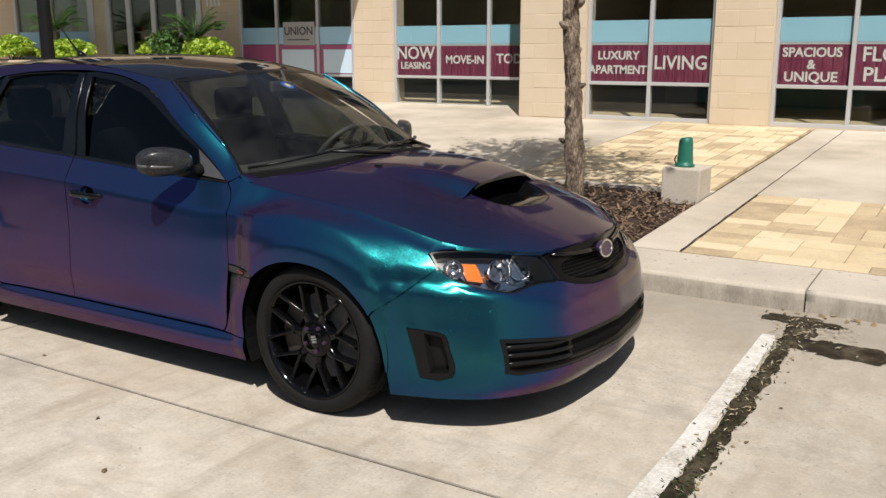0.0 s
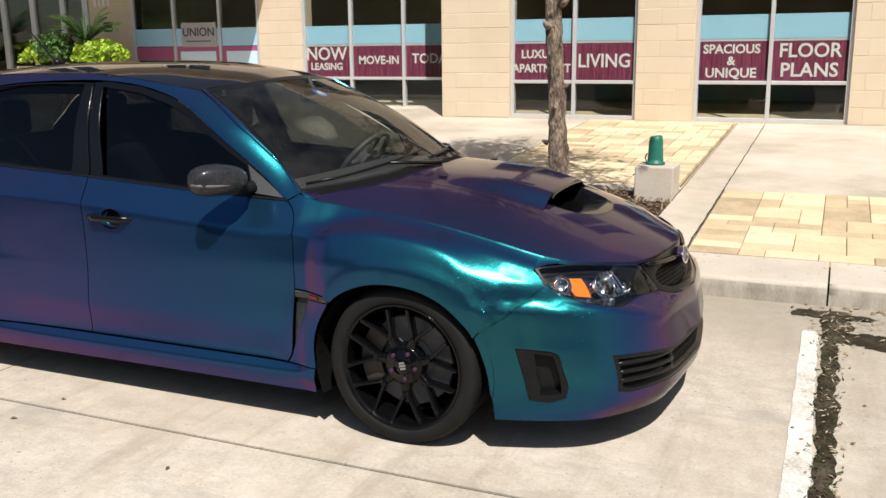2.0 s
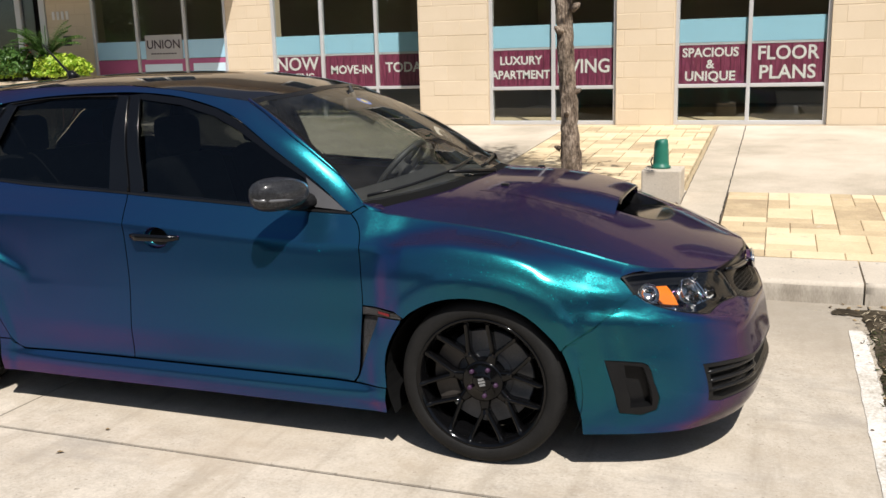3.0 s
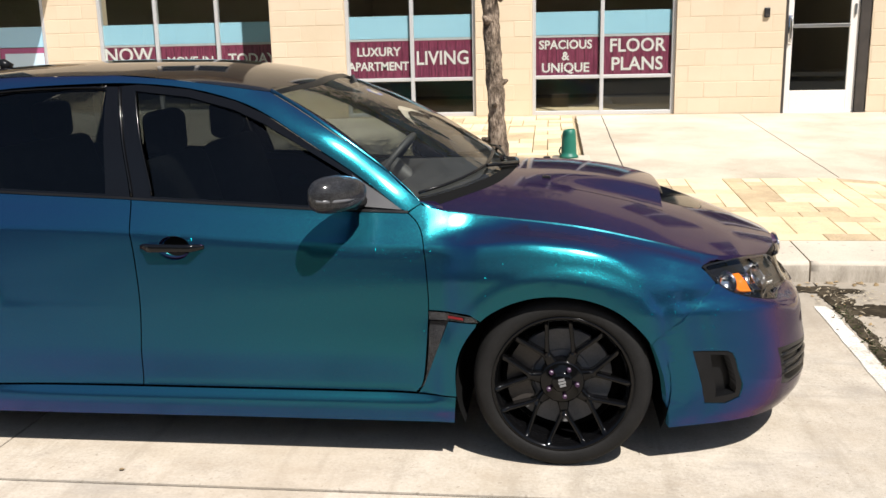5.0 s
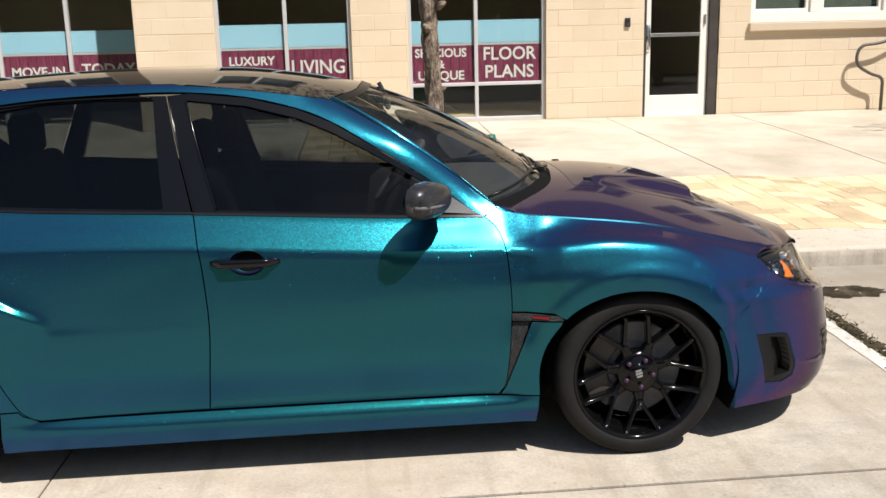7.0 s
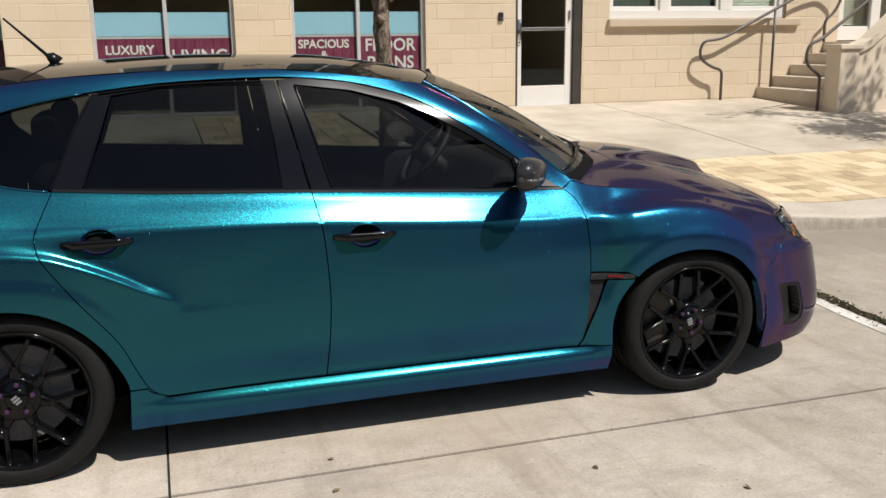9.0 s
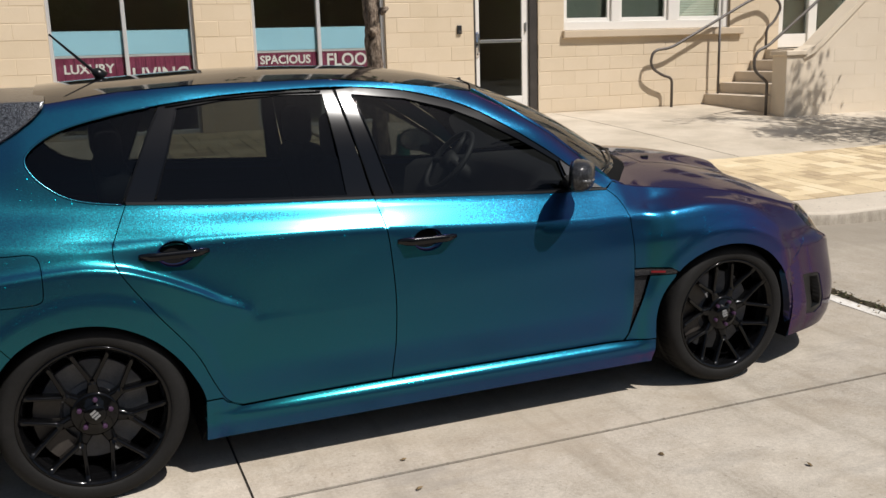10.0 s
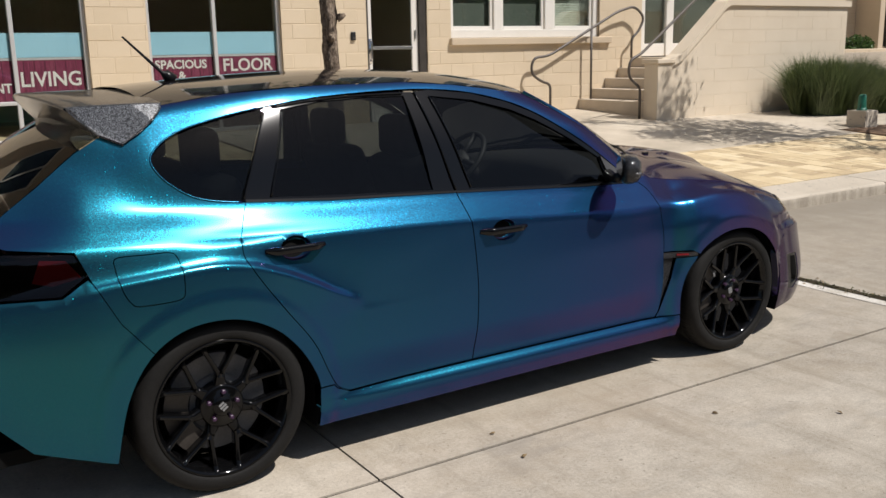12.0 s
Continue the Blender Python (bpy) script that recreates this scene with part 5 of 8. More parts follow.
CREASE = [(-5.8, 0.93), (-5.27, 0.905), (-4.82, 0.875), (-4.42, 0.862), (-3.88, 0.84), (-3.39, 0.808), (-2.84, 0.785), (-2.71, 0.784), (-2.6, 0.796), (-2.45, 0.806), (-2.3, 0.793), (-2.2, 0.772), (-2.06, 0.716), (-1.94, 0.662), (-1.74, 0.60)]
SEAM_W = [(-2.86, 0.7455), (-2.82, 0.740), (-2.72, 0.7265), (-2.63, 0.717), (-2.28, 0.718), (-2.0, 0.706), (-1.82, 0.675), (-1.70, 0.605), (-1.60, 0.475), (-1.53, 0.375), (-1.45, 0.16)]
SEAM_Z = [(-2.86, 0.908), (-2.82, 0.911), (-2.72, 0.900), (-2.63, 0.887), (-2.28, 0.847), (-2.0, 0.788), (-1.82, 0.738), (-1.70, 0.711), (-1.60, 0.690), (-1.53, 0.679), (-1.45, 0.684)]
BELT = [(-5.8, 1.0), (-5.3, 1.025), (-4.77, 1.006), (-4.43, 0.978), (-3.89, 0.954), (-3.2, 0.913), (-2.88, 0.899)]
# lengthwise lines of the body side: height, half width
SIDE = []


def side_line(heights, widths):
    SIDE.append((heights, widths))


# lip under the sill
side_line([(-6, 0.145), (-1, 0.145)], [(-6, 0.857), (-1, 0.857)])
# foot of the sill
side_line([(-6, 0.165), (-1, 0.165)], [(-6, 0.862), (-1, 0.862)])
# shelf of the sill
side_line([(-6, 0.218), (-1, 0.218)], [(-5.8, 0.76), (-5.55, 0.85), (-5.32, 0.902), (-5.0, 0.89), (-4.6, 0.872), (-2.9, 0.872), (-2.7, 0.88), (-2.0, 0.886), (-1.9, 0.86), (-1.7, 0.79)])
# foot of the doors
side_line([(-6, 0.268), (-1, 0.268)], [(-5.8, 0.77), (-5.55, 0.86), (-5.32, 0.904), (-4.9, 0.89), (-4.47, 0.862), (-4.2, 0.846), (-3.9, 0.842), (-2.95, 0.844), (-2.82, 0.855), (-2.7, 0.875), (-2.0, 0.889), (-1.9, 0.864), (-1.7, 0.80)])
# lower door swell
side_line([(-6, 0.42), (-1, 0.42)], [(-5.8, 0.78), (-5.55, 0.865), (-5.32, 0.906), (-4.9, 0.90), (-4.47, 0.872), (-4.2, 0.864), (-3.9, 0.862), (-3.0, 0.862), (-2.84, 0.86), (-2.74, 0.874), (-2.6, 0.89), (-2.3, 0.893), (-2.0, 0.89), (-1.9, 0.866), (-1.72, 0.80)])
# widest line of the doors
side_line([(-6, 0.56), (-1, 0.56)], [(-5.8, 0.78), (-5.55, 0.865), (-5.32, 0.908), (-5.07, 0.912), (-4.85, 0.905), (-4.6, 0.884), (-4.42, 0.867), (-4.2, 0.8598), (-3.9, 0.8588), (-3.0, 0.8565), (-2.82, 0.853), (-2.74, 0.860), (-2.67, 0.886), (-2.6, 0.905), (-2.3, 0.912), (-2.06, 0.898), (-2.0, 0.888), (-1.88, 0.845), (-1.73, 0.78)])
# under the haunch and wing crest
side_line([(-6, 0.74), (-5.5, 0.775), (-5.2, 0.80), (-4.95, 0.812), (-4.82, 0.796), (-4.70, 0.755), (-4.58, 0.698), (-4.47, 0.638), (-4.36, 0.592), (-4.2, 0.590), (-2.85, 0.66), (-2.665, 0.675), (-2.45, 0.69), (-2.3, 0.68), (-2.06, 0.63), (-1.94, 0.60), (-1.74, 0.58)], [(-5.8, 0.77), (-5.55, 0.85), (-5.32, 0.894), (-5.07, 0.901), (-4.85, 0.897), (-4.70, 0.893), (-4.55, 0.885), (-4.45, 0.873), (-4.36, 0.861), (-4.2, 0.858), (-3.9, 0.857), (-3.0, 0.854), (-2.82, 0.850), (-2.74, 0.857), (-2.67, 0.885), (-2.6, 0.904), (-2.45, 0.914), (-2.3, 0.912), (-2.06, 0.890), (-1.94, 0.855), (-1.85, 0.815), (-1.74, 0.77)])
# over the haunch and wing crest
side_line([(-6, 0.775), (-5.5, 0.808), (-5.2, 0.832), (-4.95, 0.842), (-4.82, 0.825), (-4.70, 0.784), (-4.58, 0.728), (-4.47, 0.670), (-4.36, 0.635), (-4.1, 0.69), (-3.88, 0.775), (-2.84, 0.745), (-2.71, 0.748), (-2.6, 0.760), (-2.45, 0.770), (-2.3, 0.758), (-2.06, 0.692), (-1.94, 0.638), (-1.74, 0.592)], [(-5.8, 0.76), (-5.55, 0.835), (-5.32, 0.866), (-5.07, 0.874), (-4.85, 0.870), (-4.70, 0.866), (-4.55, 0.861), (-4.42, 0.860), (-4.30, 0.857), (-4.1, 0.8525), (-3.9, 0.849), (-3.0, 0.846), (-2.82, 0.8395), (-2.74, 0.843), (-2.67, 0.867), (-2.6, 0.887), (-2.45, 0.891), (-2.3, 0.888), (-2.06, 0.869), (-1.94, 0.843), (-1.85, 0.806), (-1.74, 0.762)])
# shoulder crease
side_line(CREASE, [(-5.8, 0.735), (-5.55, 0.815), (-5.32, 0.840), (-5.07, 0.8495), (-4.8, 0.849), (-4.6, 0.847), (-3.9, 0.846), (-3.4, 0.845), (-3.0, 0.842), (-2.82, 0.836), (-2.74, 0.837), (-2.67, 0.851), (-2.6, 0.871), (-2.45, 0.873), (-2.3, 0.869), (-2.06, 0.855), (-1.94, 0.833), (-1.85, 0.80), (-1.74, 0.756)])
# top of the crease
side_line([(x, z + 0.016) for x, z in CREASE], [(-5.8, 0.722), (-5.55, 0.80), (-5.32, 0.827), (-5.07, 0.8375), (-4.8, 0.829), (-4.6, 0.8315), (-4.2, 0.8355), (-3.9, 0.8365), (-3.4, 0.834), (-3.0, 0.827), (-2.74, 0.823), (-2.67, 0.832), (-2.6, 0.848), (-2.45, 0.852), (-2.3, 0.851), (-2.06, 0.840), (-1.94, 0.825), (-1.85, 0.789), (-1.74, 0.745)])
# belt line and bonnet seam
side_line(BELT[:-1] + [(-2.95, 0.902)] + SEAM_Z[:8], [(-5.8, 0.60), (-5.5, 0.68), (-5.3, 0.735), (-5.06, 0.742), (-4.77, 0.750), (-4.4, 0.759), (-3.88, 0.766), (-3.3, 0.764), (-3.1, 0.760), (-2.95, 0.7535)] + SEAM_W[:8])
# middle of the glass
side_line([(-6, 1.16), (-1, 1.16)], [(-5.8, 0.50), (-5.5, 0.58), (-5.2, 0.655), (-5.06, 0.685), (-4.77, 0.70), (-3.9, 0.70), (-3.2, 0.69), (-2.86, 0.6), (-2.7, 0.5)])
# top of the glass
side_line([(-6, 1.24), (-5.2, 1.262), (-5.0, 1.29), (-4.75, 1.325), (-4.5, 1.345), (-1, 1.345)], [(-5.8, 0.47), (-5.5, 0.53), (-5.2, 0.600), (-5.06, 0.610), (-4.75, 0.607), (-4.5, 0.603), (-3.95, 0.598), (-3.4, 0.565), (-2.8, 0.45)])
# roof rail
side_line([(-6, 1.285), (-5.2, 1.305), (-5.0, 1.332), (-4.75, 1.368), (-4.5, 1.395), (-1, 1.395)], [(-5.8, 0.43), (-5.5, 0.495), (-5.2, 0.568), (-5.06, 0.578), (-4.75, 0.570), (-4.5, 0.557), (-3.95, 0.555), (-3.4, 0.51), (-2.8, 0.40)])
# turn into the roof
side_line([(-6, 1.31), (-5.2, 1.33), (-5.0, 1.357), (-4.75, 1.396), (-4.5, 1.425), (-1, 1.425)], [(-5.8, 0.37), (-5.5, 0.455), (-5.2, 0.53), (-5.06, 0.54), (-4.75, 0.518), (-4.5, 0.482), (-3.95, 0.48), (-3.4, 0.42), (-2.8, 0.3)])
SIDE_MEMO = {}


def side_lines(x):
    """The side lines met at x, from the sill up: (height, half width)."""
    key = round(x, 4)
    if key not in SIDE_MEMO:
        out = []
        for zl, wl in SIDE:
            z = spl(zl, x)
            if out and z <= out[-1][0] + 0.004:
                z = out[-1][0] + 0.004
            out.append((z, spl(wl, x)))
        # hollow between the wing's crease and the bonnet's edge
        a, b = min(1.0, max(0.0, (x + 2.80) / 0.2)), min(1.0, max(0.0, (x + 2.42) / 0.26))
        k = a * a * (3 - 2 * a) * (1 - b * b * (3 - 2 * b))
        (z0, w0), (z1, w1) = out[9], out[10]
        g = min(1.0, max(0.0, (x + 2.20) / 0.27))
        g = g * g * (3 - 2 * g)
        r = 1 - min(1.0, max(0.0, (x + 2.70) / 0.28))
        r = r * r * (3 - 2 * r) * smooth01((x + 3.15) / 0.30)
        fz = 0.32 + 0.23 * g
        fw = (0.32 + 0.06 * k) * (1 - g) + 0.30 * g
        fw += (min(0.80, max(0.32, 1 - 0.80 * (1 - fz) * (z1 - z0) / max(0.01, w0 - w1))) - fw) * r
        out.insert(10, (z0 + (z1 - z0) * fz, w0 + (w1 - w0) * fw))
        SIDE_MEMO[key] = out
    return SIDE_MEMO[key]


ARCHES = (-2.318, -4.943)
PILLAR_LOW = [(-3.70, 1.341), (-3.52, 1.297), (-3.40, 1.248), (-3.27, 1.172), (-3.08, 1.050), (-2.90, 0.915), (-2.80, 0.84)]
PILLAR_TOP = [(-3.70, 1.367), (-3.5, 1.338), (-3.40, 1.324), (-3.303, 1.272), (-3.2, 1.212), (-3.09, 1.142), (-2.93, 1.022), (-2.845, 0.955), (-2.80, 0.92)]


def side_w(x, z):
    """Half width of the car's side at (x, z), with rolled lips round the wheel arches; it runs into the front's surface."""
    w = spl(side_lines(x), z)
    if -3.55 < x < -2.80:
        lo, hi = spl(PILLAR_LOW, x), spl(PILLAR_TOP, x)
        if z > lo:
            t = min(1.3, (z - lo) / (hi - lo))
            w -= (0.024 * t ** 2.2 - 0.004 * t) * smooth01((x + 3.55) / 0.2) * smooth01((-2.80 - x) / 0.12)
    zs = spl(SEAM_Z, x)
    if x > -2.14 and z < zs:
        a, b = min(1.0, max(0.0, (x + 2.14) / 0.30)), min(1.0, max(0.0, (zs - z) / 0.055))
        k = a * a * (3 - 2 * a) * b * b * (3 - 2 * b)
        w += (front_w(x, z) - w) * k
    for hx in ARCHES:
        r = math.hypot((x - hx) / 1.03, z - 0.30)
        if 0.3 < r < 0.47:
            t = min(1.0, max(0.0, (0.445 - r) / 0.04))
            w += 0.004 * t * t * (3 - 2 * t)
    return w


# the front as x over half width and height
FRONT = []


def front_line(height, line):
    FRONT.append((height, line))


front_line(0.15, [(0, -1.375), (0.4, -1.415), (0.70, -1.585), (0.80, -1.755), (0.85, -1.92), (0.88, -2.05), (0.90, -2.2)])
front_line(0.20, [(0, -1.34), (0.4, -1.385), (0.70, -1.55), (0.80, -1.72), (0.855, -1.895), (0.887, -2.02), (0.90, -2.2)])
front_line(0.30, [(0, -1.325), (0.41, -1.375), (0.70, -1.535), (0.80, -1.69), (0.864, -1.89), (0.89, -2.0), (0.90, -2.2)])
front_line(0.42, [(0, -1.345), (0.41, -1.395), (0.70, -1.555), (0.80, -1.72), (0.866, -1.90), (0.89, -2.0), (0.90, -2.2)])
front_line(0.50, [(0, -1.36), (0.40, -1.405), (0.69, -1.57), (0.79, -1.73), (0.855, -1.90), (0.888, -2.0), (0.90, -2.2)])
front_line(0.535, [(0, -1.368), (0.38, -1.413), (0.68, -1.570), (0.78, -1.726), (0.850, -1.90), (0.887, -2.0), (0.90, -2.2)])
front_line(0.572, [(0, -1.385), (0.36, -1.440), (0.67, -1.618), (0.77, -1.760), (0.836, -1.91), (0.882, -2.0), (0.90, -2.2)])
front_line(0.65, [(0, -1.425), (0.36, -1.495), (0.64, -1.65), (0.745, -1.76), (0.805, -1.87), (0.87, -2.0), (0.90, -2.2)])
front_line(0.72, [(0, -1.455), (0.30, -1.50), (0.36, -1.545), (0.60, -1.70), (0.70, -1.79), (0.75, -1.845), (0.80, -1.99), (0.83, -2.1)])
front_line(0.80, [(0, -1.52), (0.36, -1.65), (0.60, -1.84), (0.70, -2.02), (0.75, -2.14), (0.83, -2.4)])


def front_row(line, w):
    """One front line, its turns eased over a hand's width."""
    return 0.36 * spl(line, abs(w)) + 0.22 * (spl(line, abs(w - 0.035)) + spl(line, abs(w + 0.035))) + 0.10 * (spl(line, abs(w - 0.07)) + spl(line, abs(w + 0.07)))


FRONT_MEMO = {}


def front_x(w, z):
    key = round(abs(w), 5)
    if key not in FRONT_MEMO:
        FRONT_MEMO[key] = [(zz, front_row(line, key)) for zz, line in FRONT]
    hat = max(0.0, 1 - abs(z - 0.565) / 0.125)
    return spl(FRONT_MEMO[key], z - (0.055 * smooth01((key - 0.42) / 0.40) - 0.018) * hat * hat * (3 - 2 * hat))


def front_w(x, z):
    """Half width at which the front's surface lies at x."""
    lo, hi = 0.0, 0.95
    for _ in range(22):
        mid = (lo + hi) / 2
        if front_x(mid, z) > x:
            lo = mid
        else:
            hi = mid
    return min(lo, 0.9)


HOOD_C = [(-2.80, 0.995), (-2.6, 0.987), (-2.38, 0.972), (-2.1, 0.918), (-1.9, 0.858), (-1.7, 0.79), (-1.55, 0.730), (-1.47, 0.697), (-1.44, 0.682)]


def hood_z(x, w):
    """Height of the bonnet, without the scoop."""
    c, e, wh = spl(HOOD_C, x), spl(SEAM_Z, x), spl(SEAM_W, x)
    return c - (c - e) * (abs(w) / wh) ** 2.3


ROOF_C = [(-5.6, 1.33), (-5.2, 1.385), (-4.8, 1.418), (-4.2, 1.444), (-3.8, 1.437), (-3.5, 1.405), (-3.3, 1.366)]
ROOF_E = [(-5.6, 1.30), (-5.0, 1.346), (-4.75, 1.378), (-4.4, 1.394), (-4.0, 1.394), (-3.77, 1.375), (-3.5, 1.338), (-3.4, 1.324), (-3.3, 1.29)]


def roof_edge(x):
    """Half width and height of the roof's edge."""
    z = spl(ROOF_E, x)
    return side_w(x, z), z


def roof_z(x, w):
    we, ze = roof_edge(x)
    c = spl(ROOF_C, x)
    return c - (c - ze) * (abs(w) / we) ** 2.4


# ---- panels cut from those surfaces ----
from mathutils.geometry import delaunay_2d_cdt


def flowing(pts, n=5):
    """A curve through the points (Catmull-Rom)."""
    out = []
    q = [pts[0]] + list(pts) + [pts[-1]]
    for a, b, c, d in zip(q, q[1:], q[2:], q[3:]):
        for i in range(n):
            t = i / n
            out.append(tuple(0.5 * (2 * b[k] + (c[k] - a[k]) * t + (2 * a[k] - 5 * b[k] + 4 * c[k] - d[k]) * t * t + (3 * b[k] - a[k] - 3 * c[k] + d[k]) * t ** 3) for k in (0, 1)))
    return out + [tuple(pts[-1])]


def dense(poly, step):
    out = []
    for a, b in zip(poly, poly[1:] + poly[:1]):
        n = max(1, math.ceil(math.dist(a, b) / step))
        out += [(a[0] + (b[0] - a[0]) * i / n, a[1] + (b[1] - a[1]) * i / n) for i in range(n)]
    return out


def tidy(poly):
    out = []
    for p in poly:
        if not out or math.dist(p, out[-1]) > 0.0015:
            out.append(p)
    if math.dist(out[0], out[-1]) < 0.0015:
        out.pop()
    area = sum(a[0] * b[1] - b[0] * a[1] for a, b in zip(out, out[1:] + out[:1]))
    return out if area > 0 else out[::-1]


def inset(poly, d):
    """Draw a counter-clockwise outline in by d."""
    out, n = [], len(poly)
    for i in range(n):
        a, b, c = poly[i - 1], poly[i], poly[(i + 1) % n]
        u = (Vector(b) - Vector(a)).normalized()
        v = (Vector(c) - Vector(b)).normalized()
        m = Vector((-u.y, u.x)) + Vector((-v.y, v.x))
        if m.length < 1e-4:
            m = Vector((-u.y, u.x))
        k = d / max(0.35, m.length / 2)
        m.normalize()
        out.append((b[0] + m.x * k, b[1] + m.y * k))
    return out


def within(p, poly):
    x, y, hit = p[0], p[1], False
    for a, b in zip(poly, poly[1:] + poly[:1]):
        if (a[1] > y) != (b[1] > y) and x < (b[0] - a[0]) * (y - a[1]) / (b[1] - a[1]) + a[0]:
            hit = not hit
    return hit


def near_arch(p):
    return any(abs(math.hypot((p[0] - hx) / 1.03, p[1] - 0.30) - 0.40) < 0.06 for hx in ARCHES)


def clear_of(p, edge, d):
    return all((p[0] - q[0]) ** 2 + (p[1] - q[1]) ** 2 > d * d for q in edge)


def on_side(u, v, off=0.0):
    return Vector((u, CAR_Y - side_w(u, v) + off, v))


def on_front(u, v, off=0.0):
    return Vector((front_x(u, v) - off, CAR_Y - u, v))


def on_hood(u, v, off=0.0):
    return Vector((u, CAR_Y - v, hood_z(u, v) - off))


FACING = {on_side: Vector((0, -1, 0)), on_front: Vector((1, 0, 0)), on_hood: Vector((0, 0, 1))}


def normal_on(surf, u, v):
    e = 0.004
    n = (surf(u + e, v) - surf(u - e, v)).cross(surf(u, v + e) - surf(u, v - e)).normalized()
    return n if n.dot(FACING[surf]) > 0 else -n


def lattice(surf, poly, step):
    us, vs = [p[0] for p in poly], [p[1] for p in poly]
    out = []
    n = max(2, round((max(us) - min(us)) / step))
    for i in range(1, n):
        u = min(us) + (max(us) - min(us)) * i / n
        if surf is on_side:
            zs = [z for z, w in side_lines(u)]
            col = []
            for a, b in zip(zs, zs[1:]):
                k = max(1, round((b - a) / step))
                col += [a + (b - a) * j / k for j in range(k)]
        else:
            m = max(2, round((max(vs) - min(vs)) / step))
            col = [min(vs) + (max(vs) - min(vs)) * (j + 0.5 * (i % 2)) / m for j in range(m + 1)]
        out += [(u, v) for v in col]
    if surf is on_front and max(us) - min(us) > 1:
        out += [(k * (0.80 + 0.008 * i), 0.155 + 0.022 * j) for k in (1, -1) for i in range(13) for j in range(22)]
    if surf is on_side:
        near = [(hx, r) for hx in ARCHES for r in (0.395, 0.412, 0.425, 0.438, 0.452)]
        out = [p for p in out if all(abs(math.hypot((p[0] - hx) / 1.03, p[1] - 0.30) - 0.424) > 0.04 for hx in ARCHES)]
        out += [(hx + 1.03 * r * math.cos(a), 0.30 + r * math.sin(a)) for hx, r in near for a in [k * math.pi / 48 for k in range(-6, 55)]]
    return out


def panel(name, poly, surf, parent, material, gap=0.0022, step=0.03, thick=0.014, off=0.0, holes=(), label="", flange=True):
    """A curved sheet with turned-in edges: an outline laid on a surface."""
    fine = min(step, 0.012) if surf is on_side and material is M["car_paint"] else step
    poly = dense(inset(tidy(poly), gap), fine)
    holes = [dense(inset(tidy(h), -gap), fine) for h in holes]
    rim = [p for h in [poly, *holes] for p in h]
    pts, edges, k = list(rim), [], 0
    for h in [poly, *holes]:
        edges += [(k + i, k + (i + 1) % len(h)) for i in range(len(h))]
        k += len(h)
    for p in lattice(surf, poly, step):
        if within(p, poly) and not any(within(p, h) for h in holes) and clear_of(p, rim, 0.008 if near_arch(p) else min(step * 0.42, 0.010)):
            pts.append(p)
    vs, es, fs = delaunay_2d_cdt([Vector(p) for p in pts], edges, [], 0, 1e-6)[:3]
    kept = []
    for f in fs:
        m = (sum(vs[i].x for i in f) / len(f), sum(vs[i].y for i in f) / len(f))
        if within(m, poly) and not any(within(m, h) for h in holes):
            kept.append(f)
    fs = kept
    bm = bmesh.new()
    norms, verts = [], []
    for p in vs:
        n = normal_on(surf, p.x, p.y)
        verts.append(bm.verts.new(surf(p.x, p.y) - n * off))
        norms.append(n)
    for f in fs:
        try:
            q = bm.faces.new([verts[i] for i in f])
        except ValueError:
            continue
        q.normal_update()
        if q.normal.dot(norms[f[0]]) < 0:
            q.normal_flip()
    if flange:
        bm.verts.index_update()
        made = {}
        for e in [e for e in bm.edges if len(e.link_faces) == 1]:
            quad = []
            for v in e.verts:
                if v.index not in made:
                    n = norms[v.index]
                    t = bm.verts.new(v.co)
                    d = bm.verts.new(v.co - n * thick)
                    made[v.index] = (t, d, n)
                quad.append(made[v.index])
            bm.faces.new((quad[0][0], quad[1][0], quad[1][1], quad[0][1]))
        for t, d, n in made.values():
            norms += [n, n]
    me = bpy.data.meshes.new(name)
    bm.to_mesh(me)
    bm.free()
    me.materials.append(material)
    me.shade_smooth()
    if len(me.vertices) == len(norms):
        me.normals_split_custom_set_from_vertices([tuple(n) for n in norms])
    ob = new(name, me)
    ob.parent = parent
    if label:
        tagged(ob, label)
    return ob


def mirrored(ob, parent=None):
    """The same part on the car's other side."""
    tw = new(ob.name.split(".")[0], ob.data)
    tw.parent = parent or ob.parent
    tw.matrix_local = Matrix.Translation((0, 2 * CAR_Y, 0)) @ Matrix.Diagonal((1, -1, 1, 1)) @ ob.matrix_local
    if "label" in ob:
        tagged(tw, ob["label"])
    for ch in ob.children:
        c2 = new(ch.name.split(".")[0], ch.data)
        c2.parent = tw
        c2.matrix_local = ch.matrix_local
        if "label" in ch:
            tagged(c2, ch["label"])
    return tw


def grid_part(name, rows, material, parent, label="", outward=None, thick=0.0):
    """A smooth sheet through rows of points."""
    bm = bmesh.new()
    g = [[bm.verts.new(p) for p in r] for r in rows]
    for a, b in zip(g, g[1:]):
        for k in range(len(a) - 1):
            bm.faces.new((a[k], a[k + 1], b[k + 1], b[k]))
    bm.normal_update()
    if outward is not None and sum((f.normal for f in bm.faces), Vector()).dot(Vector(outward)) < 0:
        bmesh.ops.reverse_faces(bm, faces=bm.faces)
    if thick:
        bmesh.ops.solidify(bm, geom=bm.faces, thickness=thick)
    return part(name, bm, material, parent, label, True)


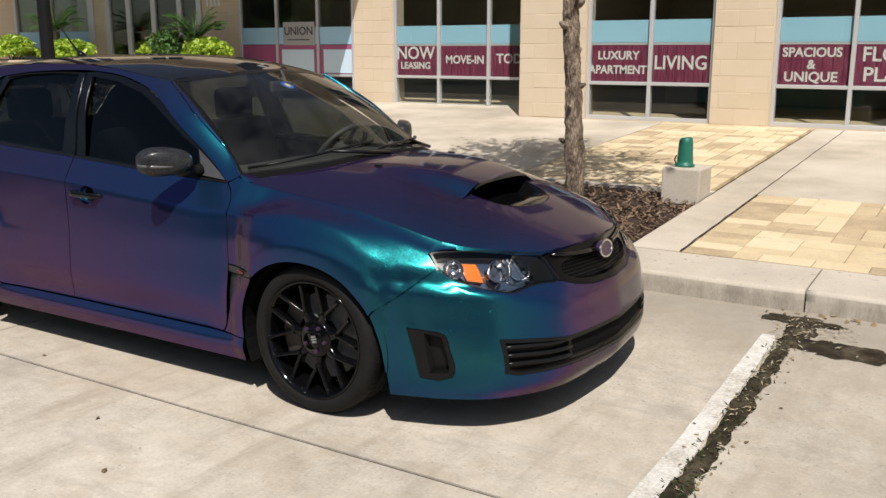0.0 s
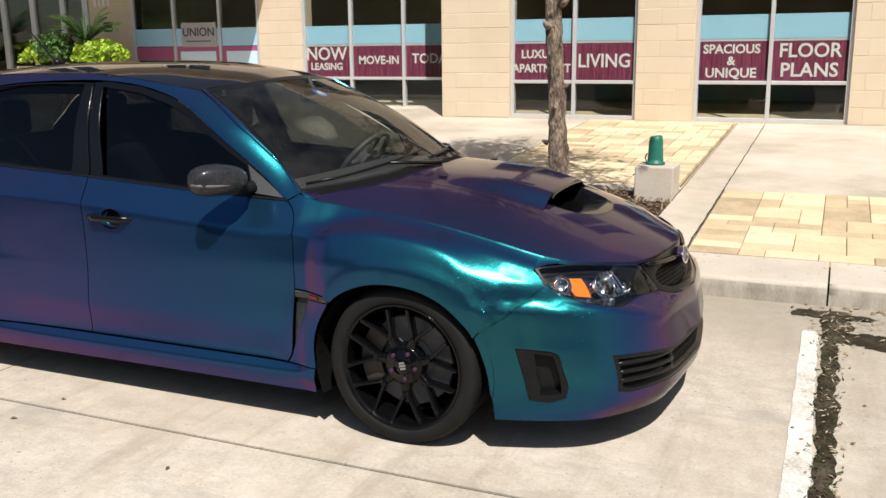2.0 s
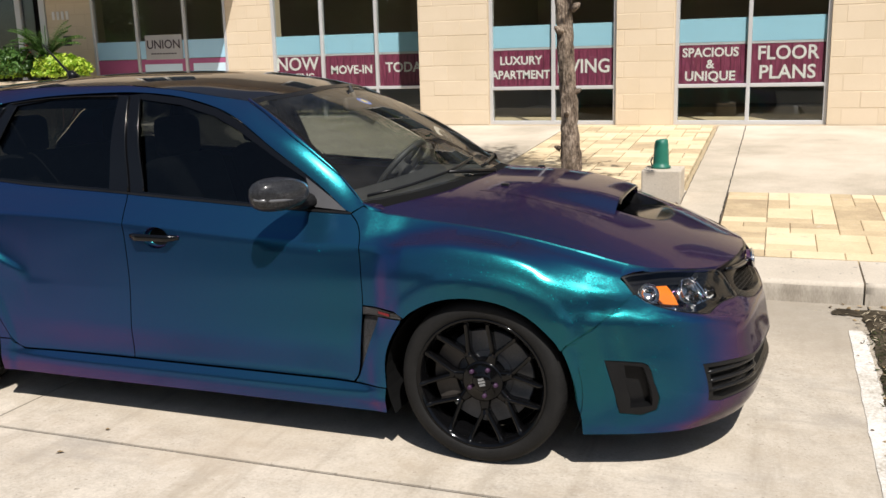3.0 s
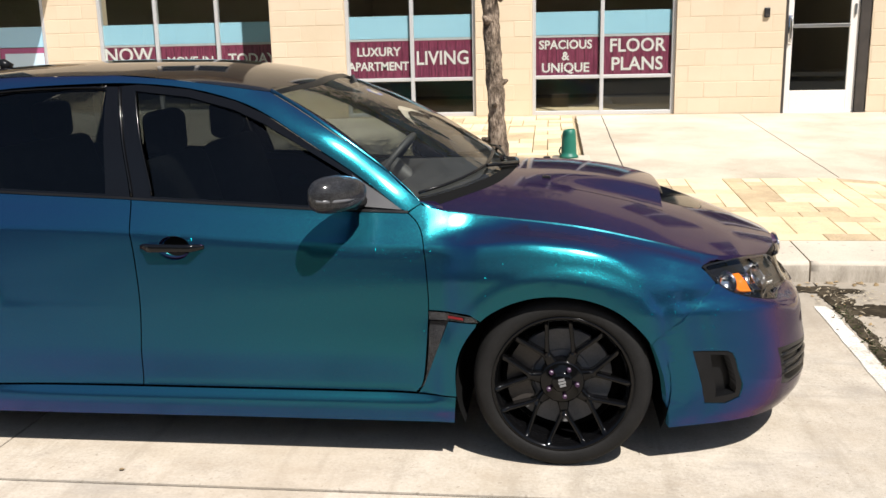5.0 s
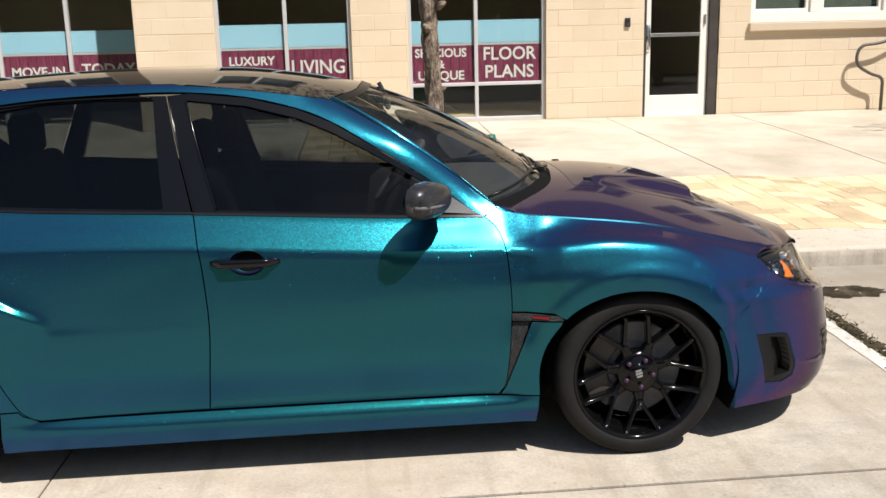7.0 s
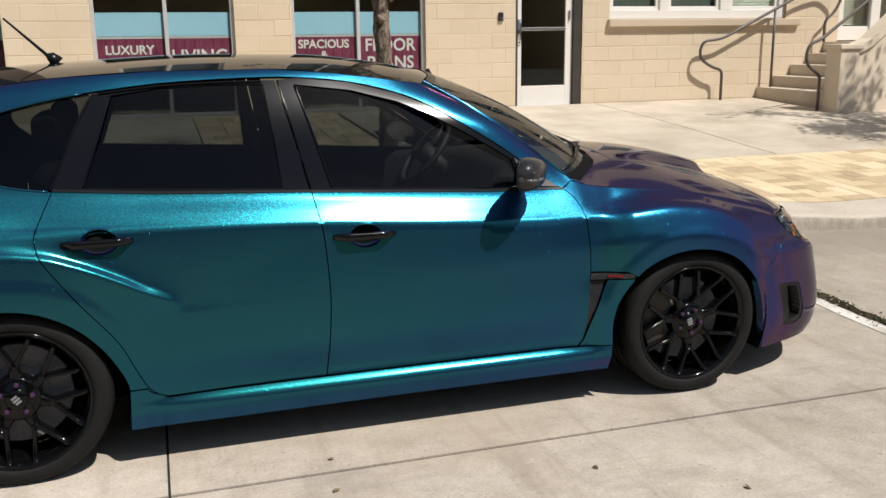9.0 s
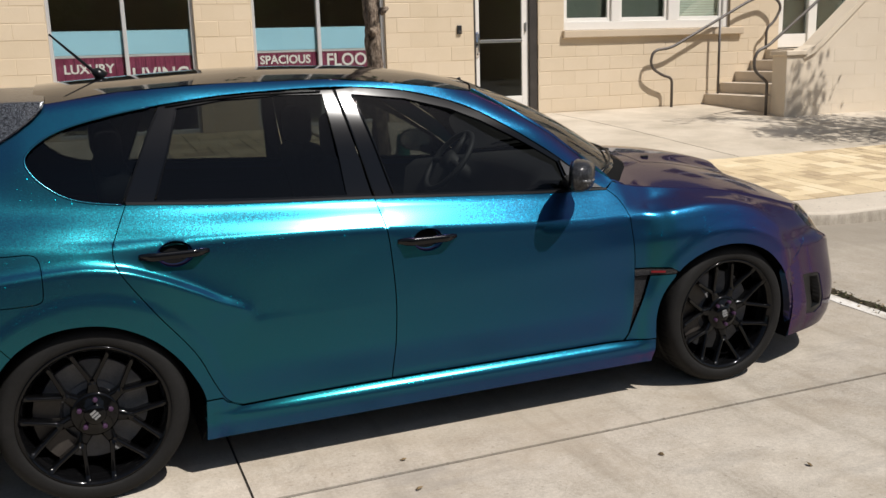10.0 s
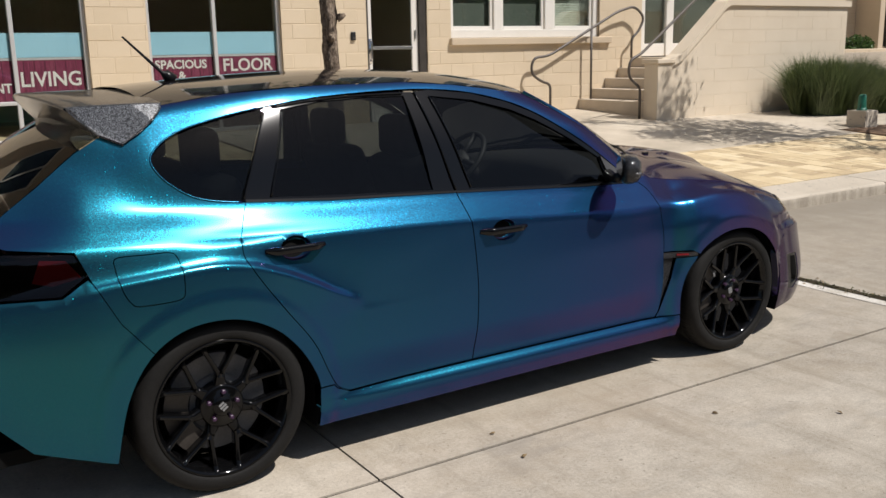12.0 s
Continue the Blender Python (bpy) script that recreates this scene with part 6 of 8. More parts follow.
# ---- car materials ----
def colour_shift_paint():
    """Interference paint: a thin film over dark flake, under clear lacquer, with fine sparkle."""
    m, nt, p = basic("colour_shift_paint", (0.005, 0.014, 0.037), 0.34)
    p.inputs["IOR"].default_value = PAINT["ior"]
    p.inputs["Thin Film Thickness"].default_value = PAINT["film"]
    p.inputs["Thin Film IOR"].default_value = PAINT["film_ior"]
    p.inputs["Roughness"].default_value = PAINT["rough"]
    p.inputs["Coat Weight"].default_value = 0.5
    p.inputs["Coat Roughness"].default_value = 0.19
    p.inputs["Coat IOR"].default_value = 1.5
    geo = nt.nodes.new("ShaderNodeNewGeometry")
    vor = nt.nodes.new("ShaderNodeTexVoronoi")
    vor.inputs["Scale"].default_value = 900.0
    nt.links.new(geo.outputs["Position"], vor.inputs["Vector"])
    sep = nt.nodes.new("ShaderNodeSeparateColor")
    nt.links.new(vor.outputs["Color"], sep.inputs[0])
    # a few flakes lie askew, the rest almost flat
    tilt = calc(nt, "ADD", calc(nt, "MULTIPLY", calc(nt, "POWER", sep.outputs[2], 6.0), PAINT["flake"]), PAINT["grain"])
    tilt = calc(nt, "ADD", tilt, calc(nt, "MULTIPLY", calc(nt, "GREATER_THAN", sep.outputs[2], 0.990), 0.55))
    vm = []
    for op in ("SUBTRACT", "SCALE", "ADD", "NORMALIZE"):
        v = nt.nodes.new("ShaderNodeVectorMath")
        v.operation = op
        vm.append(v)
    nt.links.new(vor.outputs["Color"], vm[0].inputs[0])
    vm[0].inputs[1].default_value = (0.5, 0.5, 0.5)
    nt.links.new(vm[0].outputs[0], vm[1].inputs[0])
    nt.links.new(tilt, vm[1].inputs["Scale"])
    # clumps of flake that the eye can tell apart
    clump = nt.nodes.new("ShaderNodeTexVoronoi")
    clump.inputs["Scale"].default_value = 400.0
    nt.links.new(geo.outputs["Position"], clump.inputs["Vector"])
    ck = [nt.nodes.new("ShaderNodeVectorMath") for _ in range(3)]
    for v, op in zip(ck, ("SUBTRACT", "SCALE", "ADD")):
        v.operation = op
    nt.links.new(clump.outputs["Color"], ck[0].inputs[0])
    ck[0].inputs[1].default_value = (0.5, 0.5, 0.5)
    nt.links.new(ck[0].outputs[0], ck[1].inputs[0])
    ck[1].inputs["Scale"].default_value = PAINT["clump"]
    nt.links.new(ck[1].outputs[0], ck[2].inputs[0])
    nt.links.new(vm[1].outputs[0], ck[2].inputs[1])
    nt.links.new(ck[2].outputs[0], vm[2].inputs[0])
    nt.links.new(geo.outputs["Normal"], vm[2].inputs[1])
    nt.links.new(vm[2].outputs[0], vm[3].inputs[0])
    nt.links.new(vm[3].outputs[0], p.inputs["Normal"])
    # seen flat on, the lacquer's gloss takes over from the flakes' gloss
    q = nt.nodes.new("ShaderNodeBsdfPrincipled")
    q.inputs["Base Color"].default_value = (0.015, 0.008, 0.030, 1)
    q.inputs["Roughness"].default_value = 0.07
    q.inputs["IOR"].default_value = 1.30
    lw = nt.nodes.new("ShaderNodeLayerWeight")
    mx = nt.nodes.new("ShaderNodeMixShader")
    nt.links.new(ramp(nt, lw.outputs["Facing"], [(0.38, (0, 0, 0)), (0.63, (0.92, 0.92, 0.92))]), mx.inputs[0])
    # part of the flake lies less level and spreads the light wider
    wide = nt.nodes.new("ShaderNodeBsdfPrincipled")
    for k in ("Base Color", "IOR", "Thin Film Thickness", "Thin Film IOR", "Coat Weight", "Coat Roughness", "Coat IOR"):
        wide.inputs[k].default_value = p.inputs[k].default_value
    wide.inputs["Roughness"].default_value = PAINT["wide"]
    nt.links.new(vm[3].outputs[0], wide.inputs["Normal"])
    both_lobes = nt.nodes.new("ShaderNodeMixShader")
    both_lobes.inputs[0].default_value = PAINT["share"]
    nt.links.new(p.outputs[0], both_lobes.inputs[1])
    nt.links.new(wide.outputs[0], both_lobes.inputs[2])
    nt.links.new(both_lobes.outputs[0], mx.inputs[1])
    nt.links.new(q.outputs[0], mx.inputs[2])
    nt.links.new(mx.outputs[0], nt.nodes["Material Output"].inputs[0])
    return m


PAINT = {"ior": 2.24, "film": 384.0, "film_ior": 1.33, "rough": 0.215, "wide": 0.37, "share": 0.25, "clump": 0.07, "flake": 0.16, "grain": 0.025}
M["car_paint"] = colour_shift_paint()
M["satin_black"] = rocky("satin_black_trim", [(0.3, (0.006, 0.006, 0.0065)), (0.7, (0.012, 0.012, 0.0125))], 8, 160, 0.3, 0.05, 300)
M["satin_black"].node_tree.nodes["Principled BSDF"].inputs["Specular IOR Level"].default_value = 0.25
m, nt, p = basic("gloss_black", (0.004, 0.004, 0.0045), 0.14)
p.inputs["Specular IOR Level"].default_value = 0.35
p.inputs["Coat Weight"].default_value = 0.15
M["gloss_black"] = m
m, nt, p = basic("roof_black_film", (0.010, 0.009, 0.010), 0.05)
p.inputs["IOR"].default_value = 1.33
M["roof_black"] = m
m, nt, p = basic("grille_black", (0.004, 0.004, 0.0045), 0.22)
p.inputs["Specular IOR Level"].default_value = 0.14
M["grille_black"] = m
M["tyre"] = rocky("tyre_rubber", [(0.3, (0.008, 0.0077, 0.0073)), (0.7, (0.017, 0.0162, 0.0154))], 12, 140, 0.7, 0.3, 220)
M["tyre"].node_tree.nodes["Principled BSDF"].inputs["Specular IOR Level"].default_value = 0.22
m, nt, p = basic("black_sparkle_film", (0.02, 0.02, 0.022), 0.3)
p.inputs["Coat Weight"].default_value = 0.45
p.inputs["Specular IOR Level"].default_value = 0.3
p.inputs["Coat Roughness"].default_value = 0.06
vor = nt.nodes.new("ShaderNodeTexVoronoi")
vor.inputs["Scale"].default_value = 800
nt.links.new(nt.nodes.new("ShaderNodeNewGeometry").outputs["Position"], vor.inputs["Vector"])
sep = nt.nodes.new("ShaderNodeSeparateColor")
nt.links.new(vor.outputs["Color"], sep.inputs[0])
bn = nt.nodes.new("ShaderNodeBump")
bn.inputs["Strength"].default_value, bn.inputs["Distance"].default_value = 1.0, 0.0015
nt.links.new(sep.outputs[0], bn.inputs["Height"])
nt.links.new(bn.outputs[0], p.inputs["Normal"])
p.inputs["Metallic"].default_value = 0.1
nt.links.new(blend(nt, ramp(nt, sep.outputs[1], [(0.72, (0, 0, 0)), (0.8, (1, 1, 1))]), (0.010, 0.010, 0.011), (0.10, 0.10, 0.105)), p.inputs["Base Color"])
M["carbon"] = m
m, nt, p = basic("coarse_sparkle_film", (0.02, 0.02, 0.022), 0.28, 0.5)
p.inputs["Coat Weight"].default_value = 1.0
vor = nt.nodes.new("ShaderNodeTexVoronoi")
vor.inputs["Scale"].default_value = 640
nt.links.new(nt.nodes.new("ShaderNodeNewGeometry").outputs["Position"], vor.inputs["Vector"])
sep = nt.nodes.new("ShaderNodeSeparateColor")
nt.links.new(vor.outputs["Color"], sep.inputs[0])
bn = nt.nodes.new("ShaderNodeBump")
bn.inputs["Strength"].default_value, bn.inputs["Distance"].default_value = 1.0, 0.0015
nt.links.new(sep.outputs[0], bn.inputs["Height"])
nt.links.new(bn.outputs[0], p.inputs["Normal"])
nt.links.new(blend(nt, ramp(nt, sep.outputs[1], [(0.6, (0, 0, 0)), (0.8, (1, 1, 1))]), (0.015, 0.016, 0.018), (0.30, 0.31, 0.33)), p.inputs["Base Color"])
M["sparkle"] = m
m, nt, p = basic("wheel_black", (0.003, 0.003, 0.0033), 0.085)
p.inputs["Specular IOR Level"].default_value = 0.26
p.inputs["Coat Weight"].default_value = 0.1
M["wheel_black"] = m
M["sail"] = rocky("grey_sail_plastic", [(0.3, (0.045, 0.045, 0.048)), (0.7, (0.075, 0.075, 0.078))], 10, 200, 0.5, 0.15, 300)
# near-black for shade in openings and grooves; also for seals and scuttle
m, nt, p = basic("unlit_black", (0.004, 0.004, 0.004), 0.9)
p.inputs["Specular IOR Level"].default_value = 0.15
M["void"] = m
M["car_glass"] = sheet_glass("dark_tinted_glass", (0.24, 0.26, 0.255), 0.0, (0.0, 0.8))
# the patchy pale haze stands in for reflections that brighten the windscreen
M["screen_glass"] = sheet_glass("windscreen_glass", (0.87, 0.92, 0.86), 0.0, (0.0, 1.0), 0.013)
M["lens"] = sheet_glass("clear_lens", (0.92, 0.92, 0.9), 0.0, (0.0, 1.0))
m, nt, p = basic("amber_lens", (0.85, 0.22, 0.015), 0.25)
p.inputs["Coat Weight"].default_value = 0.8
M["amber"] = m
M["tail_lens"] = sheet_glass("smoked_red_lens", (0.40, 0.27, 0.27), 0.03, (0.0, 0.9))
M["signal_strip"] = basic("grey_signal_strip", (0.13, 0.13, 0.135), 0.2)[0]
M["lamp_red"] = basic("red_reflector", (0.30, 0.010, 0.016), 0.35)[0]
M["red_badge"] = basic("red_badge", (0.22, 0.006, 0.012), 0.4)[0]
M["purple"] = basic("purple_enamel", (0.05, 0.02, 0.055), 0.35)[0]
M["disc"] = rocky("brake_disc_steel", [(0.3, (0.15, 0.15, 0.152)), (0.7, (0.24, 0.24, 0.242))], 20, 160, 0.5, 0.1, 240)
M["seat"] = rocky("dark_seat_cloth", [(0.3, (0.012, 0.012, 0.013)), (0.7, (0.03, 0.03, 0.032))], 14, 120, 0.9, 0.2, 200)
M["dash"] = rocky("dash_plastic", [(0.3, (0.02, 0.02, 0.021)), (0.7, (0.035, 0.034, 0.033))], 10, 120, 0.6, 0.15, 260)
M["silver_trim"] = basic("silver_trim_plastic", (0.35, 0.36, 0.37), 0.4, 0.6)[0]
M["sticker"] = basic("blue_sticker", (0.02, 0.12, 0.5), 0.4)[0]
M["sticker_dot"] = basic("yellow_sticker", (0.75, 0.6, 0.12), 0.4)[0]

# ---- the car ----
car = tagged(new("car"), "lowered hatchback in blue-green to purple colour-shift paint", "car")
car.empty_display_size = 0.2
PT = M["car_paint"]
F_SEAM = flowing([(-2.866, 0.900), (-2.826, 0.862), (-2.803, 0.80), (-2.790, 0.68), (-2.786, 0.57), (-2.797, 0.40), (-2.812, 0.30), (-2.838, 0.262)], 4)
B_SEAM = flowing([(-3.872, 0.262), (-3.855, 0.44), (-3.848, 0.59), (-3.858, 0.76), (-3.868, 0.84), (-3.888, 0.953)], 4)
R_SEAM = flowing([(-4.772, 1.003), (-4.812, 0.92), (-4.832, 0.865), (-4.815, 0.795), (-4.715, 0.645), (-4.60, 0.49), (-4.54, 0.36), (-4.50, 0.29), (-4.447, 0.262)], 5)
BELT_F = [(x, spl(BELT, x)) for x in (-3.888, -3.7, -3.5, -3.3, -3.1, -2.95)] + [(-2.866, 0.9)]
BELT_R = [(x, spl(BELT, x)) for x in (-4.772, -4.6, -4.4, -4.2, -4.0, -3.888)]
ARCH_F = flowing([(-2.690, 0.255), (-2.691, 0.36), (-2.665, 0.45), (-2.60, 0.545), (-2.53, 0.595), (-2.455, 0.625), (-2.38, 0.638), (-2.30, 0.637), (-2.22, 0.622), (-2.14, 0.587), (-2.075, 0.535), (-2.018, 0.465), (-1.975, 0.35), (-1.960, 0.25), (-1.950, 0.150)], 4)
ARCH_R = flowing([(-5.318, 0.214), (-5.285, 0.36), (-5.25, 0.455), (-5.20, 0.535), (-5.14, 0.59), (-5.06, 0.627), (-4.97, 0.638), (-4.88, 0.628), (-4.80, 0.598), (-4.72, 0.545), (-4.645, 0.46), (-4.59, 0.36), (-4.573, 0.30)], 4)

def cup_outline(cx, cz, rx, rz):
    return [(cx + rx * math.cos(a * math.tau / 28), cz + rz * math.sin(a * math.tau / 28)) for a in range(28)]


CUP_F, CUP_R = (-3.706, 0.789, 0.060, 0.042), (-4.632, 0.836, 0.060, 0.042)
door = panel("front_door", F_SEAM + B_SEAM + BELT_F[1:-1], on_side, car, PT, holes=[cup_outline(*CUP_F)])
rear_door = panel("rear_door", [p for p in B_SEAM] + BELT_R[::-1][1:] + R_SEAM[1:], on_side, car, PT, step=0.011, holes=[cup_outline(*CUP_R)])
# front wing above the vent strip
i0 = min(range(len(ARCH_F)), key=lambda i: math.dist(ARCH_F[i], (-2.603, 0.552)))
i1 = min(range(len(ARCH_F)), key=lambda i: math.dist(ARCH_F[i], (-2.018, 0.470)))
HOOD_SEAM = [(x, spl(SEAM_Z, x) - 0.001) for x in (-2.80, -2.72, -2.63, -2.5, -2.4, -2.28, -2.15, -2.0, -1.9, -1.82, -1.765)]
wing = [p for p in F_SEAM if p[1] > 0.565] 
NOSE_SEAM = [(-1.795, 0.650), (-1.845, 0.604), (-1.899, 0.557), (-1.95, 0.521), (-2.0, 0.487)]
wing_poly = wing[::-1] + [(-2.824, 0.928), (-2.80, 0.918)] + HOOD_SEAM[1:] + [(-1.765, 0.7145), (-1.80, 0.715), (-1.832, 0.709), (-1.837, 0.704), (-1.819, 0.688), (-1.789, 0.654)] + NOSE_SEAM[1:] + ARCH_F[i0:i1 + 1][::-1] + [(-2.64, 0.567)]
panel("front_wing", wing_poly, on_side, car, PT, 0.0016, 0.02)
panel("wing_flange", [(x + 0.03, z + 0.006) for x, z in NOSE_SEAM] + [(x - 0.03, z - 0.006) for x, z in NOSE_SEAM[::-1]], on_side, car, PT, 0.0, 0.02, off=0.006, flange=False)
# strip, vent and lower wing behind the wheel
panel("vent_strip", [(-2.787, 0.566), (-2.618, 0.561), (-2.606, 0.540), (-2.716, 0.536), (-2.786, 0.536)], on_side, car, M["carbon"], 0.001, 0.02, off=0.002)
panel("side_badge", [(-2.715, 0.556), (-2.66, 0.555), (-2.66, 0.546), (-2.715, 0.547)], on_side, car, M["red_badge"], 0.0, 0.02, off=-0.003, thick=0.004, label="small red badge on the vent strip")
panel("wing_vent", [p for p in F_SEAM if p[1] < 0.536] + [(-2.812, 0.284), (-2.765, 0.41), (-2.722, 0.534)], on_side, car, M["carbon"], 0.001, 0.025, off=0.016)
panel("lower_wing", [(-2.717, 0.534), (-2.612, 0.538)] + [p for p in ARCH_F[:i0] if p[1] < 0.53 and p[1] > 0.256][::-1] + [(-2.690, 0.258), (-2.83, 0.262), (-2.81, 0.29), (-2.765, 0.41)], on_side, car, PT, 0.001)
panel("sill", [(-4.583, 0.150), (-4.2, 0.149), (-3.5, 0.152), (-2.700, 0.151), (-2.692, 0.256), (-2.838, 0.258), (-3.872, 0.258), (-4.447, 0.258), (-4.503, 0.283), (-4.517, 0.30), (-4.575, 0.30)], on_side, car, PT, 0.0012, 0.03, 0.05)
# body side: rear quarter, roof rail and windscreen pillar in one
WIN_TOP_C = [(-2.90, 0.915), (-3.08, 1.050), (-3.27, 1.172), (-3.40, 1.248), (-3.52, 1.297), (-3.70, 1.341), (-3.90, 1.362), (-4.10, 1.364), (-4.40, 1.352), (-4.62, 1.328)]
C_REAR = [(-4.62, 1.328), (-4.76, 1.306), (-4.911, 1.272), (-5.0, 1.238), (-5.058, 1.195), (-5.072, 1.160), (-5.052, 1.118), (-5.015, 1.080), (-4.955, 1.040), (-4.88, 1.018), (-4.772, 1.003)]
ROOF_SIDE = [(x, spl(ROOF_E, x)) for x in (-5.0, -4.75, -4.4, -4.0, -3.77, -3.6, -3.5, -3.4)]
A_TOP = [(-3.40, 1.324), (-3.303, 1.272), (-3.2, 1.212), (-3.09, 1.142), (-2.93, 1.022), (-2.845, 0.955), (-2.82, 0.93)]
TAIL_EDGE = [(-5.333, 0.815), (-5.372, 0.915), (-5.56, 0.94), (-5.62, 0.96), (-5.55, 1.026), (-5.438, 1.102), (-5.30, 1.205), (-5.20, 1.262), (-5.10, 1.30), (-5.0, 1.346)]
BUMP_R = [(-5.172, 0.563), (-5.266, 0.68), (-5.333, 0.815)]
ia = min(range(len(ARCH_R)), key=lambda i: math.dist(ARCH_R[i], (-5.172, 0.563)))
FUEL = flowing([(-5.262, 0.872), (-5.245, 0.886), (-5.15, 0.884), (-5.085, 0.882), (-5.062, 0.868), (-5.053, 0.83), (-5.054, 0.76), (-5.064, 0.734), (-5.10, 0.727), (-5.19, 0.727), (-5.225, 0.737), (-5.252, 0.79), (-5.262, 0.872)], 4)
side_poly = flowing(WIN_TOP_C, 3)[:-1] + flowing(C_REAR, 4)[:-1] + R_SEAM[:-1] + [(-4.503, 0.285), (-4.517, 0.303), (-4.575, 0.303)] + ARCH_R[ia:-1][::-1] + BUMP_R + TAIL_EDGE[1:-1] + ROOF_SIDE + A_TOP[1:] + [(-2.868, 0.903)]
panel("body_side", side_poly, on_side, car, PT, 0.0012, 0.014, holes=[FUEL])
panel("fuel_flap", FUEL, on_side, car, PT, 0.002, 0.012)
panel("rear_bumper", BUMP_R[::-1] + ARCH_R[:ia][::-1] + [(-5.56, 0.296), (-5.644, 0.385), (-5.79, 0.42), (-5.79, 0.787), (-5.60, 0.787), (-5.43, 0.784), (-5.345, 0.83)][0:] , on_side, car, PT, 0.0015)
tail_lamp = panel("tail_lamp", [(-5.79, 0.932), (-5.57, 0.932), (-5.377, 0.912), (-5.342, 0.84), (-5.43, 0.788), (-5.60, 0.791), (-5.79, 0.791)], on_side, car, M["tail_lens"], 0.002, label="smoked dark red tail lamp")
panel("lamp_housing", [(-5.78, 0.925), (-5.57, 0.925), (-5.382, 0.906), (-5.352, 0.84), (-5.432, 0.796), (-5.60, 0.798), (-5.78, 0.798)], on_side, tail_lamp, M["wheel_black"], 0.0, 0.03, off=0.03)
panel("reflector", [(-5.475, 0.905), (-5.40, 0.896), (-5.362, 0.84), (-5.45, 0.822), (-5.505, 0.836)], on_side, tail_lamp, M["lamp_red"], 0.0, 0.03, off=0.018, label="dark red inner reflector")
panel("reflector", [(-5.70, 0.905), (-5.53, 0.905), (-5.54, 0.86), (-5.70, 0.85)], on_side, tail_lamp, M["wheel_black"], 0.0, 0.03, off=0.022, label="dark inner reflector")

# glass, black door frames and pillars
def on_glass(x, z):
    """Side glass: flatter from belt to roof than the body round it."""
    f = (z - 0.95) / 0.385
    w = side_w(x, 0.95) * (1 - f) + side_w(x, 1.335) * f
    return Vector((x, CAR_Y - 0.45 * side_w(x, z) - 0.55 * w, z))


FACING[on_glass] = Vector((0, -1, 0))


GF = [(-3.808, 0.964), (-3.5, 0.946), (-3.2, 0.928), (-3.045, 0.922), (-3.078, 1.028), (-3.27, 1.142), (-3.40, 1.214), (-3.52, 1.265), (-3.70, 1.312), (-3.908, 1.337)]
FRAME_F = [(-3.888, 0.957), (-3.7, 0.945), (-3.5, 0.933), (-3.2, 0.917), (-2.90, 0.904), (-2.90, 0.914)] + WIN_TOP_C[1:7] + [(-3.975, 1.356)]
panel("window_frame", FRAME_F, on_side, door, M["gloss_black"], 0.001, 0.04, off=0.004, holes=[GF], label="black window frame")
panel("side_glass", GF, on_glass, door, M["car_glass"], -0.004, 0.05, off=0.010, flange=False, label="dark tinted side glass")
GR = [(-4.675, 1.012), (-4.4, 0.995), (-4.2, 0.984), (-3.992, 0.974), (-4.002, 1.10), (-4.025, 1.342), (-4.2, 1.344), (-4.40, 1.337), (-4.565, 1.315), (-4.615, 1.17)]
FRAME_R = [(-4.768, 1.008), (-4.6, 0.997), (-4.4, 0.982), (-4.2, 0.970), (-4.0, 0.962), (-3.893, 0.957), (-3.98, 1.356), (-4.10, 1.358), (-4.40, 1.350), (-4.625, 1.324), (-4.683, 1.22), (-4.783, 1.010)]
panel("window_frame", FRAME_R, on_side, rear_door, M["gloss_black"], 0.001, 0.04, off=0.004, holes=[GR], label="black window frame")
panel("side_glass", GR, on_glass, rear_door, M["car_glass"], -0.004, 0.05, off=0.010, flange=False, label="dark tinted side glass")
panel("quarter_glass", [(-4.628, 1.324), (-4.685, 1.22), (-4.785, 1.008)] + flowing(C_REAR, 4)[::-1][1:-1], on_side, car, M["car_glass"], 0.001, 0.05, off=0.008, label="dark tinted quarter glass")
for pts in ([(-2.866, 0.898), (-3.2, 0.911), (-3.888, 0.951), (-3.889, 0.959), (-3.2, 0.920), (-2.866, 0.906)], [(-3.889, 0.952), (-4.43, 0.977), (-4.77, 1.003), (-4.77, 1.012), (-4.43, 0.985), (-3.889, 0.960)]):
    panel("belt_trim", dense(pts, 0.06), on_side, car, M["satin_black"], 0.0, 0.06, off=-0.003, thick=0.006)
panel("mirror_sail", [(-2.885, 0.908), (-3.03, 0.921), (-3.072, 1.035), (-2.97, 0.965)], on_side, car, M["sail"], 0.001, 0.04, off=-0.003, label="grey plastic triangle at the mirror foot")

# glossy beads on the edges of the window frames
for owner, pts in ((door, [(-3.810, 0.966), (-3.862, 1.16), (-3.909, 1.335)]), (door, [(-3.886, 0.962), (-3.93, 1.16), (-3.972, 1.352)]), (rear_door, [(-4.672, 1.014), (-4.613, 1.17), (-4.563, 1.314)]), (rear_door, [(-4.775, 1.014), (-4.680, 1.22), (-4.632, 1.305)]), (rear_door, [(-4.60, 1.323), (-4.40, 1.343), (-4.2, 1.3505), (-4.03, 1.350)])):
    bm = bmesh.new()
    tube(bm, [on_side(x, z, -0.001) for x, z in flowing(pts, 6)], 0.0032, 8)
    part("frame_bead", bm, M["gloss_black"], owner, "", True)

# rolled body edge round the rear quarter glass
bm = bmesh.new()
tube(bm, [on_side(x, z, 0.0) for x, z in flowing(C_REAR, 6)[2:-1]], 0.0036, 8)
part("window_edge", bm, PT, car, "", True)

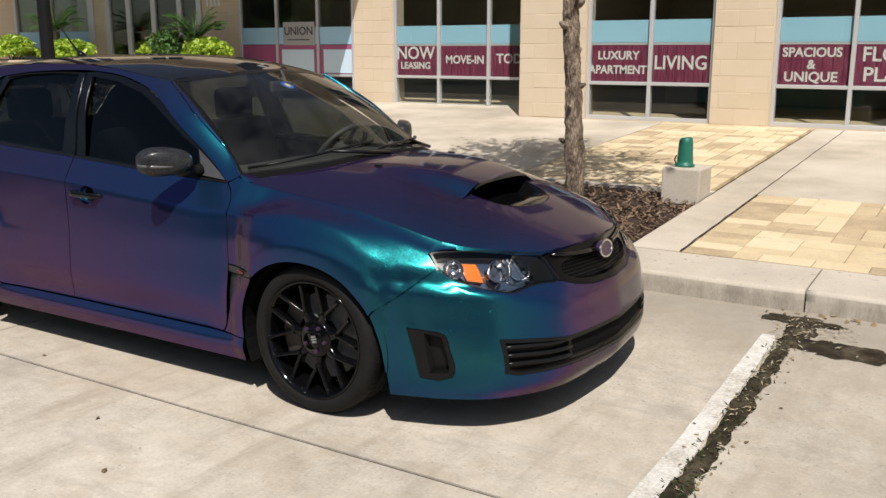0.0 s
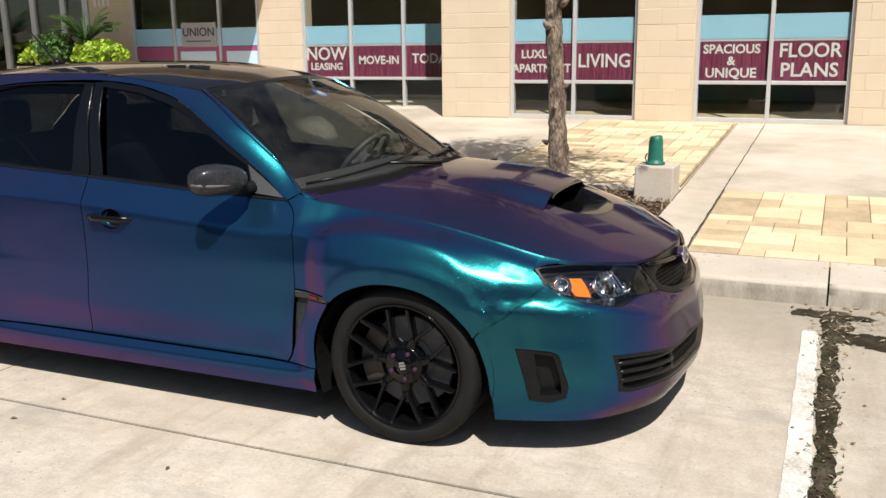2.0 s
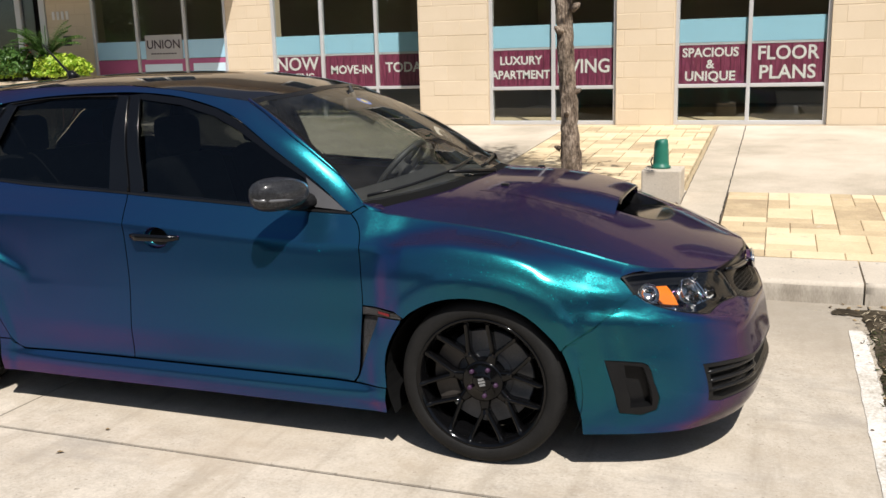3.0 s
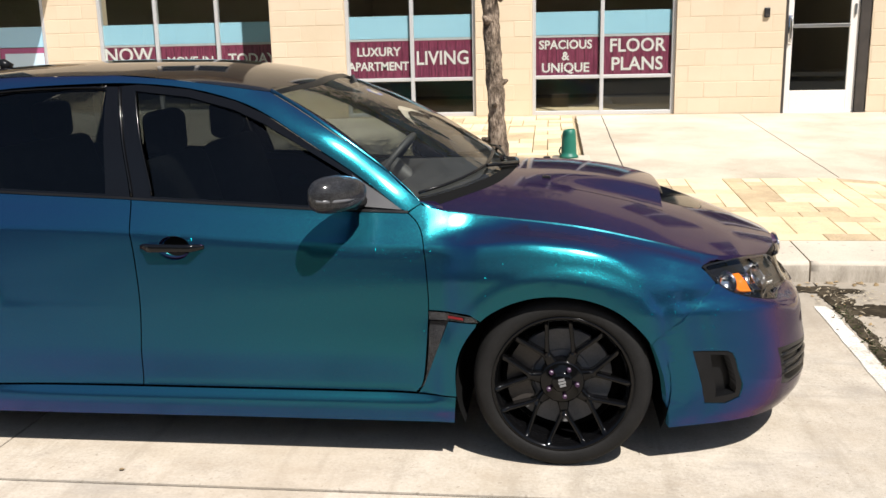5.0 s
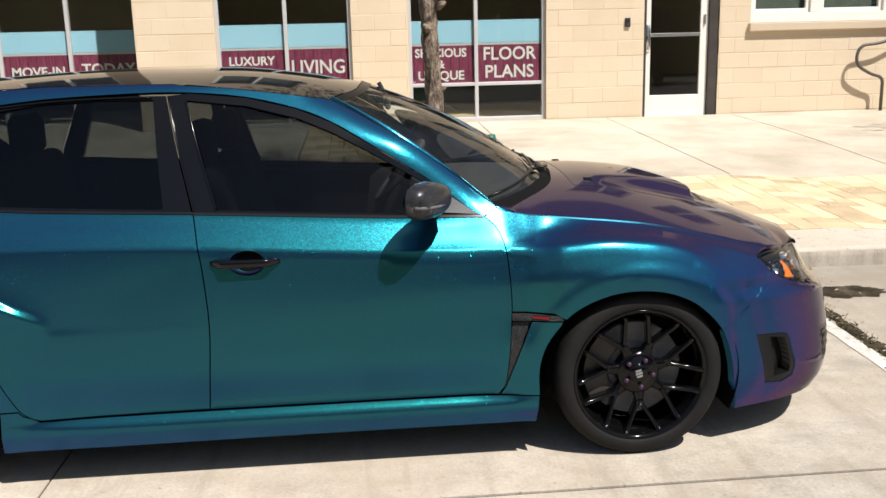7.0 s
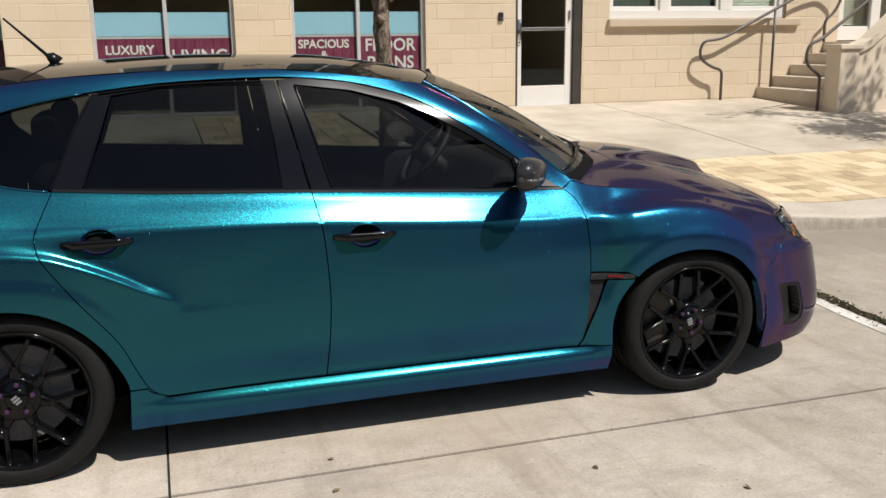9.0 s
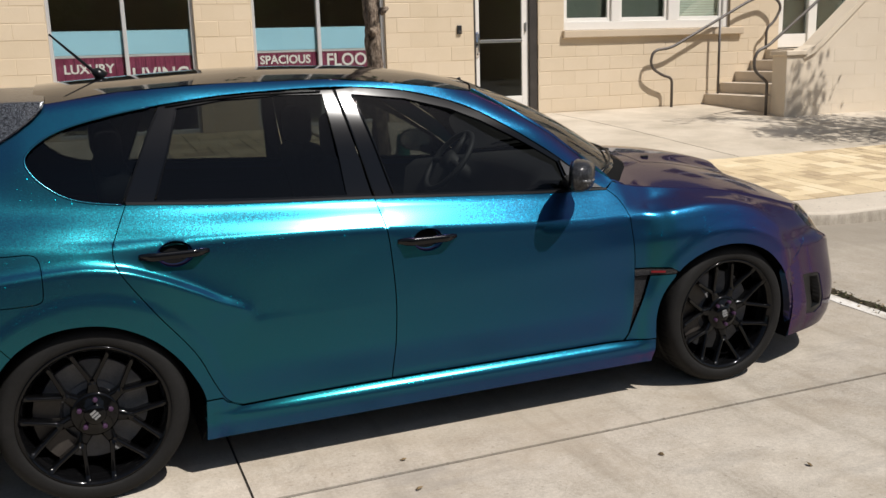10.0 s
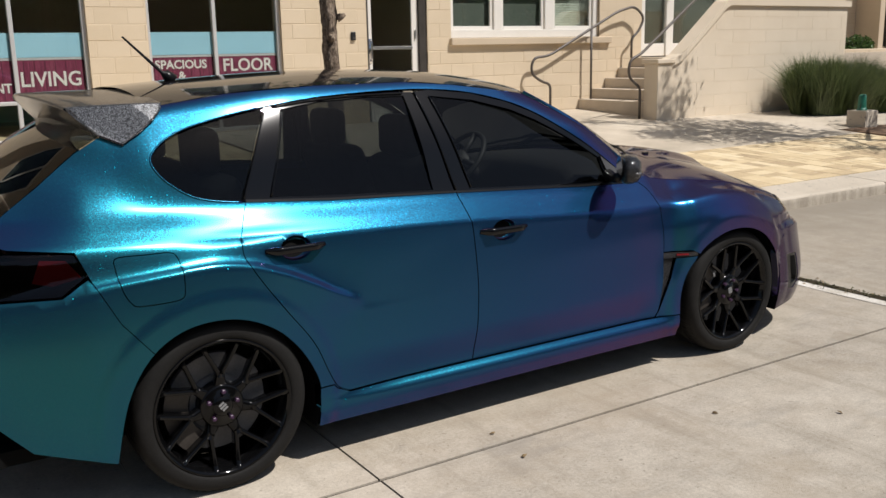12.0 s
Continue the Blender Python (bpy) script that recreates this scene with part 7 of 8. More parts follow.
# door handles in dished cups
def handle(parent, x0, x1, z, cup):
    cx, cz, rx, rz = cup
    rows = []
    for f, d in ((1.05, 0.001), (1.0, 0.003), (0.965, 0.013), (0.92, 0.024), (0.84, 0.031), (0.6, 0.034), (0.02, 0.035)):
        rows.append([Vector((u, CAR_Y - side_w(u, v) + d, v)) for u, v in [(cx + rx * f * math.cos(a * math.tau / 28), cz + rz * f * math.sin(a * math.tau / 28)) for a in range(29)]])
    grid_part("handle_cup", rows, PT, parent, "dished cup behind the handle", (0, -1, 0))
    n, rings = 16, []
    bm = bmesh.new()
    for i in range(n + 1):
        f = i / n
        x = x0 + (x1 - x0) * f
        out = 0.006 + 0.028 * smooth01(min(1, 5 * f, 5 * (1 - f)))
        hh = 0.0155 * (0.55 + 0.45 * smooth01(min(1, 8 * f, 8 * (1 - f)))) * (1.0 - 0.16 * f)
        y = CAR_Y - side_w(x, z) - out
        rings.append([bm.verts.new((x, y + dy, z + hh * k)) for dy, k in ((0.0, 0.62), (0.004, 0.92), (0.011, 1.0), (0.018, 0.8), (0.018, -0.8), (0.011, -1.0), (0.004, -0.92), (0.0, -0.62))])
    for a, b in zip(rings, rings[1:]):
        for k in range(8):
            bm.faces.new((a[k], a[(k + 1) % 8], b[(k + 1) % 8], b[k]))
    bm.faces.new(rings[0])
    bm.faces.new(rings[-1][::-1])
    bmesh.ops.recalc_face_normals(bm, faces=bm.faces)
    part("handle", bm, M["gloss_black"], parent, "gloss black pull handle", True)


handle(door, -3.83, -3.592, 0.793, CUP_F)
handle(rear_door, -4.752, -4.518, 0.838, CUP_R)
for o in list(car.children):
    mirrored(o)

# bonnet, scoop, screen, roof
NOSE = flowing([(-1.452, 0.0), (-1.462, 0.12), (-1.482, 0.24), (-1.515, 0.335), (-1.548, 0.40), (-1.63, 0.515), (-1.70, 0.597), (-1.745, 0.636)], 4)
REAR_H = flowing([(-2.79, 0.722), (-2.69, 0.59), (-2.58, 0.44), (-2.53, 0.30), (-2.505, 0.15), (-2.495, 0.0)], 4)
HALF = NOSE + [(x, spl(SEAM_W, x) - 0.002) for x in (-1.765, -1.82, -1.9, -2.0, -2.15, -2.28, -2.4, -2.5, -2.63, -2.72)] + REAR_H
hood_poly = HALF[:-1] + [(x, -w) for x, w in HALF[::-1]][:-1]
RAMP_W = [(-2.1, 0.25), (-1.93, 0.25), (-1.84, 0.228), (-1.78, 0.185), (-1.75, 0.13), (-1.732, 0.03)]
ramp_half = [(x, spl(RAMP_W, x)) for x in (-2.05, -1.93, -1.88, -1.84, -1.80, -1.775, -1.755, -1.74)]
hood = panel("bonnet", hood_poly, on_hood, car, PT, 0.002, 0.035, 0.02, holes=[ramp_half + [(x, -w) for x, w in ramp_half[::-1]]])


def scoop_z(x, w):
    rise = spl([(-2.46, 0.0), (-2.38, 0.005), (-2.25, 0.018), (-2.1, 0.033), (-1.93, 0.040), (-1.9, 0.040)], x)
    edge = smooth01((spl([(-2.46, 0.40), (-2.2, 0.385), (-1.9, 0.35)], x) - abs(w)) / 0.16)
    return hood_z(x, w) + rise * edge


rows = [[Vector((x, CAR_Y - w, scoop_z(x, w) + 0.001)) for w in [-0.40 + 0.0125 * i for i in range(65)]] for x in [-2.46 + 0.02 * k for k in range(26)] + [-1.945, -1.93]]
sc = grid_part("scoop", rows, PT, hood, "", (0, 0, 1))
MOUTH = 0.245
ws = [-MOUTH + 2 * MOUTH * i / 40 for i in range(41)]
lip = [[Vector((-1.93 + d, CAR_Y - w, scoop_z(min(-1.93, -1.93 + d), w) + h)) for w in ws] for d, h in ((0.0, 0.001), (0.010, -0.003), (0.012, -0.009), (0.004, -0.014), (-0.15, -0.010))]
grid_part("scoop_lip", lip, M["gloss_black"], hood, "black lip of the scoop")
# near-black sheet closes the scoop in place of its inner shade
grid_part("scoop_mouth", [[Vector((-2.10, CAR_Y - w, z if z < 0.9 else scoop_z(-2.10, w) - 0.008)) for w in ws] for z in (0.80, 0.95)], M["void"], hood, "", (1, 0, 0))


def ramp_point(x, w):
    f = smooth01((-1.735 - x) / 0.24)
    k = smooth01((1 - abs(w) / spl(RAMP_W, x)) / 0.16)
    return Vector((x, CAR_Y - w, hood_z(x, w) - 0.062 * f * k + 0.001))


rows = [[ramp_point(x, f * spl(RAMP_W, x)) for f in [-1 + 0.05 * i for i in range(41)]] for x in [-2.09 + 0.0223 * j for j in range(17)]]
grid_part("scoop_ramp", rows, M["gloss_black"], hood, "gloss black ramp ahead of the scoop", (0, 0, 1))
for w in (0.31, -0.31):
    z = hood_z(-2.377, w)
    bm = bmesh.new()
    box(bm, -2.395, -2.362, CAR_Y - w - 0.012, CAR_Y - w + 0.012, z - 0.004, z + 0.012, 0.004, 2)
    part("washer_nozzle", bm, M["satin_black"], hood)

BASE_X = [(0, -2.545), (0.3, -2.575), (0.5, -2.675), (0.62, -2.785), (0.69, -2.875)]
BASE_Z = [(0, 0.985), (0.3, 0.978), (0.5, 0.958), (0.62, 0.940), (0.69, 0.930)]
TOP_X = [(0, -3.275), (0.3, -3.30), (0.575, -3.40)]


def screen_point(f, v, off=0.0):
    wb, wt = 0.69 * f, 0.565 * f
    b = Vector((spl(BASE_X, abs(wb)), CAR_Y - wb, spl(BASE_Z, abs(wb))))
    xt = spl(TOP_X, abs(wt))
    t = Vector((xt, CAR_Y - wt, roof_z(xt, wt) + 0.0))
    p = b.lerp(t, v)
    bow = math.sin(v * math.pi) * 0.035
    return p + Vector((0.5, 0, 0.86)) * (bow - off)


rows = [[screen_point(-1 + i / 12, v / 10) for i in range(25)] for v in range(11)]
screen = grid_part("windscreen", rows, M["screen_glass"], car, "clear windscreen with dark band", (0.5, 0, 0.86))
edge = [[screen_point(f, v / 12, -0.002) for v in range(13)] for f in (0.985, 1.0)]
for s in (1, -1):
    e1 = [screen_point(s * 0.975, v / 12, -0.003) for v in range(13)]
    e2 = [screen_point(s * 1.0, v / 12, -0.003) for v in range(13)]
    grid_part("screen_seal", [e1, e2], M["void"], screen, "", (0.5, 0, 0.86))
    # outer face of the windscreen pillar, between body side and glass
    a_line = flowing(A_TOP, 3)
    def along(pts, f):
        k = f * (len(pts) - 1)
        i = min(int(k), len(pts) - 2)
        return (pts[i][0] + (pts[i + 1][0] - pts[i][0]) * (k - i), pts[i][1] + (pts[i + 1][1] - pts[i][1]) * (k - i))
    rows = []
    for j in range(25):
        f = j / 24
        q = along(a_line, f)
        o = on_side(q[0], q[1])
        i_ = screen_point(1.0, 1 - f, -0.002)
        m_ = o.lerp(i_, 0.5) + Vector((0.006, -0.006, 0.010))
        r = [o, o.lerp(m_, 0.5) + Vector((0, -0.002, 0.004)), m_, m_.lerp(i_, 0.5) + Vector((0.003, 0, 0.004)), i_]
        if s < 0:
            r = [Vector((p.x, 2 * CAR_Y - p.y, p.z)) for p in r]
        rows.append(r)
    grid_part("windscreen_pillar", rows, PT, car, "", (0.3, -s, 0.6))
    foot = [on_side(-2.802, 0.917), on_side(-2.76, 0.908), Vector((-2.745, CAR_Y - 0.715, 0.908)), Vector((-2.745, CAR_Y - 0.69, 0.913)), Vector((-2.78, CAR_Y - 0.66, 0.925))]
    if s < 0:
        foot = [Vector((p.x, 2 * CAR_Y - p.y, p.z)) for p in foot]
    grid_part("pillar_foot", [[a.lerp(b, f) + Vector((0, 0, 0.003 * math.sin(f * math.pi))) for a, b in zip(rows[-1], foot)] for f in (0, 0.25, 0.5, 0.75, 1.0)], PT, car, "", (0.3, -s, 0.8))
v0 = [[screen_point(-1 + i / 12, v, -0.0015) for i in range(25)] for v in (0.955, 1.0)]
grid_part("screen_header", v0, M["satin_black"], screen, "", (0.5, 0, 0.86))
# scuttle between bonnet and glass, wipers
rows = [[Vector((spl(BASE_X, abs(w)) + d, CAR_Y - w, spl(BASE_Z, abs(w)) + h)) for w in [-0.69 + 0.046 * i for i in range(31)]] for d, h in ((-0.02, 0.004), (0.03, -0.012), (0.09, -0.03))]
grid_part("scuttle", rows, M["void"], car, "black scuttle panel below the windscreen", (0, 0, 1))
for pts in ([(0.66, 0.02), (0.35, 0.045), (0.05, 0.09)], [(0.06, 0.02), (-0.25, 0.05), (-0.55, 0.085)]):
    bm = bmesh.new()
    tube(bm, [screen_point(f / 0.69, v, -0.015) for f, v in [(pts[0][0] + (pts[2][0] - pts[0][0]) * k / 8, pts[0][1] + (pts[2][1] - pts[0][1]) * k / 8) for k in range(9)]], 0.0062, 6)
    tube(bm, [screen_point(pts[1][0] / 0.69, pts[1][1], -0.022), Vector((spl(BASE_X, abs(pts[2][0])) + 0.05, CAR_Y - pts[2][0], spl(BASE_Z, abs(pts[2][0])) + 0.004))], [0.007, 0.010], 6)
    part("wiper", bm, M["satin_black"], car, "", True)

rows = []
for j in range(33):
    f = j / 32
    r = []
    for i in range(33):
        g = -1 + i / 16
        xf = spl(TOP_X, 0.575 * abs(g)) - 0.004
        x = xf + (-5.03 - xf) * f
        we, ze = roof_edge(x)
        w = g * (we - 0.0)
        r.append(Vector((x, CAR_Y - w, roof_z(x, w))))
    rows.append(r)
grid_part("roof", rows, M["roof_black"], car, "gloss black roof skin", (0, 0, 1))
bm = bmesh.new()
tube(bm, [(-4.775, CAR_Y, 1.418), (-4.80, CAR_Y, 1.445), (-4.815, CAR_Y, 1.452), (-4.96, CAR_Y - 0.0, 1.595)], [0.03, 0.02, 0.007, 0.004], 8)
part("antenna", bm, M["satin_black"], car, "short black roof antenna", True)

# tailgate, spoiler, rear end
rows = []
for z in [0.22 + 0.02 * k for k in range(38)]:
    x_out = -5.79 if z < 0.95 else -5.79 + (z - 0.95) * 0.9
    rows.append([Vector((x_out - 0.05 * (1 - g * g) * (1 if z < 0.95 else 0.6), CAR_Y - g * (side_w(max(x_out, -5.79), z) - 0.004), z)) for g in [-1 + i / 10 for i in range(21)]])
rows.append([Vector((-5.60 - 0.10 * (1 - g * g), CAR_Y - g * (side_w(-5.60, 0.965) - 0.008), 0.962)) for g in [-1 + i / 10 for i in range(21)]])
grid_part("tailgate", rows, PT, car, "", (-1, 0, 0))
top = [(-5.60, 0.965), (-5.548, 1.026), (-5.436, 1.104), (-5.30, 1.207), (-5.15, 1.29)]
rows = [[Vector((x - 0.10 * (1 - g * g), CAR_Y - g * (side_w(x, z) - 0.006), z)) for g in [-1 + i / 10 for i in range(21)]] for x, z in top]
grid_part("rear_glass", rows, M["car_glass"], car, "dark tinted rear glass", (-0.7, 0, 0.7))
# roof spoiler: a hollow-backed wing with upright ends
SP_PROFILE = [(-4.993, 1.357, 0.580), (-5.09, 1.358, 0.572), (-5.20, 1.357, 0.560), (-5.303, 1.354, 0.546), (-5.308, 1.347, 0.545), (-5.296, 1.338, 0.548), (-5.262, 1.300, 0.575), (-5.222, 1.257, 0.606), (-5.148, 1.222, 0.636), (-5.085, 1.262, 0.628), (-5.032, 1.303, 0.612), (-4.998, 1.337, 0.592)]
rows = []
for x, z, w in SP_PROFILE + SP_PROFILE[:1]:
    back = 0.05 * max(0.0, min(1.0, (-5.0 - x) / 0.3))
    rows.append([Vector((x - back * (1 - g * g), CAR_Y - g * (w - 0.003), z + 0.034 * (1 - g * g))) for g in [-1 + i / 12 for i in range(25)]])
spoiler = grid_part("spoiler", rows, M["carbon"], car, "large dark roof spoiler")
for s in (1, -1):
    bm = bmesh.new()
    pl = SP_PROFILE[:4] + SP_PROFILE[5:]
    a = [bm.verts.new((x, CAR_Y - s * (w + 0.004), z)) for x, z, w in pl]
    b = [bm.verts.new((x, CAR_Y - s * (w - 0.004), z)) for x, z, w in pl]
    cx, cz, cw = (sum(p[i] for p in pl) / len(pl) for i in range(3))
    c = [bm.verts.new((cx + (x - cx) * 0.93, CAR_Y - s * (w + 0.009), cz + (z - cz) * 0.93)) for x, z, w in pl]
    bm.faces.new(c)
    n = len(pl)
    for i in range(n):
        bm.faces.new((a[i], b[i], b[(i + 1) % n], a[(i + 1) % n]))
        bm.faces.new((c[i], a[i], a[(i + 1) % n], c[(i + 1) % n]))
    bmesh.ops.recalc_face_normals(bm, faces=bm.faces)
    part("end_plate", bm, M["sparkle"], spoiler, "coarse black glitter end plate")

for o in car.children_recursive:
    if o.data and o.data.materials and o.data.materials[0] in (M["screen_glass"],):
        o.visible_shadow = False

# front bumper with openings, lamps, grille
def both(half):
    """A closed outline from its half with w >= 0, given from the top centre outwards and down to the bottom centre."""
    return half + [(-w, z) for w, z in half[::-1] if w > 0.001]


HL = flowing([(0.742, 0.708), (0.715, 0.714), (0.625, 0.711), (0.52, 0.698), (0.41, 0.676), (0.386, 0.640), (0.374, 0.60), (0.376, 0.571), (0.478, 0.573), (0.565, 0.563), (0.62, 0.562), (0.694, 0.583), (0.735, 0.612), (0.755, 0.645), (0.754, 0.670), (0.742, 0.708)], 4)[:-1]
GRILLE = [(0.0, 0.686), (0.12, 0.684), (0.24, 0.680), (0.33, 0.675), (0.376, 0.668), (0.374, 0.64), (0.366, 0.60), (0.366, 0.572), (0.30, 0.550), (0.20, 0.532), (0.10, 0.527), (0.0, 0.525)]
INTAKE = [(0.0, 0.362), (0.2, 0.362), (0.42, 0.366), (0.6, 0.388), (0.694, 0.397), (0.690, 0.33), (0.685, 0.262), (0.64, 0.248), (0.45, 0.247), (0.2, 0.242), (0.0, 0.240)]
VENT = flowing([(0.848, 0.432), (0.820, 0.426), (0.800, 0.412), (0.798, 0.35), (0.792, 0.248), (0.830, 0.236), (0.843, 0.335), (0.848, 0.432)], 2)[:-1]
k0 = min(range(len(HL)), key=lambda i: math.dist(HL[i], (0.376, 0.571)))
k1 = min(range(len(HL)), key=lambda i: math.dist(HL[i], (0.755, 0.650)))
under_lamp = HL[k0:k1 + 1]
half = [(0.0, 0.522), (0.10, 0.524), (0.20, 0.529), (0.30, 0.547), (0.366, 0.569)] + under_lamp + [(front_w(x, z), z) for x, z in NOSE_SEAM + ARCH_F[i1:]] + [(0.80, 0.151), (0.6, 0.152), (0.3, 0.153), (0.0, 0.153)]
bumper = panel("front_bumper", both(half), on_front, car, PT, 0.0012, 0.028, 0.03, holes=[both(INTAKE), VENT, [(-w, z) for w, z in VENT]])
# lower intake: black tray with slats and a dark mouth
panel("intake_tray", both(INTAKE), on_front, bumper, M["satin_black"], -0.004, 0.035, off=0.030, flange=False)
panel("intake_rim", both(INTAKE), on_front, bumper, M["satin_black"], 0.0, 0.03, 0.03, off=0.002, holes=[both([(0.0, 0.350), (0.2, 0.350), (0.42, 0.354), (0.6, 0.374), (0.680, 0.382), (0.676, 0.32), (0.670, 0.272), (0.63, 0.259), (0.45, 0.258), (0.2, 0.253), (0.0, 0.251)])], label="black surround of the lower intake")
for z in (0.285, 0.318, 0.350):
    for s in (1, -1):
        bm = bmesh.new()
        pts = [on_front(w, z + 0.012 * smooth01((w - 0.45) / 0.25), 0.012) for w in [0.40 + 0.028 * i for i in range(11)]]
        if s < 0:
            pts = [Vector((p.x, 2 * CAR_Y - p.y, p.z)) for p in pts]
        tube(bm, pts, 0.0085, 8)
        part("slat", bm, M["satin_black"], bumper, "", True)
# the mouth's shade is a near-black sheet
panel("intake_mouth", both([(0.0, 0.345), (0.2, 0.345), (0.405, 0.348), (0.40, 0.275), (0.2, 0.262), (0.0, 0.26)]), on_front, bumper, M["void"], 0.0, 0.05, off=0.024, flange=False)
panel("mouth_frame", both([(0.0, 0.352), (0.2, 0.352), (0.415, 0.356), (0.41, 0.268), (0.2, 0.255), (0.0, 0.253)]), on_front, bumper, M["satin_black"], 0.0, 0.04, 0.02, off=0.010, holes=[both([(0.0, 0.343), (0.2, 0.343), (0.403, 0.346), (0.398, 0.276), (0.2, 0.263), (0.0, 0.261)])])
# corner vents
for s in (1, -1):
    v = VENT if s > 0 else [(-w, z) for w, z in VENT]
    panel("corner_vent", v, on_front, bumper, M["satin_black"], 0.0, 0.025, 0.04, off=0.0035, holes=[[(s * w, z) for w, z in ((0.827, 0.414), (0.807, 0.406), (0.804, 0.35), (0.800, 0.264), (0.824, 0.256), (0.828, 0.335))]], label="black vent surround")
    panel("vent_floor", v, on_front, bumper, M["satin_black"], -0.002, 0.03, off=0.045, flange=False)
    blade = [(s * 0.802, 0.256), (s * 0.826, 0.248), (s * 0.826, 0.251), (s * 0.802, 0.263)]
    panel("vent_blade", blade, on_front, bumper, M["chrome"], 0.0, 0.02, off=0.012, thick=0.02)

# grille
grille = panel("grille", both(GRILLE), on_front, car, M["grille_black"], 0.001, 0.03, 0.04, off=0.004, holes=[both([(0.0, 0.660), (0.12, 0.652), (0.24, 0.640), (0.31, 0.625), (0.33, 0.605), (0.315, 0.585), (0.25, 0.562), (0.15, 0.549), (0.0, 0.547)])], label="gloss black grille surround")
# near-black sheet for the shade behind the mesh
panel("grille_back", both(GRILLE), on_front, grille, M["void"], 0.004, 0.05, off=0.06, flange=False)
for i in range(46):
    w = -0.322 + i * 0.0143
    lo_z, hi_z = spl([(0.0, 0.549), (0.15, 0.552), (0.25, 0.566), (0.33, 0.60)], abs(w)), spl([(0.0, 0.658), (0.12, 0.650), (0.24, 0.638), (0.33, 0.61)], abs(w))
    if hi_z - lo_z > 0.01:
        bm = bmesh.new()
        tube(bm, [on_front(w, lo_z, 0.022), on_front(w, hi_z, 0.022)], 0.0016, 4)
        part("mesh_wire", bm, M["satin_black"], grille)
for z in [0.552 + 0.0125 * i for i in range(9)]:
    lim = spl([(0.547, 0.12), (0.56, 0.24), (0.585, 0.315), (0.605, 0.33), (0.625, 0.31), (0.64, 0.24), (0.655, 0.08)], z)
    bm = bmesh.new()
    tube(bm, [on_front(w, z, 0.021) for w in [-lim + lim * k / 8 for k in range(17)]], 0.0016, 4)
    part("mesh_wire", bm, M["satin_black"], grille)
for s in (1, -1):
    bm = bmesh.new()
    pts = [on_front(s * w, z, -0.004) for w, z in ((0.07, 0.644), (0.14, 0.648), (0.22, 0.652), (0.30, 0.660), (0.36, 0.666))]
    tube(bm, pts, [0.012, 0.011, 0.010, 0.009, 0.006], 8)
    part("grille_wing", bm, M["gloss_black"], grille, "", True)
bm = bmesh.new()
c0 = on_front(0.0, 0.638, -0.012)
tube(bm, [c0 + Vector((0.0 - 0.006 * math.sin(a) , 0.062 * math.cos(a), 0.034 * math.sin(a))) for a in [i * math.tau / 32 for i in range(32)]], 0.0055, 8, closed=True)
part("badge_ring", bm, M["chrome"], grille, "oval chrome badge ring", True)
bm = bmesh.new()
vs = [bm.verts.new(c0 + Vector((-0.006 * math.sin(a), 0.060 * math.cos(a), 0.032 * math.sin(a)))) for a in [i * math.tau / 32 for i in range(32)]]
bm.faces.new(vs)
ex = bmesh.ops.extrude_face_region(bm, geom=list(bm.faces))
bmesh.ops.translate(bm, vec=(-0.02, 0, 0), verts=[e for e in ex["geom"] if isinstance(e, bmesh.types.BMVert)])
bmesh.ops.recalc_face_normals(bm, faces=bm.faces)
part("badge_plate", bm, M["purple"], grille, "purple enamel badge")

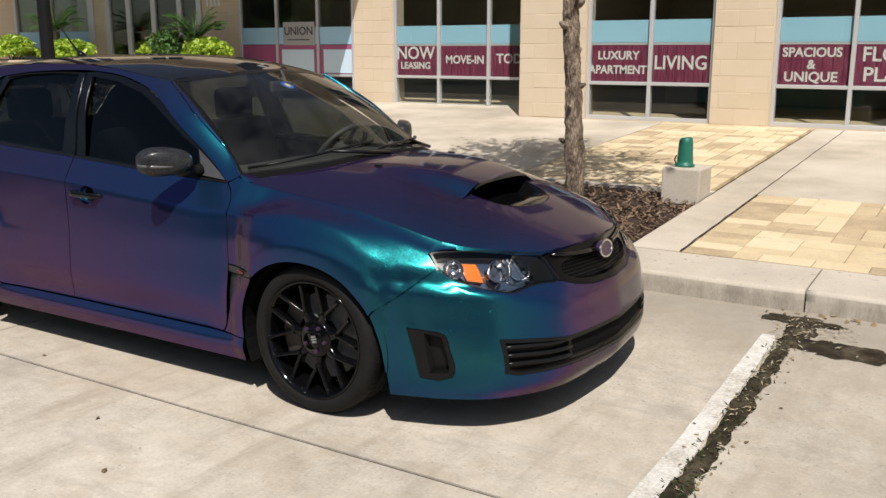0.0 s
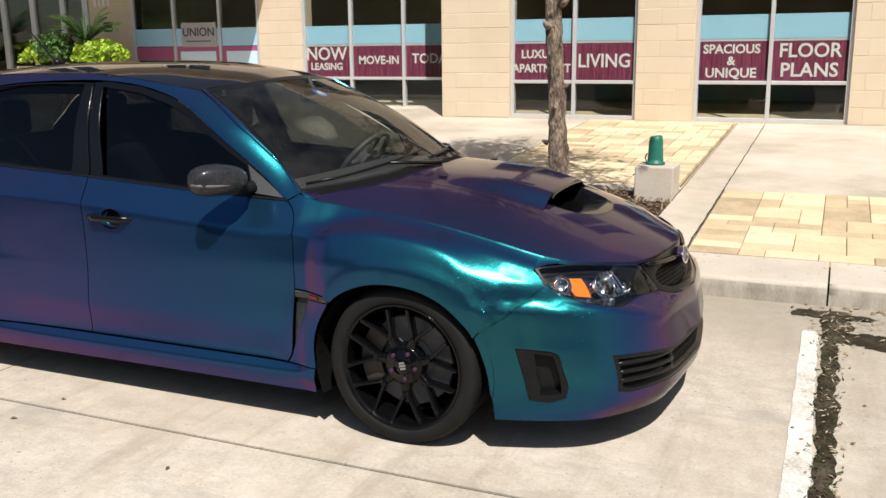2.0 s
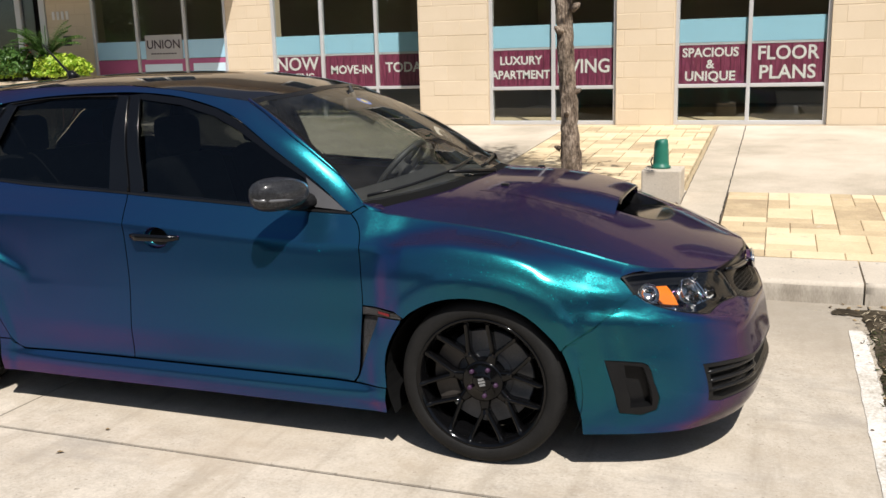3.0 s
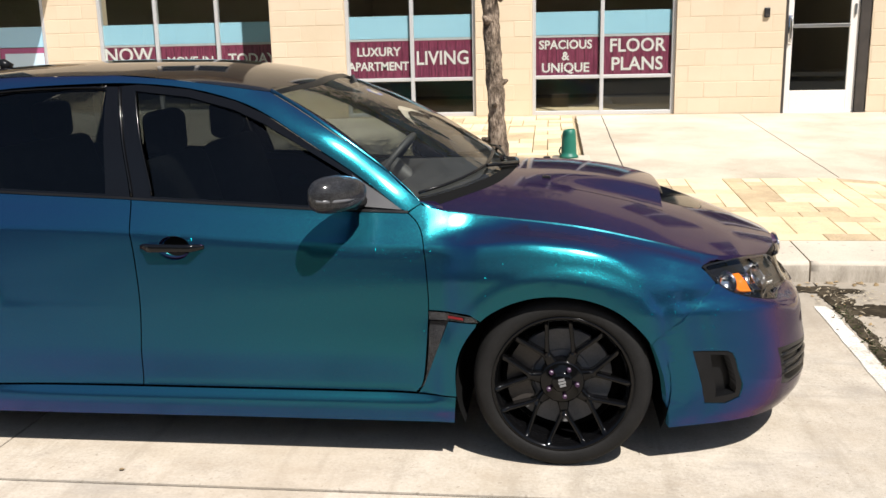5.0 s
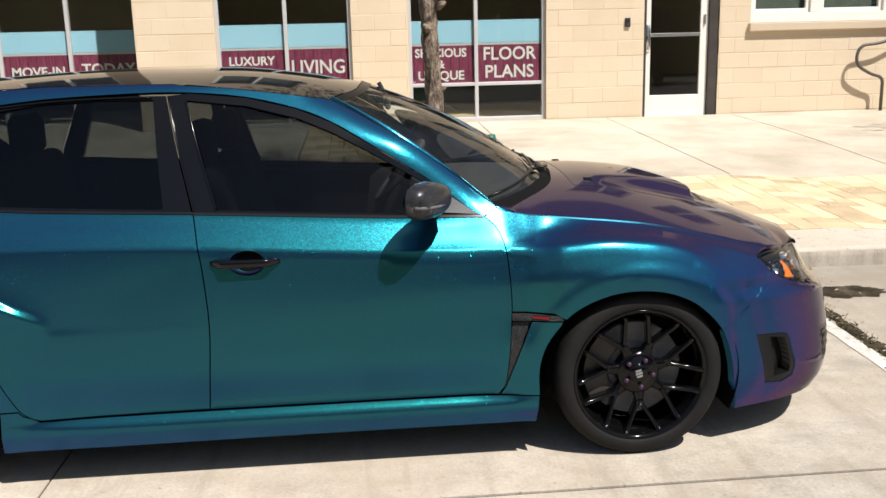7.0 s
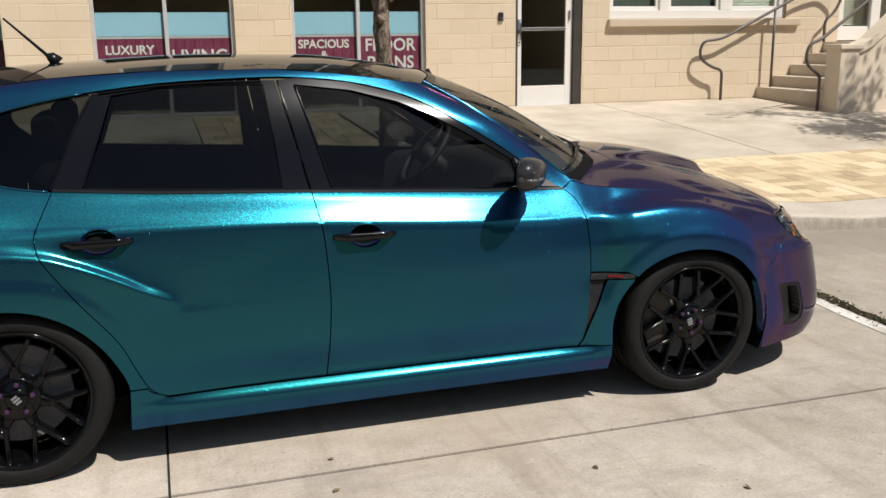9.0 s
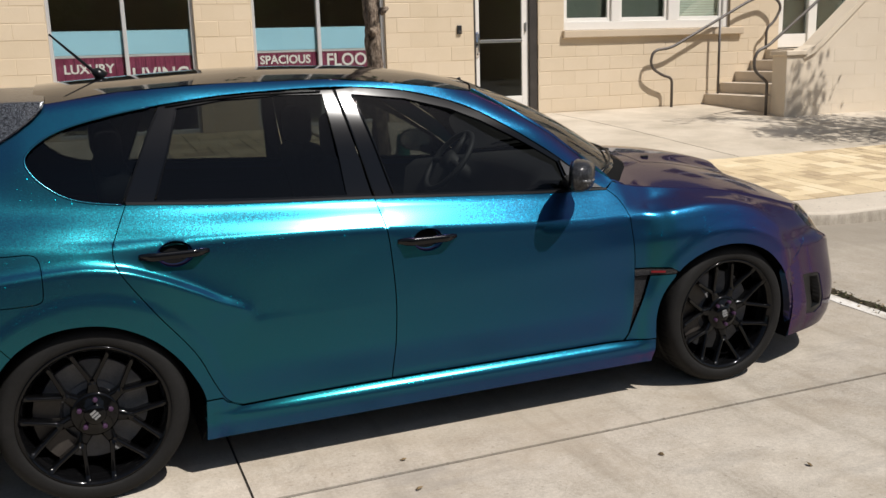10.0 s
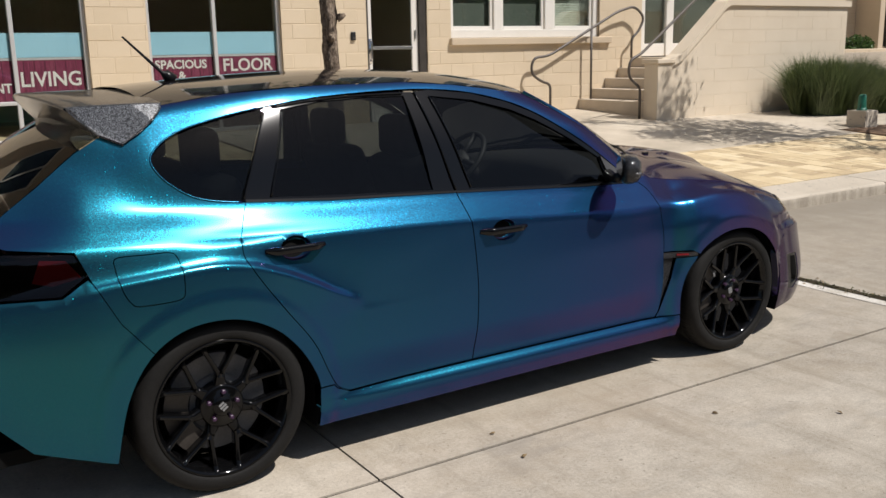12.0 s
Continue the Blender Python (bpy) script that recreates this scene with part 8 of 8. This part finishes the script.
# head lamps
def head_lamp(s):
    out = HL if s > 0 else [(-w, z) for w, z in HL]
    lamp = panel("head_lamp", out, on_front, car, M["lens"], 0.002, 0.03, 0.0, off=-0.001, flange=False, label="clear head lamp with black housing and amber lens")
    panel("housing", out, on_front, lamp, M["satin_black"], -0.001, 0.03, off=0.055, flange=False)
    panel("lamp_rim", out, on_front, lamp, M["satin_black"], 0.0, 0.03, 0.0, off=0.002, holes=[inset(tidy(out), 0.0045)], flange=False)
    inner = [(s * w, z) for w, z in ((0.385, 0.58), (0.470, 0.585), (0.50, 0.688), (0.415, 0.668), (0.392, 0.635))]
    panel("inner_shade", inner, on_front, lamp, M["satin_black"], 0.0, 0.03, 0.05, off=0.012)
    outer = [(s * w, z) for w, z in ((0.712, 0.684), (0.69, 0.690), (0.60, 0.680), (0.50, 0.664), (0.50, 0.585), (0.60, 0.575), (0.68, 0.592), (0.715, 0.630))]
    panel("reflector_bed", outer, on_front, lamp, M["chrome"], 0.0, 0.022, 0.01, off=0.044)
    for k in range(5):
        w0 = 0.476 + 0.0165 * k
        panel("flute", [(s * w0, 0.595), (s * (w0 + 0.008), 0.595), (s * (w0 + 0.008), 0.685), (s * w0, 0.685)], on_front, lamp, M["chrome"], 0.0, 0.03, 0.012, off=0.034)
    # projector bowl
    def bowl(w, z, r, depth, off, mat, name, squash=1.0):
        c = on_front(s * w, z, off)
        n = normal_on(on_front, s * w, z)
        side = n.cross(Vector((0, 0, 1))).normalized()
        up = side.cross(n)
        bm = bmesh.new()
        rings = []
        for j in range(7):
            a = j / 6 * math.pi / 2
            rr, dd = r * math.cos(a), depth * math.sin(a)
            rings.append([bm.verts.new(c - n * dd + (side * math.cos(k * math.tau / 28) + up * math.sin(k * math.tau / 28) * squash) * rr) for k in range(28)])
        for p, q in zip(rings, rings[1:]):
            for k in range(28):
                bm.faces.new((p[k], p[(k + 1) % 28], q[(k + 1) % 28], q[k]))
        return part(name, bm, mat, lamp, "", True)
    bowl(0.592, 0.632, 0.043, 0.05, 0.012, M["chrome"], "reflector")
    bowl(0.592, 0.632, 0.024, -0.018, 0.036, M["lens"], "bulb")
    bowl(0.508, 0.632, 0.046, 0.050, 0.014, M["chrome"], "reflector")
    bowl(0.720, 0.648, 0.040, 0.036, 0.014, M["chrome"], "reflector")
    ring = bmesh.new()
    c, n = on_front(s * 0.592, 0.632, 0.010), normal_on(on_front, s * 0.592, 0.632)
    sd = n.cross(Vector((0, 0, 1))).normalized()
    up = sd.cross(n)
    tube(ring, [c + (sd * math.cos(a) + up * math.sin(a)) * 0.044 for a in [i * math.tau / 28 for i in range(28)]], 0.003, 6, closed=True)
    part("bezel", ring, M["chrome"], lamp, "", True)
    amb = [(s * w, z) for w, z in ((0.692, 0.676), (0.648, 0.672), (0.664, 0.606), (0.706, 0.614))]
    panel("turn_lens", amb, on_front, lamp, M["amber"], 0.0, 0.02, 0.02, off=0.018, label="amber turn signal lens")


for s in (1, -1):
    head_lamp(s)

# ---- mirrors ----
def mirror(s):
    c = Vector((-3.090, 2.690, 0.994))
    def sq(v):
        return math.copysign(abs(v) ** 0.74, v)
    bm = bmesh.new()
    n, rings = 20, []
    for j in range(9):
        a = -math.pi / 2 + math.pi * j / 8
        rings.append([Vector((math.sin(a) * 0.066, math.cos(a) ** 0.5 * sq(math.cos(k * math.tau / n)) * 0.120, math.cos(a) ** 0.5 * sq(math.sin(k * math.tau / n)) * 0.064)) if 0 < j < 8 else Vector((math.sin(a) * 0.066, 0, 0)) for k in range(n)])
    g = []
    for r in rings:
        row = []
        for p in r:
            q = p.copy()
            q.x = q.x if q.x > 0 else q.x * 0.35
            q.z *= 1.0 - 0.18 * (q.y / 0.105) * (1 if q.y > 0 else 0.2)
            q = Euler((0, 0, radians(-36))).to_matrix() @ q + c
            row.append(bm.verts.new((q.x, q.y if s > 0 else 2 * CAR_Y - q.y, q.z)))
        g.append(row)
    for a, b in zip(g, g[1:]):
        for k in range(n):
            bm.faces.new((a[k], a[(k + 1) % n], b[(k + 1) % n], b[k]))
    bmesh.ops.remove_doubles(bm, verts=bm.verts, dist=0.0005)
    bmesh.ops.recalc_face_normals(bm, faces=bm.faces)
    mi = part("door_mirror", bm, M["carbon"], car, "carbon black door mirror", True)
    def at(x, y, z):
        return (x, y if s > 0 else 2 * CAR_Y - y, z)
    bm = bmesh.new()
    tube(bm, [at(-3.075, 2.735, 0.950), at(-3.055, 2.79, 0.938), at(-3.04, 2.85, 0.945)], [0.024, 0.022, 0.03], 10)
    part("foot", bm, M["satin_black"], mi, "", True)
    bm = bmesh.new()
    turn = Euler((0, 0, radians(-36))).to_matrix()
    tube(bm, [at(*(turn @ Vector(p) + c)) for p in ((0.030, -0.112, -0.010), (0.048, -0.088, -0.012), (0.057, -0.055, -0.015), (0.0605, -0.01, -0.017), (0.060, 0.03, -0.018))], [0.005, 0.008, 0.008, 0.007, 0.004], 8)
    part("turn_signal", bm, M["signal_strip"], mi, "clear turn signal strip", True)
    bm = bmesh.new()
    q = Euler((0, 0, radians(-36))).to_matrix()
    vs = [bm.verts.new(at(*(q @ Vector((-0.0245, 0.100 * math.cos(a), 0.056 * math.sin(a))) + c))) for a in [i * math.tau / 20 for i in range(20)]]
    bm.faces.new(vs)
    part("mirror_glass", bm, M["chrome"], mi)


for s in (1, -1):
    mirror(s)

# ---- wheels ----
def lathe(bm, prof, n=64):
    """Spin (radius, depth) about the wheel's axle; depth runs inwards from the outer face."""
    rings = [[bm.verts.new((r * math.cos(k * math.tau / n), d, r * math.sin(k * math.tau / n))) for k in range(n)] for r, d in prof]
    for a, b in zip(rings, rings[1:]):
        for k in range(n):
            bm.faces.new((a[k], a[(k + 1) % n], b[(k + 1) % n], b[k]))
    return bm


def beam(bm, pts, wide, deep):
    """A tapering bar of near-rectangular section, in the wheel's face."""
    rows = []
    for i, (p, w, d) in enumerate(zip(pts, wide, deep)):
        a, b = pts[max(0, i - 1)], pts[min(len(pts) - 1, i + 1)]
        t = (Vector(b) - Vector(a))
        t.y = 0
        t.normalize()
        s = Vector((-t.z, 0, t.x))
        p = Vector(p)
        rows.append([bm.verts.new(c) for c in (p + s * w * 0.62, p + s * w + Vector((0, 0.006, 0)), p + s * w * 0.9 + Vector((0, d, 0)), p - s * w * 0.9 + Vector((0, d, 0)), p - s * w + Vector((0, 0.006, 0)), p - s * w * 0.62)])
    for a, b in zip(rows, rows[1:]):
        for k in range(6):
            bm.faces.new((a[k], a[(k + 1) % 6], b[(k + 1) % 6], b[k]))
    bm.faces.new(rows[0])
    bm.faces.new(rows[-1][::-1])


TYRE_R = 0.3145
wheel = new("wheel")
wheel.parent = car
tagged(wheel, "black seven-spoke alloy wheel with low-profile tyre")
bm = bmesh.new()
R = TYRE_R
lathe(bm, [(0.243, 0.030), (0.245, 0.012), (0.252, 0.004), (0.262, 0.001), (0.275, 0.0), (0.288, 0.003), (0.299, 0.010), (0.307, 0.022), (0.3125, 0.036), (R, 0.055), (R, 0.09), (R - 0.007, 0.0905), (R - 0.007, 0.098), (R, 0.0985), (R, 0.14), (R - 0.007, 0.1405), (R - 0.007, 0.148), (R, 0.1485), (R, 0.19), (0.309, 0.215), (0.295, 0.232), (0.26, 0.236), (0.243, 0.21)], 96)
part("tyre", bm, M["tyre"], wheel, "worn low-profile black tyre", True)
bm = bmesh.new()
for i in range(64):
    a = i * math.tau / 64
    for r0, d0, r1, d1 in ((R + 0.0004, 0.085, 0.3095, 0.026),):
        p, q = Vector((r0 * math.cos(a), d0, r0 * math.sin(a))), Vector((r1 * math.cos(a + 0.035), d1, r1 * math.sin(a + 0.035)))
        mid = Vector(((0.3142) * math.cos(a + 0.02), 0.052, 0.3142 * math.sin(a + 0.02)))
        tube(bm, [p, mid, q], 0.0013, 4)
part("tread", bm, M["void"], wheel)
bm = bmesh.new()
lathe(bm, [(0.246, 0.028), (0.249, 0.010), (0.247, 0.004), (0.242, 0.004), (0.236, 0.010), (0.229, 0.022), (0.222, 0.05), (0.215, 0.12), (0.215, 0.2), (0.24, 0.215)], 96)
part("rim", bm, M["wheel_black"], wheel, "gloss black rim", True)
for i in range(7):
    a0 = radians(68 + i * 360 / 7)
    def pt(r, a, d):
        return (r * math.cos(a), d, r * math.sin(a))
    bm = bmesh.new()
    beam(bm, [pt(0.045, a0, 0.040), pt(0.075, a0, 0.038), pt(0.100, a0, 0.034), pt(0.126, a0, 0.030)], [0.030, 0.022, 0.0165, 0.0140], [0.045, 0.04, 0.036, 0.034])
    for s in (1, -1):
        beam(bm, [pt(0.106, a0 + s * 0.035, 0.033), pt(0.126, a0 + s * 0.075, 0.030), pt(0.165, a0 + s * 0.180, 0.024), pt(0.210, a0 + s * 0.250, 0.016), pt(0.238, a0 + s * 0.272, 0.007)], [0.0095, 0.0085, 0.0075, 0.0078, 0.0120], [0.040, 0.040, 0.045, 0.05, 0.055])
    part("spoke", bm, M["wheel_black"], wheel, "", True)
bm = bmesh.new()
lathe(bm, [(0.0005, 0.026), (0.033, 0.026), (0.036, 0.030), (0.038, 0.033), (0.070, 0.033), (0.078, 0.038), (0.080, 0.05), (0.080, 0.09)], 48)
part("hub", bm, M["wheel_black"], wheel, "", True)
bm = bmesh.new()
for k, (u, l) in enumerate(((-0.011, 0.011), (0.0, 0.013), (0.011, 0.011))):
    box(bm, u - 0.0038, u + 0.0038, 0.0235, 0.026, -l, l)
bmesh.ops.rotate(bm, verts=bm.verts, cent=(0, 0, 0), matrix=Euler((0, radians(75), 0)).to_matrix())
part("cap_mark", bm, M["silver_trim"], wheel, "pale bars on the centre cap")
for i in range(5):
    a = radians(64 + i * 72)
    bm = bmesh.new()
    c = Vector((0.053 * math.cos(a), 0.0, 0.053 * math.sin(a)))
    tube(bm, [c + Vector((0, 0.038, 0)), c + Vector((0, 0.022, 0)), c + Vector((0, 0.020, 0))], [0.0085, 0.0085, 0.0055], 6)
    part("lug_nut", bm, M["purple"], wheel, "purple anodised lug nut")
bm = bmesh.new()
lathe(bm, [(0.075, 0.088), (0.100, 0.090), (0.103, 0.098), (0.176, 0.098), (0.178, 0.100), (0.178, 0.122), (0.075, 0.124)], 64)
part("brake_disc", bm, M["disc"], wheel, "bare steel brake disc")
bm = bmesh.new()
for i in range(9):
    a0, a1 = radians(132 + i * 9), radians(132 + (i + 1) * 9)
    for r0, r1 in ((0.112, 0.196),):
        vs = [bm.verts.new((r * math.cos(a), d, r * math.sin(a))) for d in (0.070, 0.15) for r, a in ((r0, a0), (r1, a0), (r1, a1), (r0, a1))]
        for q in ((0, 1, 2, 3), (7, 6, 5, 4), (0, 4, 5, 1), (1, 5, 6, 2), (2, 6, 7, 3), (3, 7, 4, 0)):
            bm.faces.new([vs[i_] for i_ in q])
bmesh.ops.remove_doubles(bm, verts=bm.verts, dist=0.0005)
bmesh.ops.recalc_face_normals(bm, faces=bm.faces)
part("caliper", bm, M["dark_metal"], wheel, "dark brake caliper")
# near-black disc for the shade behind the spokes
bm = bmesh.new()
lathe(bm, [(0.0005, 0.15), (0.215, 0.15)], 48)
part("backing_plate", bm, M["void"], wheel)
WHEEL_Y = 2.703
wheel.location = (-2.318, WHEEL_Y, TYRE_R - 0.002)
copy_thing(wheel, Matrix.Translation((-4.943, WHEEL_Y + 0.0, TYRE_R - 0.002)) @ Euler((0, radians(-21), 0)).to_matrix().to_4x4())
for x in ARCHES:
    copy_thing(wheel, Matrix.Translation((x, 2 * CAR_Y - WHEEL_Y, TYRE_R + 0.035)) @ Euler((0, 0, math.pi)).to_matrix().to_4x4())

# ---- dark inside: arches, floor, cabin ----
# near-black liners and blocks stand for the shade inside and below the body
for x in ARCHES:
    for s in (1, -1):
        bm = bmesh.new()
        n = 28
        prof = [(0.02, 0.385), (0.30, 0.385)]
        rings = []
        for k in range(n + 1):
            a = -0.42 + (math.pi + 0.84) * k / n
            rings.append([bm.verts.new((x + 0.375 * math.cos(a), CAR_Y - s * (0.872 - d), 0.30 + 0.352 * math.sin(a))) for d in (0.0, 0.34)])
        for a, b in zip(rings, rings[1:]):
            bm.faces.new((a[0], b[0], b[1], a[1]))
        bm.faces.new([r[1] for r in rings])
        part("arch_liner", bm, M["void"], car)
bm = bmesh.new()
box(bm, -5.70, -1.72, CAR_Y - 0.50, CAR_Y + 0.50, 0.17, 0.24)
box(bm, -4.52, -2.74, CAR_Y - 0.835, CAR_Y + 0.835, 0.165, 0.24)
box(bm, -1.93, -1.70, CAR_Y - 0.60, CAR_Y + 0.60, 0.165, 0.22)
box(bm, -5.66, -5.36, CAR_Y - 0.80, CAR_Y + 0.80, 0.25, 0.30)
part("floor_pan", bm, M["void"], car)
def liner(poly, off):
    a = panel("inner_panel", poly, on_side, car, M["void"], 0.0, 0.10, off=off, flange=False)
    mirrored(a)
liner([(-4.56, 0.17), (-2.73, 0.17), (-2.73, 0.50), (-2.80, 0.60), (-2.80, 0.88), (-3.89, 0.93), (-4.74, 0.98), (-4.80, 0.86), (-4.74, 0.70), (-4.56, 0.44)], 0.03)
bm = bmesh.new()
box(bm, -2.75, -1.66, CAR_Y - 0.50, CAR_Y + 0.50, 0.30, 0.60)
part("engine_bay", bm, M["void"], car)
# dashboard, wheel, seats
rows = [[Vector((spl(BASE_X, abs(w)) + d, CAR_Y - w, spl(BASE_Z, abs(w)) + h)) for w in [-0.66 + 0.066 * i for i in range(21)]] for d, h in ((-0.02, -0.02), (-0.14, -0.015), (-0.36, -0.02), (-0.42, -0.06), (-0.45, -0.30))]
grid_part("dashboard", rows, M["dash"], car, "dark grey dashboard")
bm = bmesh.new()
sw = Vector((-3.12, CAR_Y + 0.36, 0.93))
ax = Vector((0.42, 0, -0.35)).normalized()
sd = Vector((0, 1, 0))
up = sd.cross(ax).normalized()
tube(bm, [sw + (sd * math.cos(a) + up * math.sin(a)) * 0.175 for a in [i * math.tau / 32 for i in range(32)]], 0.015, 8, closed=True)
for a in (0.1, math.pi - 0.1, -math.pi / 2):
    tube(bm, [sw, sw + (sd * math.cos(a) + up * math.sin(a)) * 0.17], 0.016, 6)
tube(bm, [sw - ax * 0.02, sw + ax * 0.25], [0.055, 0.03], 12)
part("steering_wheel", bm, M["dash"], car, "black steering wheel", True)
def seat(y, x, w):
    bm = bmesh.new()
    box(bm, x - 0.12, x + 0.42, y - w, y + w, 0.36, 0.52, 0.05, 3)
    part("seat", bm, M["seat"], car, "dark cloth seat", True)
    bm = bmesh.new()
    box(bm, -0.09, 0.06, y - w, y + w, 0.0, 0.62, 0.055, 3)
    bmesh.ops.rotate(bm, verts=bm.verts, cent=(0, y, 0), matrix=Euler((0, radians(-16), 0)).to_matrix())
    bmesh.ops.translate(bm, vec=(x - 0.06, 0, 0.48), verts=bm.verts)
    part("backrest", bm, M["seat"], car, "", True)
    for hy in ((y,) if w < 0.4 else (y - 0.36, y + 0.36)):
        bm = bmesh.new()
        box(bm, x - 0.30, x - 0.20, hy - 0.13, hy + 0.13, 1.07, 1.25, 0.04, 3)
        part("head_rest", bm, M["seat"], car, "", True)
seat(CAR_Y - 0.36, -3.66, 0.25)
seat(CAR_Y + 0.36, -3.66, 0.25)
seat(CAR_Y, -4.55, 0.60)
bm = bmesh.new()
box(bm, -3.19, -3.165, CAR_Y - 0.12, CAR_Y + 0.12, 1.25, 1.31, 0.012, 2)
tube(bm, [(-3.18, CAR_Y, 1.30), (-3.21, CAR_Y, 1.36)], 0.01, 6)
part("rear_view_mirror", bm, M["dash"], car)
bm = bmesh.new()
a = screen_point(0.10, 0.80, 0.004)
vs = [bm.verts.new(screen_point(0.135 + 0.05 * math.cos(k * math.tau / 20), 0.765 + 0.045 * math.sin(k * math.tau / 20), 0.004)) for k in range(20)]
bm.faces.new(vs)
st = part("screen_sticker", bm, M["sticker"], screen, "blue sticker at the head of the windscreen")
bm = bmesh.new()
vs = [bm.verts.new(screen_point(0.135 + 0.02 * math.cos(k * math.tau / 16), 0.765 + 0.025 * math.sin(k * math.tau / 16), 0.003)) for k in range(16)]
bm.faces.new(vs)
part("sticker_mark", bm, M["sticker_dot"], st)


# ---- pieces of walls and paving ----
def paver_layout(x0, x1, y0, y1, u, seed):
    """Random ashlar of one-, two- and four-unit pavers."""
    rnd = random.Random(seed)
    nx, ny = round((x1 - x0) / u), round((y1 - y0) / u)
    used, out = set(), []
    for j in range(ny):
        for i in range(nx):
            if (i, j) in used:
                continue
            for w, h in rnd.sample([(2, 1), (2, 1), (2, 2), (1, 2), (1, 1), (2, 1)], 6) + [(1, 1)]:
                cells = [(i + a, j + b) for a in range(w) for b in range(h)]
                if i + w <= nx and j + h <= ny and not used.intersection(cells):
                    used.update(cells)
                    out.append((x0 + i * u, y0 + j * u, w * u, h * u))
                    break
    return out


PAVER_MESHES = {}
paving = tagged(new("paver_band"), "bands of tan and brown concrete pavers in the pavement", "pavers", kind="structure")
single, joined = [], bmesh.new()
for region, u, seed in (((-1.69, 6.215, 5.565, 7.545), 0.155, 3), ((-3.94, -2.04, 7.565, 11.845), 0.155, 8)):
    for x, y, w, h in paver_layout(*region, u, seed):
        if seed == 3 and x < 2.9 and len(single) < 300:
            single.append((x, y, w, h))
        else:
            a = 0.002
            z = [walk_z(x + p, y + q) + 0.001 for p, q in ((0, 0), (w, 0), (w, h), (0, h))]
            c = [(x + a, y + a), (x + w - a, y + a), (x + w - a, y + h - a), (x + a, y + h - a)]
            o = [joined.verts.new((p + (0.004 if k in (0, 3) else -0.004), q + (0.004 if k < 2 else -0.004), zz)) for k, ((p, q), zz) in enumerate(zip(c, z))]
            i4 = [joined.verts.new((p, q, zz - 0.03)) for (p, q), zz in zip(c, z)]
            joined.faces.new(o)
            for k in range(4):
                joined.faces.new((o[k], i4[k], i4[(k + 1) % 4], o[(k + 1) % 4]))
rnd = random.Random(12)
for x, y, w, h in single:
    key = (round(w, 3), round(h, 3))
    if key not in PAVER_MESHES:
        bm = bmesh.new()
        box(bm, 0.0018, w - 0.0018, 0.0018, h - 0.0018, -0.045, 0)
        bmesh.ops.bevel(bm, geom=[e for e in bm.edges if all(v.co.z > -0.01 for v in e.verts)], offset=0.004, segments=1, affect="EDGES")
        PAVER_MESHES[key] = mesh_of("paver", bm, M["paver"])
    ob = new("paver", PAVER_MESHES[key])
    ob.parent = paving
    sx, sy = (walk_z(x + w, y) - walk_z(x, y)) / w, (walk_z(x, y + h) - walk_z(x, y)) / h
    ob.matrix_local = Matrix.Translation((x, y, walk_z(x, y) + rnd.uniform(-0.001, 0.002))) @ Euler((math.atan(sy), -math.atan(sx), 0)).to_matrix().to_4x4()
bmesh.ops.recalc_face_normals(joined, faces=joined.faces)
tagged(part("paver_field", joined, M["paver"], paving), kind="stuff")

rows_of_blocks(wall_main, -6.09, 14.0, FACADE, 0.33, 3.6, holes_main, 300, lambda x, z: x < 6 and z < 2.6)
rows_of_blocks(wall_back, -26.0, -6.0, RECESS, 0.33, 3.6, holes_back, 120, lambda x, z: x > -14 and z < 2.6)
